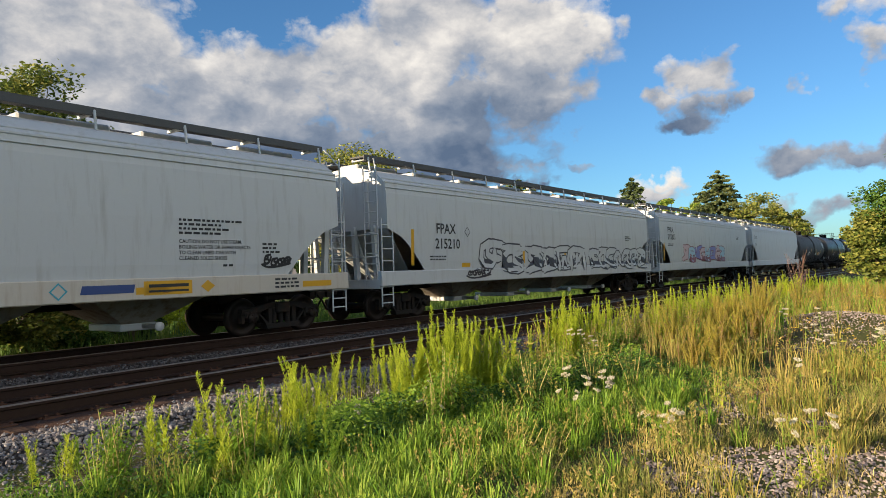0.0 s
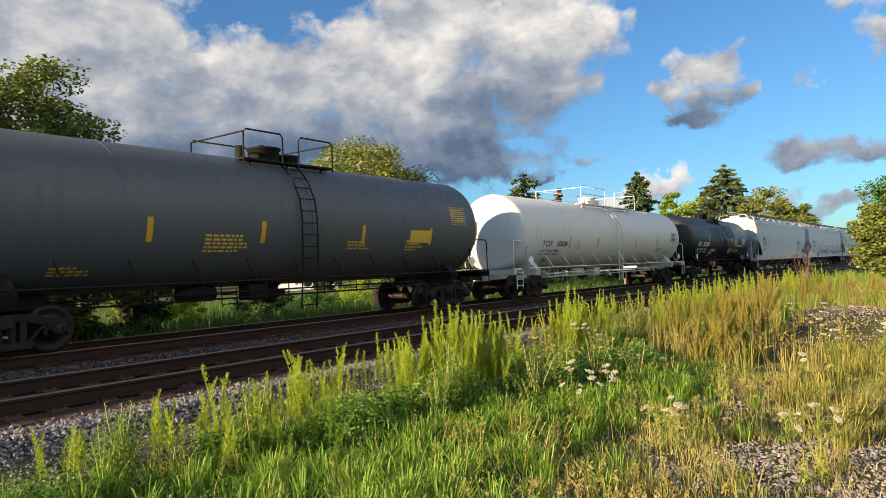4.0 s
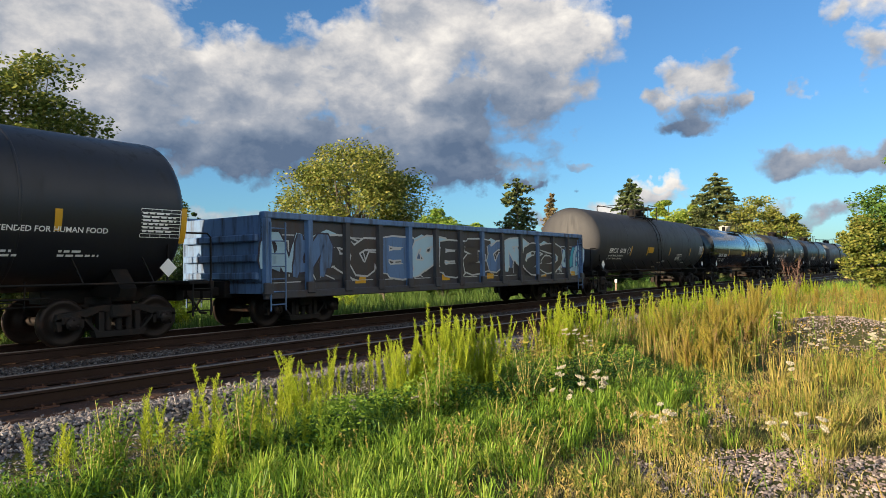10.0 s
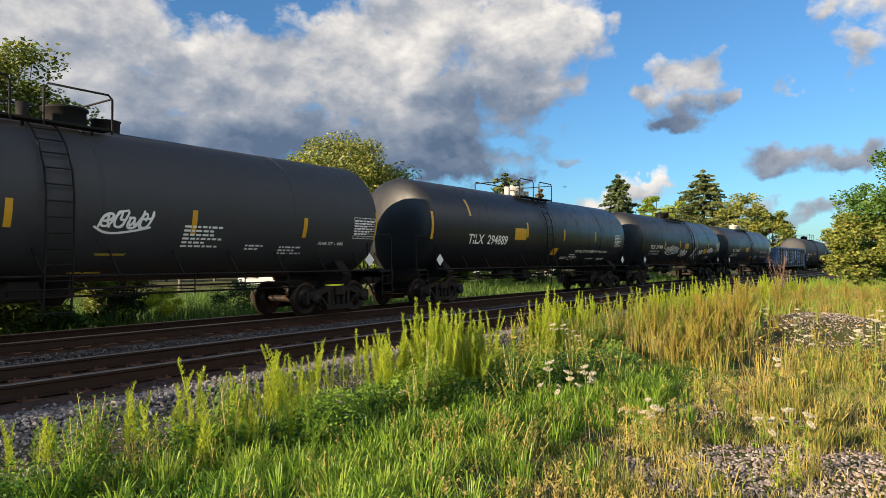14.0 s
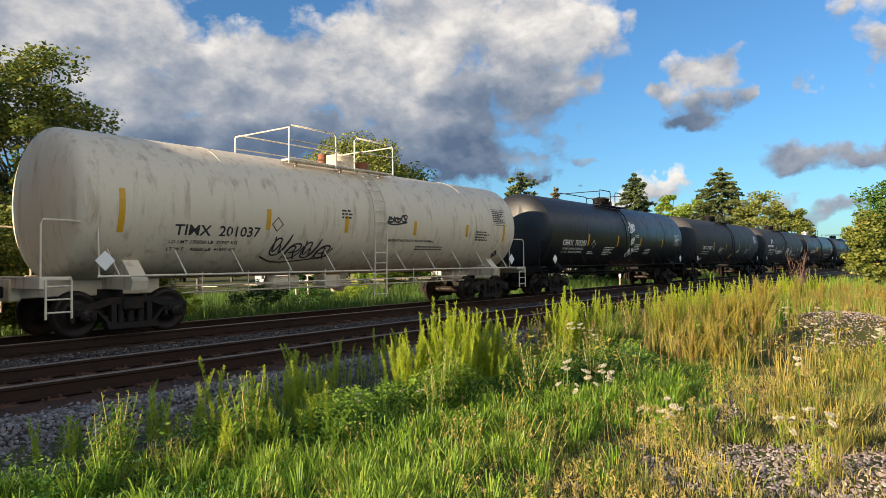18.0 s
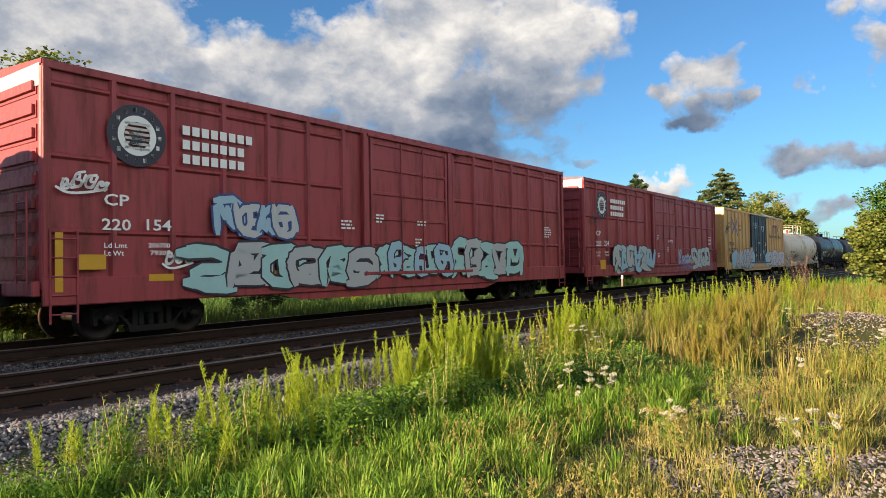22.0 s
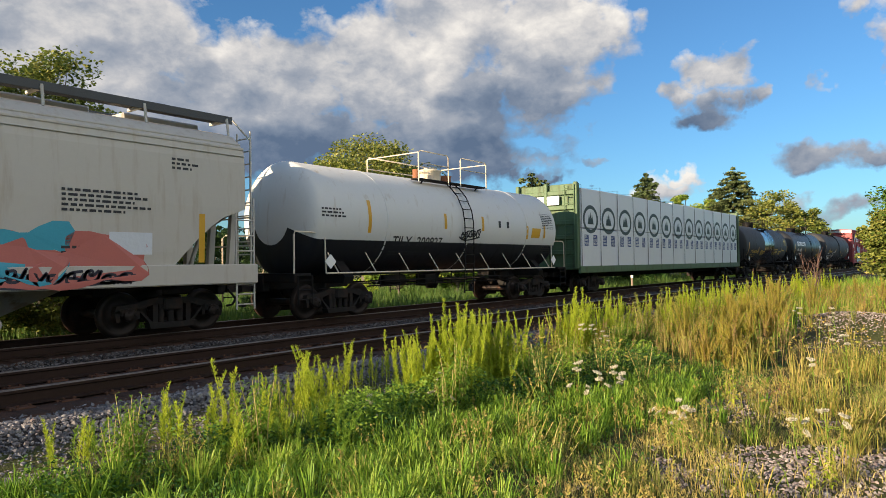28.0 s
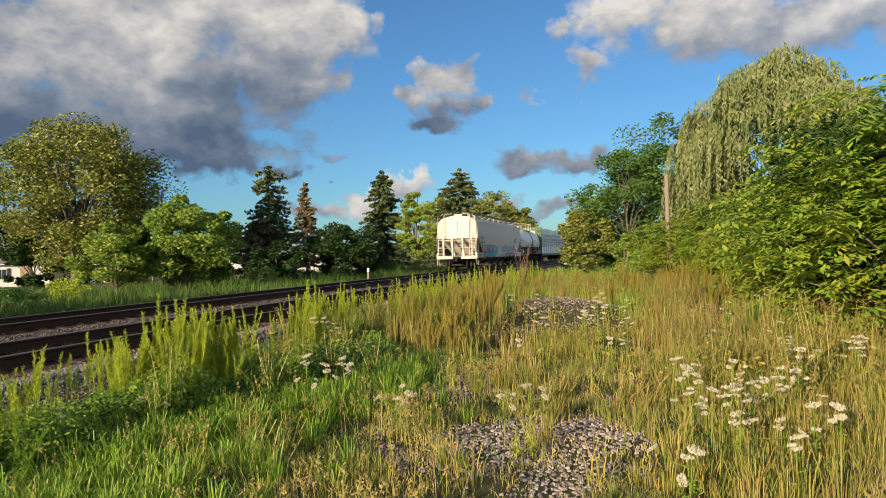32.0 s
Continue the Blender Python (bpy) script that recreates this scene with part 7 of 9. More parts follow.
couple(tank_car, -333.3, -350.25, paint="blackdull", refl="yellow", text=[], label="black tank car with yellow stencils and a silver scrawl", R=1.52, zc=2.50, dome_x=1.0, ladder_x=-0.27, plat_x=-0.48, platform=(1.7, 0.98), shapes=[("yellowtext", fitted("UTLX", 0.95, 0.24), -5.88, -0.56), ("yellowtext", fitted("643789", 1.06, 0.22), -4.76, -0.56), ("yellowtext", join(stroke([(0, 0), (0.30, 0.36)], 0.045), stroke([(0.30, 0), (0, 0.36)], 0.045)), 3.2, -0.90)],
       lines=[("THE TANK CAR PEOPLE", -5.9, 1.80, 1.0, 0.085), ("LD LMT  190300 LB  86 300 KG", -5.95, 1.62, 1.55, 0.08), ("LT WT     72700 LB  33 000 KG", -5.95, 1.48, 1.55, 0.08)],
       reflectors=[(-4.83, -0.62, 0.50), (-1.61, -0.60, 0.45), (1.69, -0.60, 0.42), (4.67, -0.56, 0.40), (7.0, -0.65, 0.70), (-7.3, -0.5, 0.85)], scrawl=[("creamtank", 2.0, 0.80, -4.45, -1.25, 4), ("g_silver", 1.2, 0.5, -4.1, -1.30, 4), ("g_silver", 0.8, 0.36, -2.4, -0.62, 3)], patch=[], ink="white", print=[(0.5, 5, -3.1, -0.35), (0.5, 3, -2.6, -0.8), (0.9, 3, 3.4, -0.95)], table=[(5.74, -0.55)])
couple(tank_car, -350.25, -365.35, paint="black", label="black tank car with a wide white name panel", R=1.43, zc=2.40, dome_x=-0.39, ladder_x=0.86, plat_x=-0.25, platform=(2.0, 0.98), lines=[("PROX  70525", -4.70, 2.00, 1.60, 0.23), ("LD LMT  194600 LB  88 250 KG", -4.75, 1.80, 1.4, 0.075), ("LT WT     68400 LB  31 050 KG", -4.75, 1.67, 1.4, 0.075), ("PEG", -3.05, 1.72, 0.26, 0.10), ("LEG", -3.15, 1.30, 0.28, 0.10)],
       shapes=[("white", join(*[shift(join(stroke(rounded([(0.0, 0.0), (0.06, 0.34), (0.36, 0.36), (0.42, 0.20), (0.30, 0.06), (0.12, 0.06)], 1), 0.06)), 0.59 * i, 0, 0.1) for i in range(6)]), -4.72, 0.06), ("yellow", rect(0, 0.62, 0, 0.32, 3), 4.55, -0.88), ("white", ring_mark(0.15, 0.03, 4), 4.2, -0.72)], patch=[],
       reflectors=[(-5.68, -0.62, 0.90), (-3.04, -0.46, 0.46), (-1.25, -0.46, 0.44), (1.92, -0.42, 0.40), (3.99, -0.42, 0.38), (6.2, -0.62, 0.64)], print=[(0.5, 3, -0.9, -0.55), (0.5, 1, 2.7, -0.6)], table=[(5.16, -0.35)])
couple(tank_car, -365.35, -380.5, paint="blackdull", band="blackgloss", band_at=(-1.2, 1.75), ink="yellowtext", label="dull black tank car with faded yellow stencils and one darker band", R=1.42, zc=2.39, patch=[], dome_x=-0.33, ladder_x=0.92, plat_x=0.3, lines=[("UTLX662206", -4.90, 1.78, 1.84, 0.21), ("LD LMT  192600 LB  87 360 KG", -4.95, 1.62, 1.5, 0.08), ("LT WT     70400 LB  31 930 KG", -4.95, 1.49, 1.5, 0.08)],
       reflectors=[(-5.63, -0.75, 0.95), (-2.90, -0.65, 0.48), (-1.04, -0.64, 0.46), (1.93, -0.62, 0.42), (4.18, -0.60, 0.40), (6.3, -0.60, 0.70)], shapes=[("yellowtext", join(*[rect(0, 0.8, -0.12 * i, -0.12 * i + 0.06) for i in range(4)]), 2.1, -0.35), ("yellowtext", rect(0, 0.7, 0, 0.10), 4.4, -0.42)])
couple(centerbeam_car, -380.5, -405.3, label="green centerbeam flatcar loaded with white-wrapped lumber")
couple(tank_car, -405.3, -419.65, paint="whitetank", belly="black", belly_at=22, head=None, trim="steel", rail_paint="creamtank", ink="ink", R=1.45, zc=2.48, midrail=True, platform=(1.75, 1.0), rail_h=0.68, dome="creamtank", valve="rust", text=[("TILX  200927", 0.36, -3.2, -0.42)], label="white tank car with a black belly and tall railed platform", scrawl=[("ink", 1.0, 0.4, -0.2, -0.48, 5)], patch=[(4.0, -0.3, 0.6)],
       print=[(2.4, 2, -3.2, -0.66), (0.8, 3, -5.8, 0.35), (0.9, 3, 5.0, -0.45)], shapes=[("ink", rect(0, 0.14, 0, 0.22), 1.9, -0.02), ("ink", rect(0, 0.14, 0, 0.22), 2.4, -0.02)], reflectors=[(-4.15, -0.35, 0.85), (-0.95, -0.15, 0.45), (1.0, -0.15, 0.45), (3.75, -0.35, 0.45), (4.95, -0.3, 0.45), (5.6, -0.5, 0.7)])
couple(hopper_car, -419.65, -440.0, paint="hopperwhite", bays=4, label="off-white covered hopper car with blue and coral spray lettering", text=[("PINX", 0.26, -8.0, 2.42), ("463198", 0.28, -8.05, 2.00), ("LD LMT  220700", 0.10, -7.9, 1.72), ("LT WT    65300", 0.10, -7.9, 1.56)], print=[(1.7, 5, 5.6, 2.62), (0.5, 3, -8.0, 2.0), (0.6, 3, 7.6, 3.35), (0.6, 2, 5.6, 1.65)],
       shapes=[("wrap", rect(0, 0.8, 0, 0.4), 6.4, 1.55), ("ink", ring_mark(0.13, 0.03, 4), -6.4, 2.6)],
       graffiti=[(["g_red"], "g_red", -7.5, 0.98, 4.7, 1.05, 4), (["g_blue"], "g_dark", -7.1, 0.92, 3.9, 1.05, 5), (["hopperwhite", "g_silver"], "g_blue", -2.87, 0.92, 2.36, 1.02, 5), (["g_red"], "g_red", -0.2, 0.98, 7.1, 0.92, 5), (["g_blue"], "g_blue", 0.3, 1.08, 5.4, 0.90, 5)],
       scrawl=[("g_dark", 2.6, 0.34, 1.6, 0.98, 8), ("g_dark", 2.4, 0.34, 4.4, 0.98, 8), ("g_red", 0.8, 0.3, -9.0, 1.02, 3)], refl=[(8.17, 1.40, 0.13, 0.95), (2.78, 1.35, 0.13, 0.55), (-0.45, 1.3, 0.13, 0.7), (-8.9, 1.45, 0.13, 0.9)])

CARS = []
for kind, centre, spec in TRAIN:
    CARS.append((kind(spec), centre))


# ---- trees ----
def gz(x, y):
    return float(ground_z(x, y))


def crown_points(rng, n_clumps, n_leaves, r, z0, z1, shape):
    """Leaf centres in clumps; returns the clump centres as well."""
    c = rng.normal(0, 1, (n_clumps, 3))
    c /= np.linalg.norm(c, axis=1)[:, None]
    c *= (0.86 * rng.uniform(0.2, 1.0, n_clumps) ** 0.42)[:, None]
    u = (c[:, 2] + 1) / 2
    if shape == "cone":
        wide = (1 - u) ** 0.9 * 1.25 + 0.05
    elif shape == "column":
        wide = np.sin(np.pi * np.clip(u * 0.92 + 0.08, 0, 1)) ** 0.6
    else:
        wide = np.ones(n_clumps)
    cen = np.stack([c[:, 0] * r * wide, c[:, 1] * r * wide, z0 + (z1 - z0) * u], 1)
    cen[:, :2] *= (1 + 0.18 * np.sin(3 * np.arctan2(c[:, 1], c[:, 0]) + 5 * u))[:, None]
    which = rng.integers(0, n_clumps, n_leaves)
    spread = r * (0.20 if shape == "round" else 0.16) * rng.uniform(0.55, 1.25, n_clumps)
    ball = rng.normal(0, 1, (n_leaves, 3))
    ball *= (rng.uniform(0, 1, n_leaves) ** 0.4 / np.linalg.norm(ball, axis=1))[:, None]
    jit = ball * (spread[which] * 1.45)[:, None] * np.array([1, 1, 0.66])
    return cen, cen[which] + jit


def grow_wood(rng, mb, h, cen, z0, trunk_r, limbs):
    """A tapered trunk, forked limbs up to the clumps."""
    n = 7
    lean = rng.normal(0, 0.03, 2) * h
    spine = [(lean[0] * (i / n) ** 2 + rng.normal(0, 0.04), lean[1] * (i / n) ** 2 + rng.normal(0, 0.04), h * 0.86 * i / n - (0.12 if i == 0 else 0)) for i in range(n + 1)]
    mb.tube(spine, [trunk_r * (1.35 if i == 0 else 1.0) * (1 - 0.86 * i / n) for i in range(n + 1)], 8)
    for k in rng.permutation(len(cen))[:limbs]:
        end = Vector(cen[k])
        s = min(0.85, max(0.12, (end.z * 0.55) / h))
        i = int(s * n)
        start = Vector(spine[i])
        mid = start.lerp(end, 0.5) + Vector((0, 0, 0.05 * h)) + Vector(rng.normal(0, 0.03, 3)) * h
        r0 = trunk_r * (1 - 0.86 * i / n) * 0.5
        mb.tube([start, start.lerp(mid, 0.55), mid, end], [r0, r0 * 0.75, r0 * 0.5, r0 * 0.15], 5)
    return mb


def tree(name, label, x, y, h, r, base, leaves, mat, size, seed, shape="round", clumps=70, limbs=24, trunk=None, category="tree"):
    rng = np.random.default_rng(seed)
    t = thing(name, label, category)
    t.location = (x, y, gz(x, y))
    cen, pts = crown_points(rng, clumps, leaves, r, base, h, shape)
    part("trunk", grow_wood(rng, MB(), h, cen, base, trunk or h * 0.018, limbs), "bark", t, "", False)
    v, f = leaf_cloud(rng, pts, size)
    part("crown", fast_mesh("crown", v, f, mat), mat, t)
    return t


def conifer(name, label, x, y, h, r, mat, seed, levels=22, per=9, bare=0.10, thin=1.0, power=0.72):
    rng = np.random.default_rng(seed)
    t = thing(name, label, "tree")
    t.location = (x, y, gz(x, y))
    mb = MB().tube([(0, 0, -0.1), (0.03, 0, h * 0.5), (0, 0, h)], [h * 0.018, h * 0.011, 0.015], 7)
    pts, dirs = [], []
    for i in range(levels):
        u = i / (levels - 1)
        z = h * (bare + (0.99 - bare) * u)
        reach = r * (1 - u) ** power * rng.uniform(0.72, 1.18) + 0.16
        for k in range(per):
            a = rng.uniform(0, 2 * math.pi)
            rr = reach * rng.uniform(0.65, 1.12)
            drop = rr * rng.uniform(0.12, 0.35)
            n = max(7, int(rr * 42 * thin))
            s = rng.uniform(0.10, 1.0, n)
            pts.append(np.stack([np.cos(a) * rr * s, np.sin(a) * rr * s, z - drop * s + 0.25 * drop * s ** 2], 1) + rng.normal(0, 0.07, (n, 3)))
            if k % 2 == 0:
                mb.tube([(0, 0, z), (math.cos(a) * rr * 0.9, math.sin(a) * rr * 0.9, z - drop * 0.8)], [0.03, 0.008], 4)
    part("trunk", mb, "bark", t, "", False)
    v, f = leaf_cloud(rng, np.concatenate(pts), 0.44, 0.50, 0.40, 0.30)
    part("crown", fast_mesh("crown", v, f, mat), mat, t)
    return t


def willow_tree(x, y, h, r):
    rng = np.random.default_rng(71)
    t = thing("willow_tree", "large weeping willow with pale hanging foliage", "tree")
    t.location = (x, y, gz(x, y))
    groups, each = 46, 74
    strands = groups * each
    ga, gq = rng.uniform(0, 2 * math.pi, groups), rng.uniform(0, 1, groups) ** 0.5
    gc = np.stack([np.cos(ga) * r * gq * 0.82, np.sin(ga) * r * gq * 0.82, h * (0.96 - 0.46 * gq ** 1.8) + rng.normal(0, 0.45, groups)], 1)
    la, lq = rng.uniform(0, 2 * math.pi, strands), rng.uniform(0, 1, strands) ** 0.6
    wide = np.repeat(rng.uniform(0.9, 1.7, groups), each)
    tops = np.repeat(gc, each, 0) + np.stack([np.cos(la) * lq * wide, np.sin(la) * lq * wide, 0.35 - 0.75 * lq ** 2 + rng.normal(0, 0.12, strands)], 1)
    q = np.clip(np.hypot(tops[:, 0], tops[:, 1]) / r, 0, 1)
    pts = []
    for p, qq in zip(tops, q):
        ln = rng.uniform(0.9, 3.4) * (0.55 + 0.65 * qq)
        n = int(ln * 11)
        s = np.linspace(0, 1, n)
        out = np.array([p[0], p[1]]) / (np.hypot(p[0], p[1]) + 1e-6)
        arc = 0.5 * np.sqrt(s) * rng.uniform(0.3, 1.0)
        pts.append(np.stack([p[0] + out[0] * arc, p[1] + out[1] * arc, np.maximum(p[2] + 0.25 * np.sin(s * 2.4) - ln * s, 0.4)], 1) + rng.normal(0, 0.035, (n, 3)))
    pts = np.concatenate(pts)
    v, f = leaf_cloud(rng, pts, 0.27, 0.30, 1.6, 0.6)
    cen = tops[rng.permutation(strands)[:60]]
    part("trunk", grow_wood(rng, MB(), h * 0.8, cen, 2.0, 0.42, 40), "bark", t, "", False)
    part("crown", fast_mesh("crown", v, f, "willow"), "willow", t)
    # dark leaves in the core paint the shade within the crown
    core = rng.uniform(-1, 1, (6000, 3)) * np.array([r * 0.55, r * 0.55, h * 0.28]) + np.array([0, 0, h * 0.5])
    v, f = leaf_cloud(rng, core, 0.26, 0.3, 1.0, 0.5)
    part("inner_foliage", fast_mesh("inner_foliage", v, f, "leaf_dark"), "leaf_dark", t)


def sumac_shrub(seed, r, h, fronds):
    """Compound leaves: a midrib with pairs of narrow leaflets, arching out of a domed shrub."""
    rng = np.random.default_rng(seed)
    t = thing("sumac_shrub", "bright green and yellowing sumac shrub with feathered leaves", "shrub", "sumac thicket")
    n = fronds
    d = rng.normal(0, 1, (n, 3))
    d /= np.linalg.norm(d, axis=1)[:, None]
    d[:, 2] = np.clip(np.abs(d[:, 2]) * 1.1 - rng.uniform(0.0, 0.95, n), -0.78, 1)
    root = np.stack([d[:, 0] * r, d[:, 1] * r, h * (0.48 + 0.48 * d[:, 2])], 1) * np.array([1, 1, 0]) * rng.uniform(0.50, 1.06, (n, 1)) + np.stack([np.zeros(n), np.zeros(n), h * (0.48 + 0.50 * d[:, 2])], 1)
    root[:, 2] = np.maximum(root[:, 2], 0.2)
    a = np.arctan2(d[:, 1], d[:, 0]) + rng.normal(0, 1.1, n)
    out = np.stack([np.cos(a), np.sin(a)], 1)
    length, rise = rng.uniform(0.30, 0.58, n), rng.uniform(0.0, 0.75, n)
    side = np.stack([-out[:, 1], out[:, 0]], 1)
    vs = []
    for k in range(9):
        s = 0.16 + 0.84 * k / 8
        p = np.concatenate([root[:, :2] + out * (length * s)[:, None], (root[:, 2] + rise * s * length - 0.62 * length * s * s)[:, None]], 1)
        ll = 0.175 * (1 - 0.55 * abs(s - 0.5)) * (length / 0.55)
        for q in (-1, 1):
            tip = np.concatenate([side * q * 0.92 + out * 0.38, np.full((n, 1), -0.34)], 1)
            tip += rng.normal(0, 0.22, (n, 3))
            w = np.concatenate([out, np.full((n, 1), -0.25)], 1) * 0.034 * (length / 0.55)[:, None]
            e = p + tip * ll[:, None]
            m = p + tip * (ll * 0.45)[:, None]
            vs.append(np.stack([p, m + w, e, m - w], 1))
    v = np.stack(vs, 1).reshape(-1, 3)
    part("foliage", fast_mesh("foliage", v, np.arange(len(v)).reshape(-1, 4), "sumac"), "sumac", t)
    mb = MB()
    for k in range(0, n, max(1, n // 60)):
        p = Vector(root[k])
        mb.tube([(p.x * 0.12, p.y * 0.12, -0.1), (p.x * 0.5, p.y * 0.5, p.z * 0.6), p], [0.035, 0.022, 0.010], 5)
    part("stem", mb, "bark", t, "", False)
    # the shrub's inner shade is put into darker leaves
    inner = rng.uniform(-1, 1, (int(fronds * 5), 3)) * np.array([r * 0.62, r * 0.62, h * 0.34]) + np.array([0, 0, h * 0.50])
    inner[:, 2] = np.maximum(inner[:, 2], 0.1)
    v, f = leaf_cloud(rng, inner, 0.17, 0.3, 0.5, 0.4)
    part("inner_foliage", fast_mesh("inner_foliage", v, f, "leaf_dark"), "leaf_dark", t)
    return t


# beyond the tracks
tree("broadleaf_tree", "large spreading tree with olive-green leaves", 36.0, 34.4, 11.9, 5.7, 1.2, 46000, "leaf_tree", 0.23, 11, clumps=110, limbs=46, trunk=0.30)
tree("broadleaf_tree", "young tree with bright yellow-green leaves", 31.9, 23.2, 5.9, 2.7, 0.3, 23250, "leaf_fresh", 0.19, 12, clumps=60)
tree("broadleaf_tree", "low yellowing tree beside the track", 29.0, 25.2, 4.2, 2.0, 0.2, 12400, "leaf_fresh", 0.19, 13, clumps=40)
tree("broadleaf_tree", "young tree with bright yellow-green leaves", 34.8, 23.6, 4.6, 2.2, 0.2, 13950, "leaf_fresh", 0.19, 14, clumps=40)
conifer("pine_tree", "tall thin pine with half-bare branches", 50.4, 28.7, 9.5, 2.7, "needle", 15, 16, 6, 0.40, 0.42, 0.42)
conifer("pine_tree", "thick lower pine with brownish needles", 50.0, 29.3, 5.4, 2.6, "needle_brown", 16, 15, 10, 0.05, 0.8, 0.5)
conifer("pine_tree", "narrow pine with browning needles", 59.0, 29.7, 9.0, 1.9, "needle_brown", 17, 18, 7, 0.15, 0.8)
tree("broadleaf_tree", "dark green bushy tree behind the track", 51.2, 22.6, 5.2, 2.9, 0.0, 13950, "leaf_dark", 0.24, 18, clumps=50)
tree("broadleaf_tree", "dark green bushy tree behind the track", 45.5, 25.5, 3.2, 2.2, 0.0, 9300, "leaf_dark", 0.24, 19, clumps=36)
tree("broadleaf_tree", "dark green bushy tree behind the track", 56.5, 22.8, 3.4, 2.2, 0.0, 9300, "leaf_dark", 0.24, 20, clumps=36)
conifer("spruce_tree", "dark pointed spruce tree", 70.3, 26.2, 11.2, 3.3, "needle", 21, 24, 11, 0.06, 0.8, 0.52)
tree("poplar_tree", "slim upright tree with fresh green leaves", 62.9, 20.1, 8.9, 2.1, 0.4, 17050, "leaf_fresh", 0.22, 22, "column", 60)
conifer("spruce_tree", "broad tall spruce tree", 92.1, 22.8, 13.9, 5.4, "needle", 23, 24, 13, 0.05, 0.8, 0.46)
tree("broadleaf_tree", "distant rounded tree with dull green leaves", 93.0, 18.6, 11.2, 4.0, 1.0, 13950, "leaf_tree", 0.36, 24)
tree("broadleaf_tree", "distant rounded tree with dull green leaves", 94.0, 15.0, 8.6, 2.8, 1.0, 9300, "leaf_tree", 0.36, 25)
tree("broadleaf_tree", "distant tree with yellowish leaves", 94.1, 26.8, 10.8, 3.6, 1.0, 12400, "leaf_fresh", 0.36, 26)
for k, (x, y, h, r) in enumerate(((61, 94, 10.4, 5.4), (66, 89, 9.8, 5.2), (73, 87, 10.2, 5.6), (79, 86, 10.8, 5.6), (55, 97, 9.6, 5.2), (86, 81, 10.6, 5.4), (94, 76, 10.4, 5.4), (49, 103, 10.6, 6.0))):
    tree("broadleaf_tree", "dark tree of the row behind the houses", x, y, h, r, 0.3, 10075, "leaf_dark", 0.36, 30 + k, clumps=50)
tree("cypress_tree", "narrow columnar dark evergreen", 34.5, 51.4, 8.0, 1.2, 0.5, 9300, "leaf_dark", 0.26, 40, "column", 50, 10)
tree("broadleaf_tree", "tall dense tree with olive leaves near the line", 8.4, 20.9, 8.6, 2.7, 0.6, 34100, "leaf_tree", 0.15, 41, clumps=100, limbs=40)
tree("broadleaf_tree", "tall dense tree with olive leaves near the line", 5.8, 22.2, 9.2, 3.0, 0.6, 24800, "leaf_tree", 0.15, 42, clumps=80, limbs=30)
tree("broadleaf_tree", "green tree of middle height", 11.4, 21.4, 6.0, 2.0, 0.2, 21700, "leaf_tree", 0.15, 43, clumps=60)
tree("broadleaf_tree", "small light green tree close to the track", 10.4, 18.8, 5.1, 1.05, 0.2, 13950, "leaf_fresh", 0.14, 44, "column", 50, 16)
tree("broadleaf_tree", "green tree of middle height", 7.6, 18.6, 3.9, 1.7, 0.0, 18600, "leaf_tree", 0.13, 45, clumps=60)
tree("broadleaf_tree", "green tree of middle height", 5.0, 18.2, 3.7, 1.6, 0.0, 13950, "leaf_tree", 0.13, 46, clumps=50)
for k, (x, y, h, r, mt) in enumerate(((12.9, 20.4, 1.5, 0.75, "weed"), (8.6, 18.4, 1.2, 0.9, "weed_dark"), (5.5, 18.0, 1.3, 1.0, "weed_dark"), (10.6, 18.8, 1.2, 0.8, "leaf_dark"), (3.0, 18.0, 1.2, 0.9, "leaf_dark"), (16.5, 21.0, 1.3, 1.2, "leaf_dark"),
                                      (20.5, 22.5, 1.1, 1.2, "weed_dark"), (24.5, 24.0, 1.2, 1.0, "weed"), (38.5, 22.3, 1.5, 1.1, "leaf_fresh"), (41.0, 21.0, 1.3, 1.0, "leaf_dark"), (47.5, 21.0, 1.4, 1.2, "leaf_dark"), (53.5, 19.4, 1.5, 1.2, "weed_dark"), (59.0, 18.6, 1.5, 1.2, "leaf_fresh"))):
    tree("bush", "leafy bush at the edge of the ballast", x, y, h, r, -0.1, 3200, mt, 0.10, 50 + k, clumps=26, limbs=6, category="bush")

# added dark trees stand in for the large tree's shaded lower skirt
for k, (x, y, h, r) in enumerate(((39.8, 37.2, 5.6, 2.6), (42.4, 35.0, 5.0, 2.4), (36.6, 38.6, 4.6, 2.0))):
    tree("broadleaf_tree", "added low tree, dark as the shaded skirt of a larger one", x, y, h, r, 0.0, 9000, "leaf_dark", 0.24, 120 + k, clumps=40)

# on the near side
for k, (x, y, h, r, lv) in enumerate(((48.1, 0.2, 9.2, 3.7, 18000), (50.5, -3.2, 12.2, 4.8, 24000), (45.6, 2.9, 4.8, 2.1, 9000), (56.0, 1.6, 6.2, 3.0, 8000), (44.0, -5.4, 7.4, 3.4, 9000))):
    tree("broadleaf_tree", "dense dark green tree at the edge of the field", x, y, h, r, 0.0, lv, "leaf_tree" if k in (2,) else "leaf_dark2", 0.22, 70 + k, clumps=80)
willow_tree(37.4, -7.5, 11.4, 6.3)
protos = [sumac_shrub(80 + k, 2.0, 3.6, 1250) for k in range(3)]
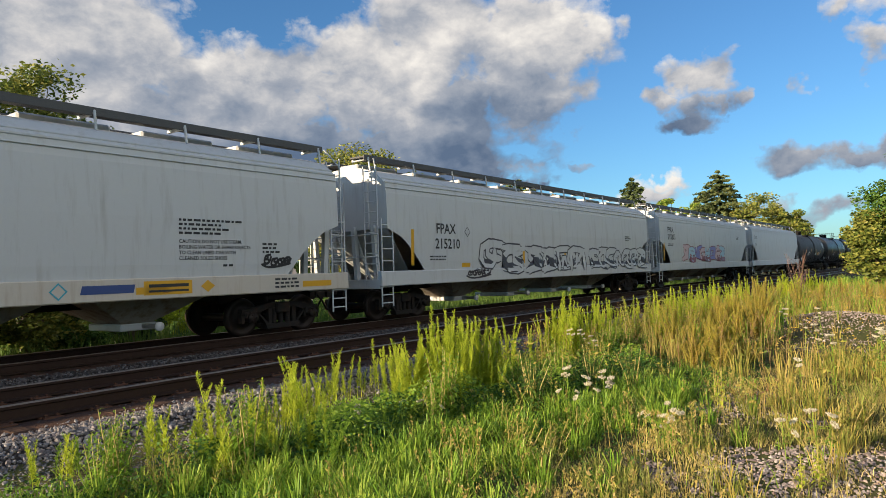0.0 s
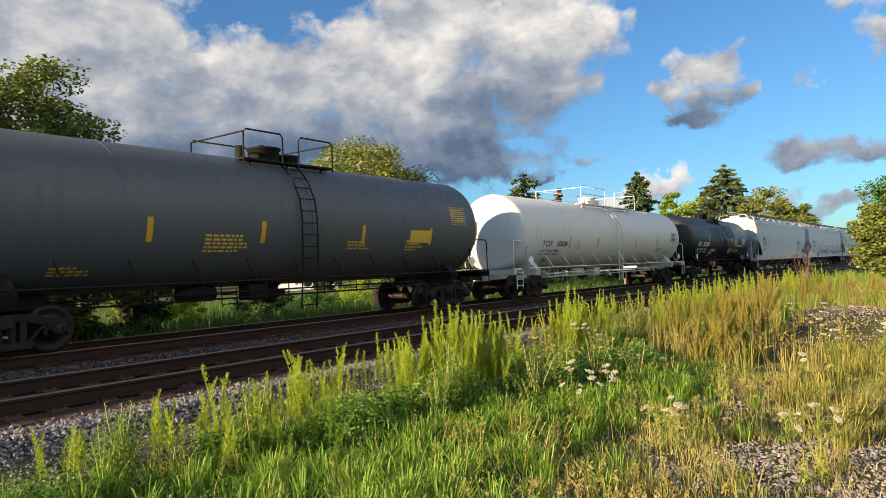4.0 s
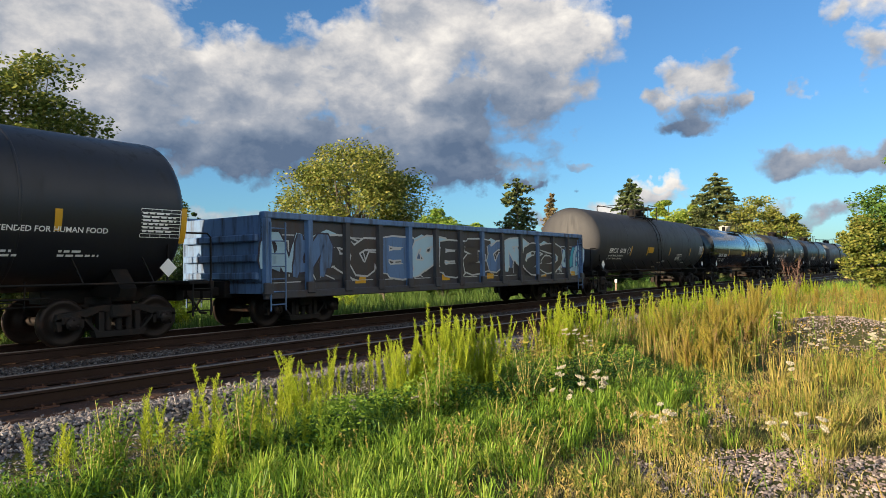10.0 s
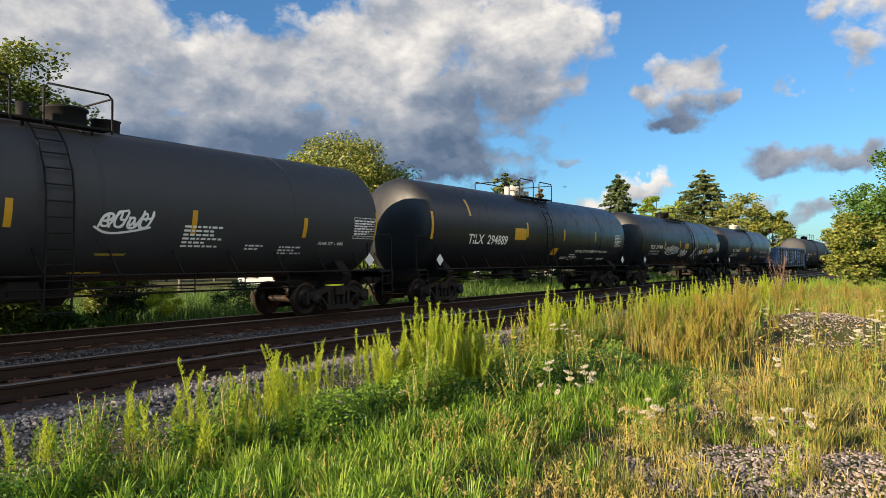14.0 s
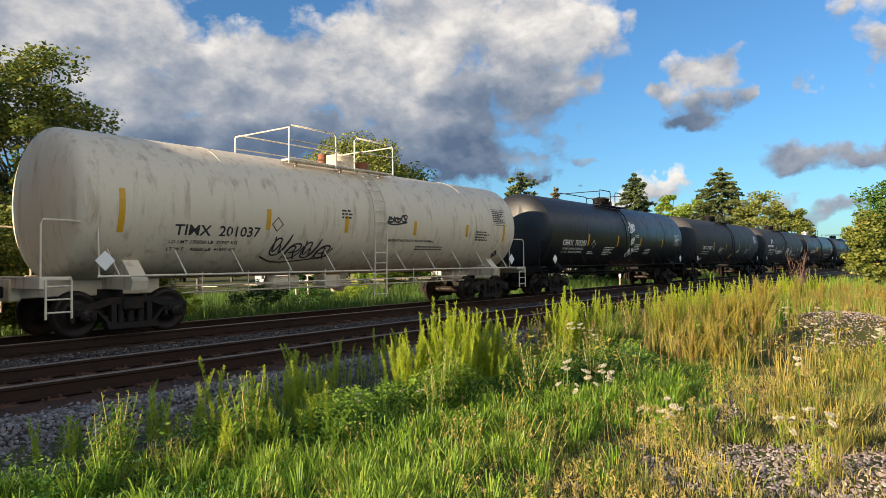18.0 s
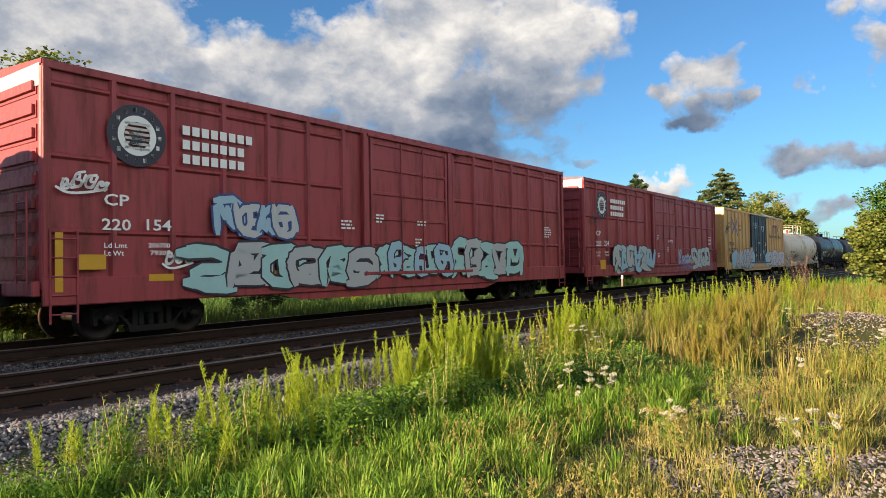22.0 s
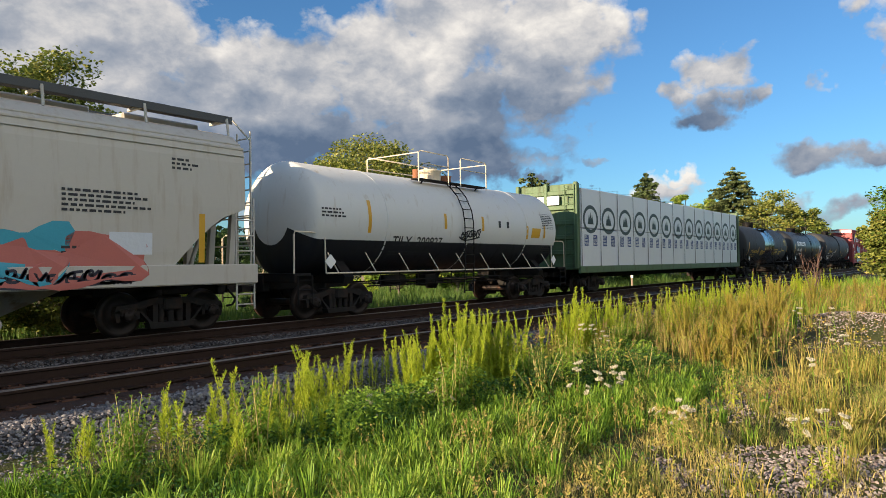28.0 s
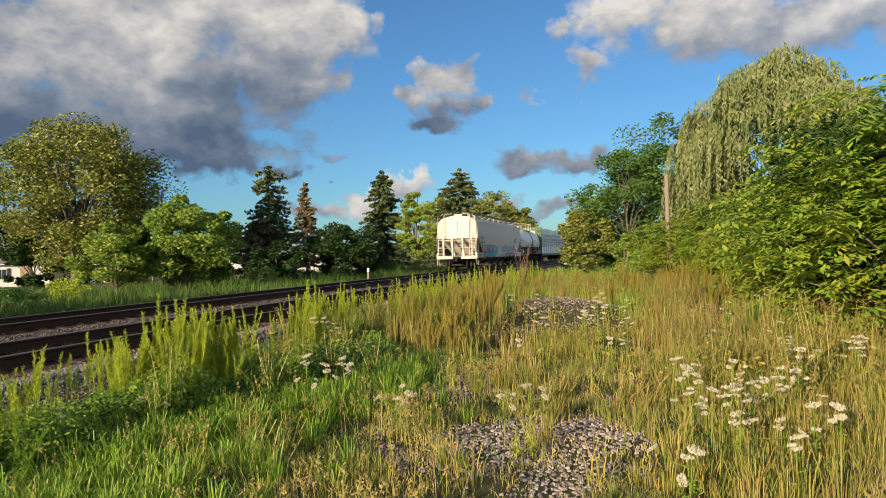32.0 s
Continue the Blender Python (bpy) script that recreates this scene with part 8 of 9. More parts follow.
SUMACS = ((13.6, -5.4, 1.30, 20), (16.6, -5.3, 1.46, 130), (19.6, -5.5, 1.34, 250), (21.8, -5.0, 1.12, 60), (25.2, -4.9, 1.16, 170), (28.6, -4.9, 1.12, 300), (32.4, -4.2, 1.15, 100), (12.2, -7.6, 1.45, 210), (16.5, -8.4, 1.35, 0), (22.0, -8.0, 1.30, 90), (36.5, -2.4, 0.95, 40), (40.5, -1.2, 0.9, 200))
for k, (x, y, s, a) in enumerate(SUMACS):
    if k < 3:
        ob = protos[k]
        ob.scale = (s, s, s)
        ob.matrix_basis = pose(x, y, gz(x, y), 0, 0, a) @ Matrix.Diagonal((s, s, s, 1))
    else:
        src = protos[k % 3]
        keep = src.scale.copy()
        src.scale = (s, s, s)
        copy_thing(src, pose(x, y, gz(x, y), 0, 0, a))
        src.scale = keep
tree("bush", "small yellow-green bush before the trees", 30.1, 0.3, 2.5, 0.9, 0.0, 4000, "leaf_fresh", 0.12, 90, clumps=26, limbs=8, category="bush")

# far woods close the horizon
rng = np.random.default_rng(5)
far = []
for a in np.radians(np.arange(-180, 180, 0.5)):
    d = 260 + 40 * math.sin(a * 7) + rng.uniform(-15, 15)
    hh = 5.5 + 2.0 * math.sin(a * 23) + 1.4 * math.sin(a * 61 + 1)
    n = 90
    far.append(np.stack([d * math.cos(a) + rng.normal(0, 1.6, n), d * math.sin(a) + rng.normal(0, 1.6, n), -0.6 + hh * rng.uniform(0, 1, n) ** 0.8], 1))
v, f = leaf_cloud(rng, np.concatenate(far), 1.5, 0.8)
tagged(new("far_woods", fast_mesh("far_woods", v, f, "leaf_dark")), "distant low woods along the horizon", "woods", kind="stuff")

# dead red stems, pole, posts
rng = np.random.default_rng(6)
t = thing("dead_shrub", "bare reddish stems of a dead shrub", "shrub")
t.location = (31.7, 4.8, gz(31.7, 4.8))
for k in range(10):
    a, ln = rng.uniform(0, 6.28), rng.uniform(1.3, 2.2)
    mb = MB()
    e = Vector((math.cos(a) * 0.5 * rng.uniform(0.3, 1.3), math.sin(a) * 0.5 * rng.uniform(0.3, 1.3), ln))
    mb.tube([(0, 0, 0), e * 0.5 + Vector((0.05, 0, 0.05)), e], [0.011, 0.007, 0.003], 5)
    for _ in range(4):
        s = rng.uniform(0.4, 0.8)
        mb.tube([e * s, e * s + Vector(rng.normal(0, 0.16, 3)) + Vector((0, 0, 0.35))], [0.010, 0.004], 4)
    part("stem", mb, "twig", t, "", False)
t = thing("utility_pole", "weathered wooden pole among the trees", "pole")
t.location = (36.0, -1.8, gz(36, -1.8))
part("shaft", MB().spin([(-0.2, 0.12), (5.5, 0.10), (5.52, 0.0)], "Z", n=12), "pole", t)
part("plate", MB().box(0.095, 0.125, -0.05, 0.05, 4.7, 5.2), "twig", t)
t = thing("marker_post", "short white-topped marker post beside the track", "post")
t.location = (42.7, 17.0, gz(42.7, 17.0))
part("shaft", MB().box(-0.06, 0.06, -0.06, 0.06, -0.2, 1.0), "pole", t)
part("cap", MB().box(-0.07, 0.07, -0.07, 0.07, 0.78, 1.02), "siding", t)


# ---- houses ----
def house(name, label, x, y, turn, w, d, wall_h, roof_h, wall, windows, door=None):
    h = thing(name, label, "house")
    h.matrix_basis = pose(x, y, gz(x, y) - 0.05, 0, 0, turn)
    body = part("wall", MB().box(-w / 2, w / 2, -d / 2, d / 2, 0, wall_h, 0.02), wall, h)
    for i in range(int(wall_h / 0.22)):
        part("board", MB().box(-w / 2 - 0.015, w / 2 + 0.015, -d / 2 - 0.02, -d / 2, 0.1 + i * 0.22, 0.29 + i * 0.22, 0.006), wall, body)
    o, rl = 0.35, max(0.2, w / 2 - d / 2)
    mb = MB().add([(-w / 2 - o, -d / 2 - o, wall_h), (w / 2 + o, -d / 2 - o, wall_h), (w / 2 + o, d / 2 + o, wall_h), (-w / 2 - o, d / 2 + o, wall_h), (-rl, 0, wall_h + roof_h), (rl, 0, wall_h + roof_h)], [(0, 1, 5, 4), (1, 2, 5), (2, 3, 4, 5), (3, 0, 4), (3, 2, 1, 0)])
    roof = part("roof", mb, "shingle", h)
    part("gutter", MB().box(-w / 2 - o - 0.05, w / 2 + o + 0.05, -d / 2 - o - 0.05, -d / 2 - o + 0.05, wall_h - 0.04, wall_h + 0.06), "siding", roof)
    for wx in windows:
        win = part("window", MB().box(wx - 0.45, wx + 0.45, -d / 2 - 0.07, -d / 2 - 0.02, 0.85, 2.0, 0.01), "siding", h)
        for q in (-0.21, 0.21):
            part("pane", MB().box(wx + q - 0.18, wx + q + 0.18, -d / 2 - 0.085, -d / 2 - 0.06, 0.93, 1.92, 0.004), "pane", win)
        for q in (-1, 1):
            part("shutter", MB().box(wx + q * 0.62 - 0.15, wx + q * 0.62 + 0.15, -d / 2 - 0.06, -d / 2 - 0.02, 0.82, 2.03, 0.01), "shutter", h)
    if door is not None:
        part("door", MB().box(door - 0.5, door + 0.5, -d / 2 - 0.06, -d / 2 - 0.02, 0.05, 2.1, 0.01), "brickwall", h)
    return h


house("house", "small white house with dark shutters and a grey hipped roof", 57.0, 64.5, -43, 9.0, 6.0, 2.45, 1.25, "siding", (-3.0, 0.3), 2.4)
house("house", "pale house half hidden behind trees", 41.0, 90.0, -40, 8.0, 6.0, 2.5, 1.5, "brickwall", (-2.0, 1.5))
house("shed", "long pale metal-clad building behind the trees", 100.0, 50.0, -63, 24.0, 8.0, 3.0, 0.8, "blockgrey", (-6.0, 0.0, 6.0))
house("shed", "low pale shed beside a fence", 65.0, 58.0, -43, 6.0, 3.0, 2.1, 0.6, "siding", ())
fence = thing("fence", "low wire fence with pale posts", "fence")
for k in range(14):
    x, y = 47.0 + k * 1.9, 40.5 - k * 1.55
    part("post", MB().box(x - 0.04, x + 0.04, y - 0.04, y + 0.04, gz(x, y) - 0.1, gz(x, y) + 1.2), "pole", fence)
for z in (0.4, 0.75, 1.1):
    part("wire", MB().tube([(47.0, 40.5, gz(47, 40.5) + z), (71.7, 20.35, gz(71.7, 20.35) + z)], 0.012, 4), "steel", fence)


# ---- grass, weeds and flowers of the verge ----
def blades(rng, x, y, height, width, bend, mat, name, label):
    """Many curved blades, each of two quads, rooted at x, y."""
    n = len(x)
    z = ground_z(x, y)
    a, b = rng.uniform(0, 2 * math.pi, n), rng.uniform(0, 2 * math.pi, n)
    h = height * rng.uniform(0.45, 1.2, n) * (0.55 + 0.9 * patchy(x, y, 1.1, 6.0))
    lean = bend * h * rng.uniform(0.1, 1.2, n)
    w = width * rng.uniform(0.6, 1.4, n)
    p = np.stack([x, y, z], 1)
    side = np.stack([np.cos(b) * w, np.sin(b) * w, np.zeros(n)], 1)
    out = np.stack([np.cos(a), np.sin(a), np.zeros(n)], 1)
    mid = p + out * (lean * 0.3)[:, None] + np.array([0, 0, 1]) * (h * 0.55)[:, None]
    tip = p + out * lean[:, None] + np.array([0, 0, 1]) * h[:, None]
    v = np.stack([p - side, p + side, mid - side * 0.8, mid + side * 0.8, tip - side * 0.15, tip + side * 0.15], 1).reshape(-1, 3)
    i = np.arange(n)[:, None] * 6
    f = np.concatenate([i + np.array([0, 1, 3, 2]), i + np.array([2, 3, 5, 4])], 1).reshape(-1, 4)
    return tagged(new(name, fast_mesh(name, v, f, mat)), label, "grass", kind="stuff")


def scatter(rng, n, x0, x1, y0, y1, keep):
    x, y = rng.uniform(x0, x1, n), rng.uniform(y0, y1, n)
    ok = rng.uniform(0, 1, n) < keep(x, y)
    return x[ok], y[ok]


def patchy(x, y, s=1.0, o=0.0):
    return 0.5 + 0.25 * np.sin(x * 1.9 * s + 1.3 * np.sin(y * 1.4 * s + o) + o) + 0.25 * np.sin(y * 2.3 * s - 1.1 * np.sin(x * 1.1 * s + o) + 2 * o)


def gravel_at(x, y):
    """Where the bare stony patches of the verge lie."""
    edge = 1 + 0.9 * (patchy(x, y, 2.6, 2.0) - 0.5) + 0.6 * (patchy(x, y, 6.5, 3.0) - 0.5)
    spot = lambda cx, cy, rx, ry: np.exp(-((((x - cx) / rx) ** 2 + ((y - cy) / ry) ** 2) * edge ** 2) ** 2)
    return np.clip(spot(6.2, 1.35, 0.95, 0.62) + spot(6.7, 0.45, 1.1, 0.55) + spot(5.2, 0.55, 0.7, 0.32) + 0.8 * spot(8.8, 2.1, 0.8, 0.55) + 0.72 * spot(19.0, 1.9, 3.0, 1.5), 0, 1)


def in_view(x, y):
    a = np.degrees(np.arctan2(y, x))
    return ((a > -26) & (a < 72)).astype(float)


def lush(x, y):
    """Share of green growth against dry: green towards the track and the near left."""
    return np.clip(smooth_step(1.9, 3.6, y + 0.5 * np.sin(x * 0.9) - 0.10 * (x - 6)) * (1 - 0.80 * smooth_step(9, 15, x)) + 0.08, 0, 1)


def tussocks(rng, cx, cy, per, height, width, spread, mat, name, label, lean=0.75):
    """Fountains of long arching blades, each clump with a height of its own."""
    k = len(cx)
    size = rng.uniform(0.55, 1.25, k)
    own = np.repeat(np.arange(k), per)
    n = len(own)
    a, d = rng.uniform(0, 2 * math.pi, n), rng.uniform(0, 1, n) ** 0.7
    x, y = cx[own] + np.cos(a) * d * spread * size[own], cy[own] + np.sin(a) * d * spread * size[own]
    turn = a + rng.normal(0, 0.7, n)
    out = np.stack([np.cos(turn), np.sin(turn), np.zeros(n)], 1)
    h = height * size[own] * rng.uniform(0.45, 1.15, n)
    reach = lean * h * (0.15 + 0.85 * d) * rng.uniform(0.4, 1.3, n)
    w = width * rng.uniform(0.6, 1.35, n)
    b = turn + math.pi / 2 + rng.normal(0, 0.5, n)
    side = np.stack([np.cos(b) * w, np.sin(b) * w, np.zeros(n)], 1)
    p = np.stack([x, y, ground_z(x, y) - 0.01], 1)
    up = np.array([0.0, 0.0, 1.0])
    rows = []
    for s, wd, zz in ((0.0, 0.8, 0.0), (0.4, 1.0, 0.52), (0.75, 0.75, 0.90), (1.0, 0.10, 0.96)):
        q = p + out * (reach * s ** 1.7)[:, None] + up * (h * (zz - 0.20 * d * s ** 3))[:, None]
        rows += [q - side * wd, q + side * wd]
    v = np.stack(rows, 1).reshape(-1, 3)
    i = np.arange(n)[:, None] * 8
    f = np.concatenate([i + np.array([0, 1, 3, 2]), i + np.array([2, 3, 5, 4]), i + np.array([4, 5, 7, 6])], 1).reshape(-1, 4)
    return tagged(new(name, fast_mesh(name, v, f, mat)), label, "grass", kind="stuff")


def seed_stalks(rng, x, y, height, mat, head_mat, name, label, head=0.20, grains=12):
    """Thin leaning stalks, each with a loose seed head in its upper part."""
    n = len(x)
    a, h = rng.uniform(0, 2 * math.pi, n), height * rng.uniform(0.55, 1.2, n)
    off = np.stack([np.cos(a), np.sin(a), np.zeros(n)], 1) * (h * rng.uniform(0.0, 0.35, n))[:, None]
    p = np.stack([x, y, ground_z(x, y)], 1)
    b = rng.uniform(0, 2 * math.pi, n)
    side = np.stack([np.cos(b), np.sin(b), np.zeros(n)], 1) * 0.0026
    at = lambda s: p + off * (s * s)[:, None] + np.array([0, 0, 1.0]) * (h * s)[:, None]
    lo, mid, top = at(np.zeros(n)), at(np.full(n, 0.55)), at(np.ones(n))
    v = np.stack([lo - side, lo + side, mid - side * 0.8, mid + side * 0.8, top - side * 0.5, top + side * 0.5], 1).reshape(-1, 3)
    i = np.arange(n)[:, None] * 6
    f = np.concatenate([i + np.array([0, 1, 3, 2]), i + np.array([2, 3, 5, 4])], 1).reshape(-1, 4)
    tagged(new(name, fast_mesh(name, v, f, mat)), label, "grass", kind="stuff")
    own = np.repeat(np.arange(n), grains)
    s = 1.0 - head * rng.uniform(0, 1, len(own)) ** 1.3
    q = p[own] + off[own] * (s * s)[:, None] + np.array([0, 0, 1.0]) * (h[own] * s)[:, None] + rng.normal(0, 0.010, (len(own), 3))
    v, f = leaf_cloud(rng, q, 0.030, 0.42, -0.9, 0.5)
    tagged(new("seed_heads", fast_mesh("seed_heads", v, f, head_mat)), "loose seed heads on thin stalks", "seed heads", kind="stuff")


low_strip = lambda x, y: 1 - 0.85 * smooth_step(10.5, 12.5, x) * (1 - smooth_step(21, 23, x)) * np.exp(-((y - 0.1 * x) / 1.2) ** 4)   # thin, low growth before the stony mound
rng = np.random.default_rng(8)
toe_y = lambda x: 5.75 + 0.35 * np.sin(x * 1.7) + 0.75 * smooth_step(4.5, 8.0, x)
toe = lambda x, y: 1 - smooth_step(toe_y(x) - 0.3, toe_y(x) + 0.3, y)
tuft = lambda x, y, s, o: np.clip(patchy(x + 0.13 * np.sin(9 * y + o), y + 0.13 * np.sin(8 * x), s, o) * 1.35 - 0.30, 0, 1) ** 1.5
bare = lambda x, y: 1 - gravel_at(x, y) * np.clip(1.15 - 1.3 * tuft(x, y, 2.3, 1.5), 0.05, 0.97)
# lush grass of the near left
x, y = scatter(rng, 2600, 1.8, 10.0, 1.6, 6.4, lambda x, y: in_view(x, y) * toe(x, y) * lush(x, y) * bare(x, y) * (0.15 + 0.85 * tuft(x, y, 2.0, 0.4)))
tussocks(rng, x, y, 34, 0.30, 0.0048, 0.09, "grass_green", "green_grass", "lush long-bladed green grass of the verge")
x, y = scatter(rng, 90000, 1.6, 13, -1.0, 6.9, lambda x, y: in_view(x, y) * toe(x, y) * lush(x, y) * bare(x, y) * (0.25 + 0.75 * tuft(x, y, 2.6, 0.4)))
blades(rng, x, y, 0.16, 0.0036, 0.85, "grass_green", "short_green_grass", "short green grass between the tussocks")
# short dry turf round the gravel
x, y = scatter(rng, 190000, 1.6, 12, -5, 4.6, lambda x, y: in_view(x, y) * (1.05 - lush(x, y)) * bare(x, y) * (0.10 + 0.90 * tuft(x, y, 3.2, 1.0)))
blades(rng, x, y, 0.085, 0.0028, 0.95, "grass_dry", "dry_grass", "straw-coloured short dry grass of the verge")
x, y = scatter(rng, 1500, 2.0, 10.0, -3.0, 4.2, lambda x, y: in_view(x, y) * (1.0 - 0.75 * lush(x, y)) * bare(x, y) * tuft(x, y, 1.7, 3.0))
tussocks(rng, x, y, 34, 0.20, 0.0030, 0.075, "turf_mix", "turf_tussocks", "low olive and straw tussocks of the turf", 0.95)
x, y = scatter(rng, 2600, 2.6, 8.6, 1.0, 4.6, lambda x, y: in_view(x, y) * bare(x, y) * (1.15 - lush(x, y)) * tuft(x, y, 1.3, 4.4) ** 1.3)
seed_stalks(rng, x, y, 0.40, "straw_mix", "straw_mix", "seed_stalks", "thin pale seed stalks in tufts above the short grass")
# rank growth on the right, under the wild carrots
x, y = scatter(rng, 1050, 4.6, 11.0, -4.8, -0.1, lambda x, y: in_view(x, y) * smooth_step(0.1, -0.7, y) * bare(x, y) * (0.25 + 0.75 * tuft(x, y, 1.6, 6.0)))
tussocks(rng, x, y, 26, 0.46, 0.0032, 0.08, "straw_mix", "rank_grass", "tall green and straw grass under the wild carrots", 0.55)
x, y = scatter(rng, 2300, 5.5, 16.0, -5.5, 0.4, lambda x, y: in_view(x, y) * smooth_step(0.3, -0.7, y) * bare(x, y) * (0.2 + 0.8 * tuft(x, y, 1.1, 2.0)))
seed_stalks(rng, x, y, 0.72, "straw_mix", "weed_brown", "tall_seed_stalks", "tall straw-coloured stalks with brown seed heads", 0.28, 14)
x, y = scatter(rng, 1300, 5.0, 14.0, -5.0, 1.6, lambda x, y: in_view(x, y) * bare(x, y) * tuft(x, y, 1.2, 8.0))
tussocks(rng, x, y, 26, 0.36, 0.0042, 0.10, "weed_mixed", "mixed_tussocks", "yellow-green tussocks among the dry stalks", 0.7)
# the dry field beyond
x, y = scatter(rng, 4200, 9.0, 40, -6.5, 6.6, lambda x, y: in_view(x, y) * toe(x, y) * bare(x, y) * smooth_step(9.0, 11.5, x + 1.6 * (0.2 - y) * (y < 0.2)) * low_strip(x, y) * (0.05 + 0.95 * tuft(x, y, 1.0, 2.0)))
tussocks(rng, x, y, 22, 0.52, 0.0050, 0.14, "straw_mix", "tall_dry_grass", "tall dry grass in clumps", 0.5)
x, y = scatter(rng, 6500, 10.0, 34, -6.5, 6.0, lambda x, y: in_view(x, y) * toe(x, y) * bare(x, y) * low_strip(x, y) * (0.05 + 0.95 * tuft(x, y, 0.8, 5.0)))
seed_stalks(rng, x, y, 0.80, "weed_brown", "weed_brown", "brown_stalks", "brown seed stalks among the dry grass", 0.35, 12)
x, y = scatter(rng, 2200, 13, 60, -5, 7.2, lambda x, y: in_view(x, y) * toe(x, y) * bare(x, y) * low_strip(x, y) * (0.1 + 0.9 * tuft(x, y, 0.9, 4.0)))
tussocks(rng, x, y, 18, 0.62, 0.0090, 0.20, "grass_green", "tall_green_grass", "tall green weeds among dry stalks", 0.5)
x, y = scatter(rng, 60000, -6, 75, 16.6, 36, lambda x, y: 1 - 0.6 * smooth_step(24, 36, y))
blades(rng, x, y, 0.55, 0.014, 0.5, "grass_far", "meadow_grass", "green meadow grass beyond the tracks")

# low clover and leafy cover; sunlit tops and shaded flank set by leaf colour
hedge_y = lambda x: np.interp(x, [2.0, 3.4, 5.3, 6.3, 7.4, 9.5, 12.0], [6.0, 5.5, 4.95, 4.65, 4.35, 4.1, 4.5])
hedge = lambda x, y: np.exp(-((y - hedge_y(x) - 0.25 * np.sin(2.3 * x)) / 0.46) ** 2) * (0.30 + 0.70 * tuft(x, y, 2.0, 2.0) ** 0.5)
x, y = scatter(rng, 210000, 2, 12.5, 2.2, 6.6, lambda x, y: in_view(x, y) * toe(x, y) * np.clip(0.012 + 0.10 * tuft(x, y, 1.5, 5.0) + hedge(x, y), 0, 1))
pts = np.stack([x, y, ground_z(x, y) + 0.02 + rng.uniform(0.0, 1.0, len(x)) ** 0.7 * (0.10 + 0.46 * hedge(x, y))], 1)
# leaves near the top get the lighter green as painted sunlight
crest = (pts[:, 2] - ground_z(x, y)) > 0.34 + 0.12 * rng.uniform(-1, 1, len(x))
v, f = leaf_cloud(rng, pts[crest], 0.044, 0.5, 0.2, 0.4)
tagged(new("clover_tops", fast_mesh("clover_tops", v, f, "weed_fresh")), "upper leaves of the clover bank, lighter in colour as if sunlit", "ground cover", kind="stuff")
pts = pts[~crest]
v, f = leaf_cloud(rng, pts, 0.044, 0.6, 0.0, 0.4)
tagged(new("clover_cover", fast_mesh("clover_cover", v, f, "weed_dark")), "dark green clover and low leafy weeds, the bank's shade put into their colour", "ground cover", kind="stuff")
x, y = scatter(rng, 60000, 8, 40, -4, 6.9, lambda x, y: in_view(x, y) * toe(x, y) * bare(x, y) * low_strip(x, y) * (0.03 + 0.97 * patchy(x, y, 0.5, 7.0) ** 3))
pts = np.stack([x, y, ground_z(x, y) + rng.uniform(0.03, 0.60, len(x))], 1)
v, f = leaf_cloud(rng, pts, 0.075, 0.4, 0.0, 0.5)
tagged(new("leafy_weeds", fast_mesh("leafy_weeds", v, f, "weed_mixed")), "mixed leafy weeds, green to golden", "weeds", kind="stuff")


def leafy_weed(seed, h, stems, leaf_len, mat, name, label, spread=0.10, droop=0.15):
    """An upright herb: stems set with pairs of pointed leaves that are folded along the midrib."""
    rng = np.random.default_rng(seed)
    t = thing(name, label, "weed", "leafy herbs of the verge")
    vs, mb = [], MB()
    for _ in range(stems):
        a, d, hh = rng.uniform(0, 6.28), rng.uniform(0, spread), h * rng.uniform(0.6, 1.1)
        root = np.array([math.cos(a) * d, math.sin(a) * d, -0.03])
        lean = np.array([math.cos(a), math.sin(a), 0.0]) * d * 1.4 + np.append(rng.normal(0, 0.05, 2), 0)
        bend = lambda s: root + lean * s * s + np.array([0, 0, hh * s])
        mb.tube([bend(0), bend(0.5), bend(1.0)], [0.006, 0.005, 0.0025], 5)
        n = max(8, int(hh * 42))
        for j in range(n):
            s = 0.12 + 0.88 * (j + rng.uniform(0, 0.6)) / n
            p, az = bend(min(s, 1.0)), j * 2.4 + rng.normal(0, 0.3)
            ln = leaf_len * (1.05 - 0.6 * s) * rng.uniform(0.75, 1.2)
            o, sd = np.array([math.cos(az), math.sin(az), 0.0]), np.array([-math.sin(az), math.cos(az), 0.0])
            rise = rng.uniform(0.25, 0.9)
            mid = p + o * ln * 0.5 + np.array([0, 0, rise * ln * 0.5])
            tip = p + o * ln + np.array([0, 0, (rise - droop * 4) * ln])
            wd = sd * ln * 0.17 + np.array([0, 0, 0.05 * ln])
            vs.append(np.stack([p, mid + wd, tip, mid]))
            vs.append(np.stack([p, mid, tip, mid - sd * ln * 0.17 + np.array([0, 0, 0.05 * ln])]))
    v = np.concatenate(vs)
    part("stem", mb, "grass_dry", t, "", False)
    part("leaves", fast_mesh("leaves", v, np.arange(len(v)).reshape(-1, 4), mat), mat, t)
    return t


def plant_out(sources, spots):
    """Sets copies of the source plants at (x, y, which, turn, size); the first of each kind is the source itself."""
    used = set()
    for x, y, k, a, s in spots:
        if k not in used:
            used.add(k)
            sources[k].matrix_basis = pose(x, y, gz(x, y), 0, 0, a) @ Matrix.Diagonal((s, s, s, 1))
        else:
            keep = sources[k].scale.copy()
            sources[k].scale = (s, s, s)
            copy_thing(sources[k], pose(x, y, gz(x, y), 0, 0, a))
            sources[k].scale = keep


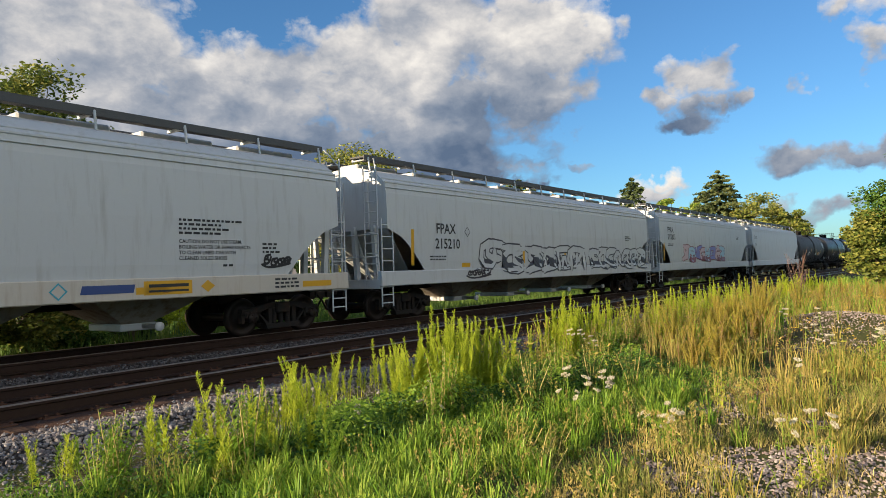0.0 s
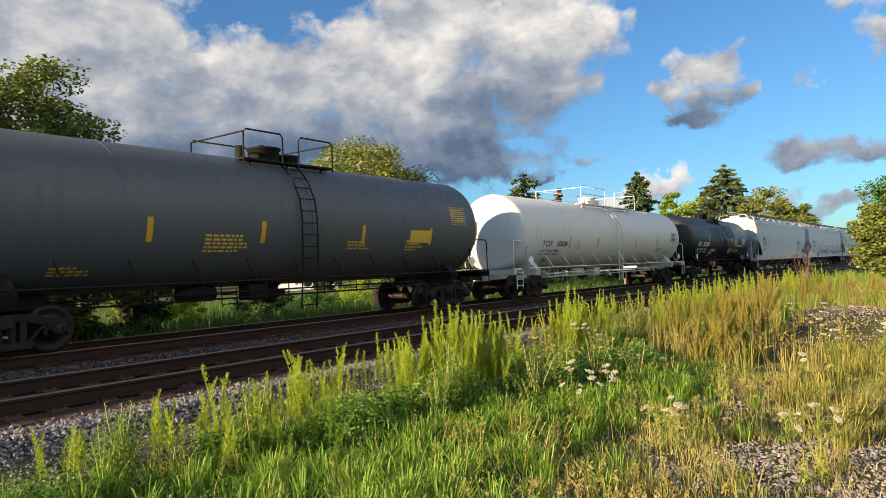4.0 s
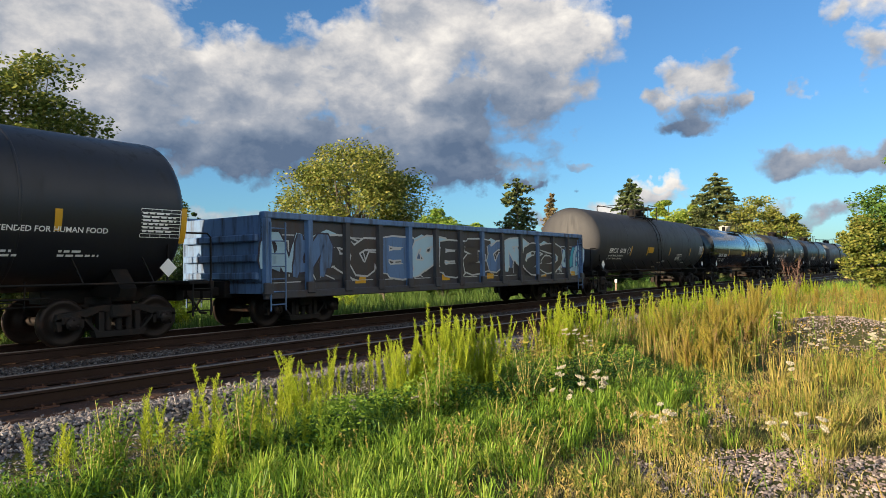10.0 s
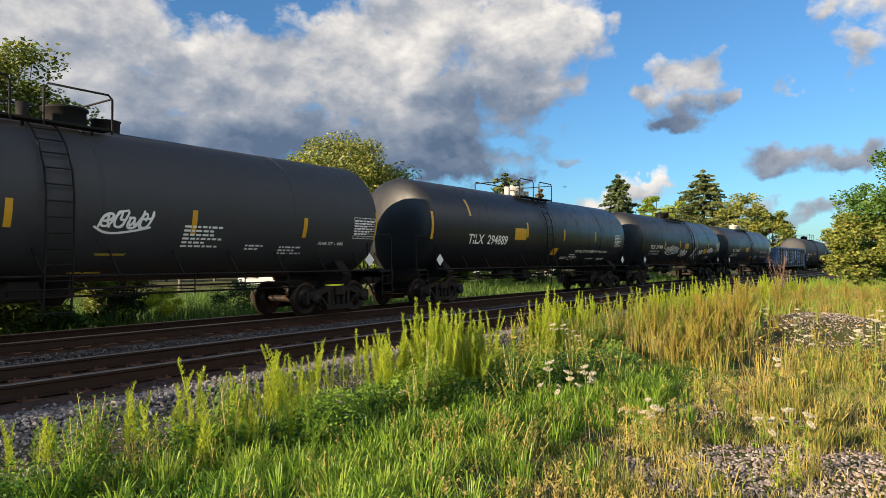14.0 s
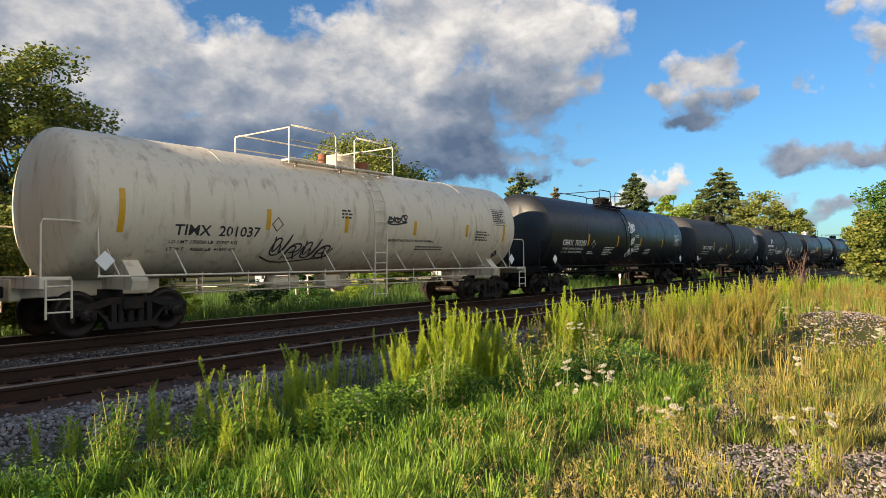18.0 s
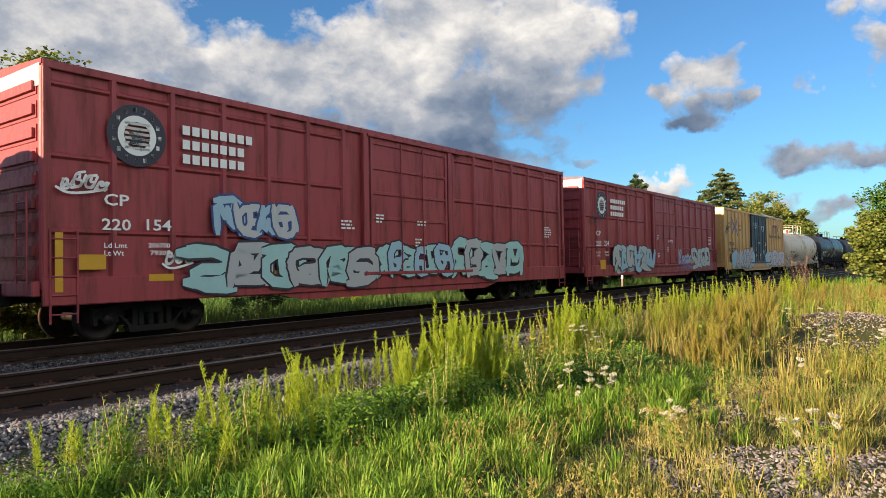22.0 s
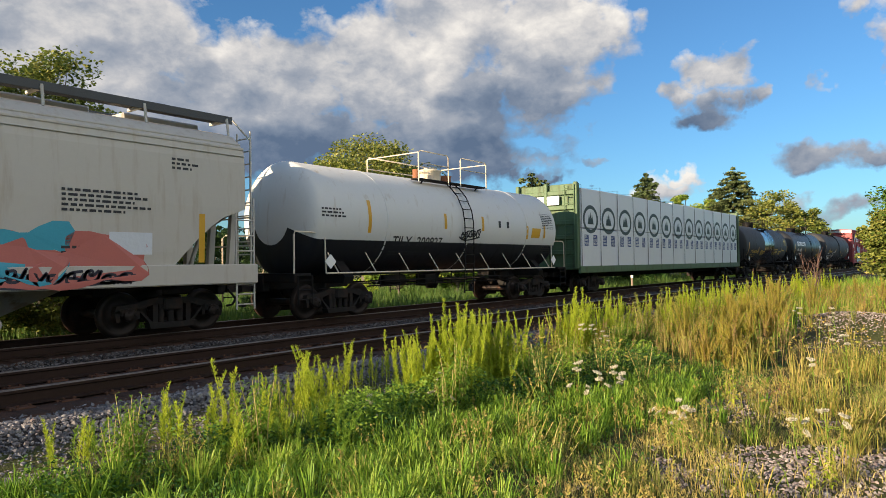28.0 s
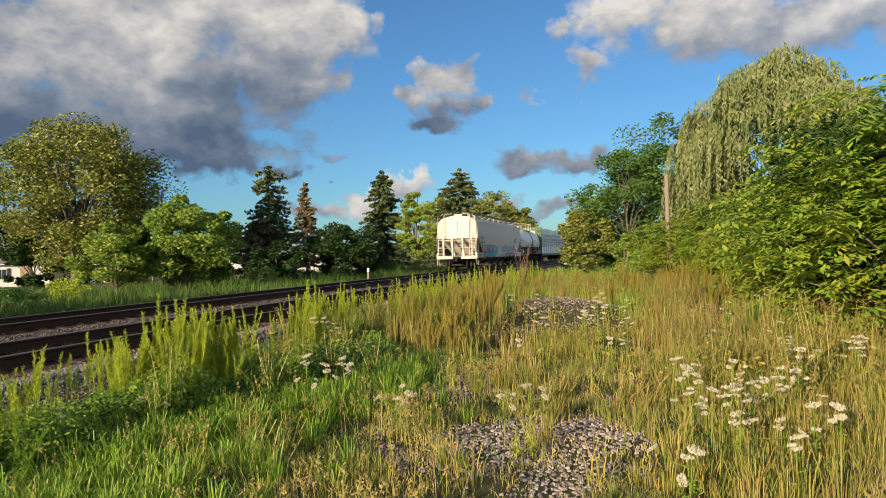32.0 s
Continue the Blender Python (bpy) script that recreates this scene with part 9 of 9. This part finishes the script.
HERBS = [leafy_weed(500, 0.75, 9, 0.13, "weed_fresh", "leafy_herb", "bushy green herb with pointed leaves"), leafy_weed(501, 0.60, 8, 0.12, "leaf_dark2", "leafy_herb", "dark green bushy herb"),
         leafy_weed(502, 0.48, 3, 0.11, "weed", "milkweed_plant", "upright yellow-green herb with broad leaves", 0.05), leafy_weed(503, 0.30, 6, 0.07, "red_leaf", "reddish_herb", "low herb with reddening leaves", 0.14),
         leafy_weed(504, 0.40, 7, 0.09, "weed_mixed", "leafy_herb", "low mixed green and golden herb", 0.14), leafy_weed(505, 0.95, 10, 0.12, "weed_mixed", "leafy_herb", "tall golden-green herb with pointed leaves", 0.16)]
rng = np.random.default_rng(19)
spots = [(8.5, 2.2, 2, 30, 1.0), (8.75, 2.35, 2, 100, 0.8), (5.9, 0.85, 2, 200, 0.75), (5.8, 0.95, 2, 20, 0.6), (9.0, 2.0, 3, 0, 1.0), (9.3, 1.8, 3, 80, 1.1), (8.0, 0.2, 3, 140, 1.2), (8.4, -0.1, 3, 200, 1.3), (7.9, 0.9, 4, 10, 1.2), (8.2, 0.8, 4, 70, 1.0)]
for x0, x1, y0, y1, n, kinds in ((10.6, 12.4, 4.2, 5.0, 9, (0, 1)), (8.2, 10.8, 3.2, 4.4, 10, (1, 4)), (5.6, 8.6, 4.0, 4.8, 9, (1, 0)), (2.6, 5.6, 5.0, 6.0, 12, (4, 0)), (12.5, 19, 3.2, 5.6, 20, (0, 5)), (11, 17, -1.5, 3.0, 12, (4,)), (19, 32, -3.0, 5.6, 24, (5, 0)), (7.5, 13, -4.5, -0.6, 16, (4, 5)), (2.8, 6.5, 2.6, 4.6, 10, (4,))):
    for _ in range(n):
        spots.append((rng.uniform(x0, x1), rng.uniform(y0, y1), int(rng.choice(kinds)), rng.uniform(0, 360), rng.uniform(0.7, 1.2)))
plant_out(HERBS, [q for q in spots if float(gravel_at(np.array(q[0]), np.array(q[1]))) < 0.6 or q[2] in (2, 3)])


def tall_weed(seed, h, stems, mat, splay=0.07, label="upright bright yellow-green weed with narrow leaves", name="tall_weed", low=0.10, long=0.064, stem_mat=None):
    """A clump of upright stems set with narrow leaves all the way up."""
    rng = np.random.default_rng(seed)
    t = thing(name, label, "weed", "tall weeds along the ballast" if name == "tall_weed" else "golden weeds of the verge")
    vs, mb = [], MB()
    for k in range(stems):
        a, d = rng.uniform(0, 6.28), rng.uniform(0, 0.17)
        hh = h * rng.uniform(0.55, 1.08)
        root = np.array([math.cos(a) * d, math.sin(a) * d, -0.03])
        lean = rng.normal(0, splay, 2)
        bend = lambda s: root + np.array([lean[0] * s * s, lean[1] * s * s, hh * s])
        mb.tube([bend(0), bend(0.5), bend(1.0)], [0.005, 0.004, 0.002], 4)
        n = int(235 * hh)
        s = rng.uniform(low, 1.0, n) ** 0.75
        p = np.stack([bend(q) for q in s])
        az = rng.uniform(0, 6.28, n)
        ln = long * (1 - 0.55 * s) * rng.uniform(0.7, 1.25, n)
        up = rng.uniform(0.5, 1.5, n)
        tip = p + np.stack([np.cos(az) * ln, np.sin(az) * ln, up * ln], 1)
        w = np.stack([-np.sin(az), np.cos(az), np.zeros(n)], 1) * (0.0064 - 0.0020 * s)[:, None]
        m = (p + tip) / 2
        vs.append(np.stack([p, m + w, tip, m - w], 1))
    v = np.concatenate(vs).reshape(-1, 3)
    part("stem", mb, stem_mat or mat, t, "", False)
    part("leaves", fast_mesh("leaves", v, np.arange(len(v)).reshape(-1, 4), mat), mat, t)
    return t


WEEDS = [tall_weed(200 + k, h, n, m) for k, (h, n, m) in enumerate(((0.85, 4, "weed"), (1.10, 7, "weed"), (0.62, 4, "weed"), (1.20, 6, "weed"), (0.45, 5, "weed_fresh")))]
WEEDS += [tall_weed(210 + k, h, n, "weed_gold", 0.15, "bushy golden-brown weed on thin twigs", "golden_weed", 0.22, 0.070, "straw_mix") for k, (h, n) in enumerate(((0.90, 16), (1.20, 20), (0.55, 14)))]
spots = []
rng = np.random.default_rng(9)
for x0, x1, y0, y1, n, kinds in ((6.5, 7.9, 4.85, 5.55, 30, (1, 3)), (6.2, 7.4, 5.2, 5.8, 6, (0, 1)), (5.5, 7.9, 6.2, 6.8, 12, (0, 2)), (3.6, 5.4, 5.6, 6.4, 14, (0, 2)), (2.6, 3.8, 5.9, 6.8, 5, (2, 4)), (8.4, 10.4, 5.5, 6.6, 7, (0, 1)), (10.6, 14.4, 5.2, 6.3, 40, (1, 3)), (14.4, 18.5, 4.6, 6.0, 34, (1, 3)), (18.5, 26, 4.6, 6.6, 34, (1, 3)), (26, 40, 4.2, 6.4, 40, (1, 3)),
                                 (3.0, 7.5, 4.6, 5.4, 22, (2, 4)), (10.2, 13.2, 2.4, 3.4, 7, (5, 7)), (12.5, 18.0, 2.9, 4.4, 15, (5, 6)), (12.0, 16.0, -0.5, 2.4, 10, (7, 5)), (21, 32, -2.5, 4.6, 24, (5, 6)), (12.0, 22.0, 3.4, 5.2, 14, (0, 3)), (8, 14, -4.0, -0.8, 12, (7,)), (16, 34, -5.0, -1.0, 22, (6, 5, 7))):
    for _ in range(n):
        spots.append((rng.uniform(x0, x1), rng.uniform(y0, y1), int(rng.choice(kinds)), rng.uniform(0, 360), rng.uniform(0.70, 1.12)))
plant_out(WEEDS, [q for q in spots if float(gravel_at(np.array(q[0]), np.array(q[1]))) < 0.4 and float(low_strip(q[0], q[1])) > 0.6])


def lace_flower(seed, h, spread):
    """A thin branching stem with flat white umbels."""
    rng = np.random.default_rng(seed)
    t = thing("wild_carrot_flower", "white flat-topped wild carrot flower on a thin green stem", "flower", "wild carrot flowers")
    mb = MB()
    top = np.array([rng.normal(0, 0.05), rng.normal(0, 0.05), h])
    mb.tube([(0, 0, -0.03), top * 0.55 + np.array([0.01, 0, 0]), top], [0.005, 0.004, 0.003], 4)
    heads = [(top, spread)]
    for _ in range(2):
        s = rng.uniform(0.45, 0.75)
        e = top * s + np.array([rng.normal(0, 0.11), rng.normal(0, 0.11), h * rng.uniform(0.18, 0.3)])
        mb.tube([top * s, (top * s + e) / 2 + np.array([0, 0, -0.02]), e], [0.003, 0.003, 0.002], 4)
        heads.append((e, spread * rng.uniform(0.5, 0.8)))
    part("stem", mb, "grass_green", t, "", False)
    for c, r in heads:
        n = 220
        q, a = rng.uniform(0, 1, n) ** 0.5 * r, rng.uniform(0, 6.28, n)
        tilt = rng.normal(0, 0.25, 2)
        p = np.stack([c[0] + q * np.cos(a), c[1] + q * np.sin(a), c[2] + 0.005 * rng.normal(0, 1, n) + q * q * 1.5 + tilt[0] * q * np.cos(a) + tilt[1] * q * np.sin(a)], 1)
        v, f = leaf_cloud(rng, p, 0.013, 0.95, 0.0, 0.25)
        part("umbel", fast_mesh("umbel", v, f, "umbel"), "umbel", t)
    n = 26
    s = rng.uniform(0.05, 0.6, n)
    p = top[None, :] * s[:, None] + rng.normal(0, 0.035, (n, 3))
    v, f = leaf_cloud(rng, p, 0.06, 0.18, -0.2, 0.4)
    part("leaves", fast_mesh("leaves", v, f, "grass_green"), "grass_green", t)
    return t


LACE = [lace_flower(300 + k, h, r) for k, (h, r) in enumerate(((0.50, 0.050), (0.62, 0.062), (0.38, 0.040), (0.74, 0.056), (0.45, 0.030)))]
rng = np.random.default_rng(10)
spots = []
for x0, x1, y0, y1, n, kinds in ((5.4, 7.6, -1.9, -0.3, 24, (0, 1, 3)), (4.6, 5.8, -1.2, -0.2, 5, (0, 2)), (7.4, 10.5, -3.4, 0.0, 14, (1, 3, 4)), (6.9, 7.7, 3.0, 3.7, 7, (0, 2, 4)), (5.9, 6.5, 2.0, 2.6, 5, (2, 4)), (6.6, 7.1, 0.85, 1.25, 3, (2,)), (9.5, 13.0, 0.0, 1.6, 9, (0, 3)), (11, 19, -3.0, 2.6, 14, (1, 3)), (4.8, 6.6, 4.4, 5.2, 5, (2, 4)), (9.5, 11.0, 4.4, 5.2, 4, (3,))):
    for _ in range(n):
        spots.append((rng.uniform(x0, x1), rng.uniform(y0, y1), int(rng.choice(kinds)), rng.uniform(0, 360), rng.uniform(0.75, 1.1)))
plant_out(LACE, spots)
x, y = scatter(rng, 420, 11, 30, 0.5, 6.0, lambda x, y: in_view(x, y) * patchy(x, y, 0.7, 9.0) ** 2)
pts = np.stack([x, y, ground_z(x, y) + rng.uniform(0.35, 0.7, len(x))], 1).repeat(6, 0)
pts += rng.normal(0, 0.03, pts.shape)
v, f = leaf_cloud(rng, pts, 0.024, 0.8, 0.0, 0.4)
tagged(new("yellow_blossom", fast_mesh("yellow_blossom", v, f, "goldflower")), "small yellow blossoms scattered among the weeds", "flowers", kind="stuff")


# ---- pieces of the track: ties, plates and stones ----
def tie_mesh(seed):
    rng = np.random.default_rng(seed)
    mb = MB().box(-0.115, 0.115, -1.30, 1.30, -0.375, -0.192, 0.02)
    mb.v = [(x + rng.normal(0, 0.004), y + rng.normal(0, 0.012), z + rng.normal(0, 0.003)) for x, y, z in mb.v]
    me = mb.mesh("tie")
    me.materials.append(M["tie"])
    return me


TIE = [tie_mesh(k) for k in range(4)]
PLATE = MB().box(-0.10, 0.10, -0.17, 0.17, -0.196, -0.176, 0.004)
for q in (-1, 1):
    for s in (-1, 1):
        PLATE.box(q * 0.06 - 0.014, q * 0.06 + 0.014, s * 0.105 - 0.018, s * 0.105 + 0.018, -0.18, -0.150, 0.004)
PLATE.box(-0.13, -0.10, -0.10, 0.10, -0.21, -0.168, 0.006)
PLATE = PLATE.mesh("tie_plate")
rng = np.random.default_rng(20)
for tr, ty in zip(TRACKS, (NEAR_TRACK, FAR_TRACK)):
    for k in range(90):
        x = -4.0 + 0.535 * k
        tie = part("tie", TIE[k % 4], "tie", tr)
        tie.matrix_basis = pose(x, ty + sway(x) + rng.normal(0, 0.03), rng.normal(0, 0.004), 0, 0, rng.normal(0, 0.8))
        if ty == NEAR_TRACK and k < 70:
            for q in (-0.7525, 0.7525):
                p = part("tie_plate", PLATE, "plate", tie)
                p.location = (0, q, 0)
    v, f, o = [], [], 0
    base = [tuple(p.co) for p in TIE[0].vertices]
    faces = [tuple(p.vertices) for p in TIE[0].polygons]
    mb = MB()
    for k in range(150):
        x = 44.2 + 0.535 * k
        mb.add([(a + x, b + ty + sway(x), c) for a, b, c in base], faces)
    tagged(part("far_ties", mb, "tie", tr, "", False), kind="stuff")

ICO = np.array([(0, 1, 1.618), (0, 1, -1.618), (0, -1, 1.618), (0, -1, -1.618), (1, 1.618, 0), (1, -1.618, 0), (-1, 1.618, 0), (-1, -1.618, 0), (1.618, 0, 1), (1.618, 0, -1), (-1.618, 0, 1), (-1.618, 0, -1)]) / 1.902
ICO_F = np.array([(0, 2, 8), (0, 8, 4), (0, 4, 6), (0, 6, 10), (0, 10, 2), (3, 1, 9), (3, 9, 5), (3, 5, 7), (3, 7, 11), (3, 11, 1), (2, 5, 8), (8, 5, 9), (8, 9, 4), (4, 9, 1), (4, 1, 6), (6, 1, 11), (6, 11, 10), (10, 11, 7), (10, 7, 2), (2, 7, 5)])


def stones(rng, x, y, z, size, mat, name):
    n = len(x)
    v = ICO[None] * rng.uniform(0.55, 1.2, (n, 12, 1)) * rng.uniform(0.6, 1.2, (n, 1, 3)) * (size * rng.uniform(0.55, 1.35, n))[:, None, None]
    a = rng.uniform(0, 6.28, n)
    c, s = np.cos(a)[:, None], np.sin(a)[:, None]
    v = np.stack([v[..., 0] * c - v[..., 1] * s, v[..., 0] * s + v[..., 1] * c, v[..., 2] * 0.8], -1)
    v += np.stack([x, y, z], 1)[:, None, :]
    f = (np.arange(n)[:, None, None] * 12 + ICO_F[None]).reshape(-1, 3)
    return fast_mesh(name, v.reshape(-1, 3), f, mat)


def bed_z(x, y):
    off = y - np.where(x > 0, BEND * x * x, 0.0)
    return np.maximum(np.interp(off, [6.38, 7.25, 10.8, 15.2, 15.9, 16.7], [-0.72, -0.235, -0.215, -0.215, -0.27, -0.70]), ground_z(x, y) - 0.02)


rng = np.random.default_rng(21)
rows = []
for n, x0, x1, y0, y1 in ((27000, -1.5, 13, 6.3, 7.78), (9000, 13, 30, 6.4, 7.8)):
    x, y = rng.uniform(x0, x1, n), rng.uniform(y0, y1, n)
    rows.append(np.stack([x, y + np.where(x > 0, BEND * x * x, 0)], 1))
p = np.concatenate(rows)
tagged(part("ballast_stones", stones(rng, p[:, 0], p[:, 1], bed_z(p[:, 0], p[:, 1]) + 0.008, 0.027, "stone", "ballast_stones"), "stone", bed), kind="stuff")
# between the rails and tracks: oily stones with shade in their colour
rows = []
for n, x0, x1, y0, y1 in ((10000, 0, 16, 10.3, 12.2), (6500, 16, 40, 10.2, 12.2), (1800, 0, 24, 7.8, 8.2), (1500, 0, 24, 8.3, 9.7), (1800, 2, 40, 12.8, 14.2), (3500, 2, 40, 14.3, 15.6)):
    x, y = rng.uniform(x0, x1, n), rng.uniform(y0, y1, n)
    rows.append(np.stack([x, y + np.where(x > 0, BEND * x * x, 0)], 1))
p = np.concatenate(rows)
tagged(part("oily_stones", stones(rng, p[:, 0], p[:, 1], bed_z(p[:, 0], p[:, 1]) + 0.008, 0.027, "stone_dark", "oily_stones"), "stone_dark", bed), kind="stuff")
x, y = scatter(rng, 17000, 3.8, 10.0, -0.8, 3.2, lambda x, y: gravel_at(x, y))
x2, y2 = scatter(rng, 15000, 14, 24, -0.8, 4.6, lambda x, y: gravel_at(x, y))
x, y = np.concatenate([x, x2]), np.concatenate([y, y2])
tagged(new("gravel", stones(rng, x, y, ground_z(x, y) + 0.004, 0.021, "stone_pale", "gravel")), "pale loose gravel in bare patches of the verge", "gravel", kind="stuff")
SINGLE = [stones(np.random.default_rng(400 + k), np.zeros(1), np.zeros(1), np.zeros(1), 0.036, "stone", "stone") for k in range(8)]
for k in range(280):
    x, y = rng.uniform(1.5, 6.5), rng.uniform(6.75, 7.7)
    s = part("stone", SINGLE[k % 8], "stone", bed)
    s.matrix_basis = pose(x, y, float(bed_z(np.array(x), np.array(y))) + 0.022, rng.uniform(0, 360), rng.uniform(0, 360), rng.uniform(0, 360))


# ---- what moves: the cars along the far track, and their wheels ----
def car_pose(s):
    return pose(s, FAR_TRACK + sway(s), 0.0, 0, 0, math.degrees(heading(s)))


def motions():
    for car, centre in CARS:
        walk(car, [(t, car_pose(centre + SPEED * t)) for t in range(0, 33, 2)])
    # every axle turns alike, so the wheelsets of the front and of the rear axles each share one turning
    turning = {}
    for w in WHEELS:
        side = 1 if w.location.x > 0 else -1
        if side not in turning:
            x = w.location.x
            walk(w, [(i / 30.0, pose(x, 0, WHEEL_R, 0, math.degrees(SPEED * i / 30.0 / WHEEL_R) % 360.0, 0)) for i in range(961)])
            turning[side] = w.animation_data
        else:
            keys = turning[side]
            w.rotation_mode = "QUATERNION"
            own = w.animation_data_create()
            own.action = keys.action
            own.action_slot = keys.action_slot


motions()
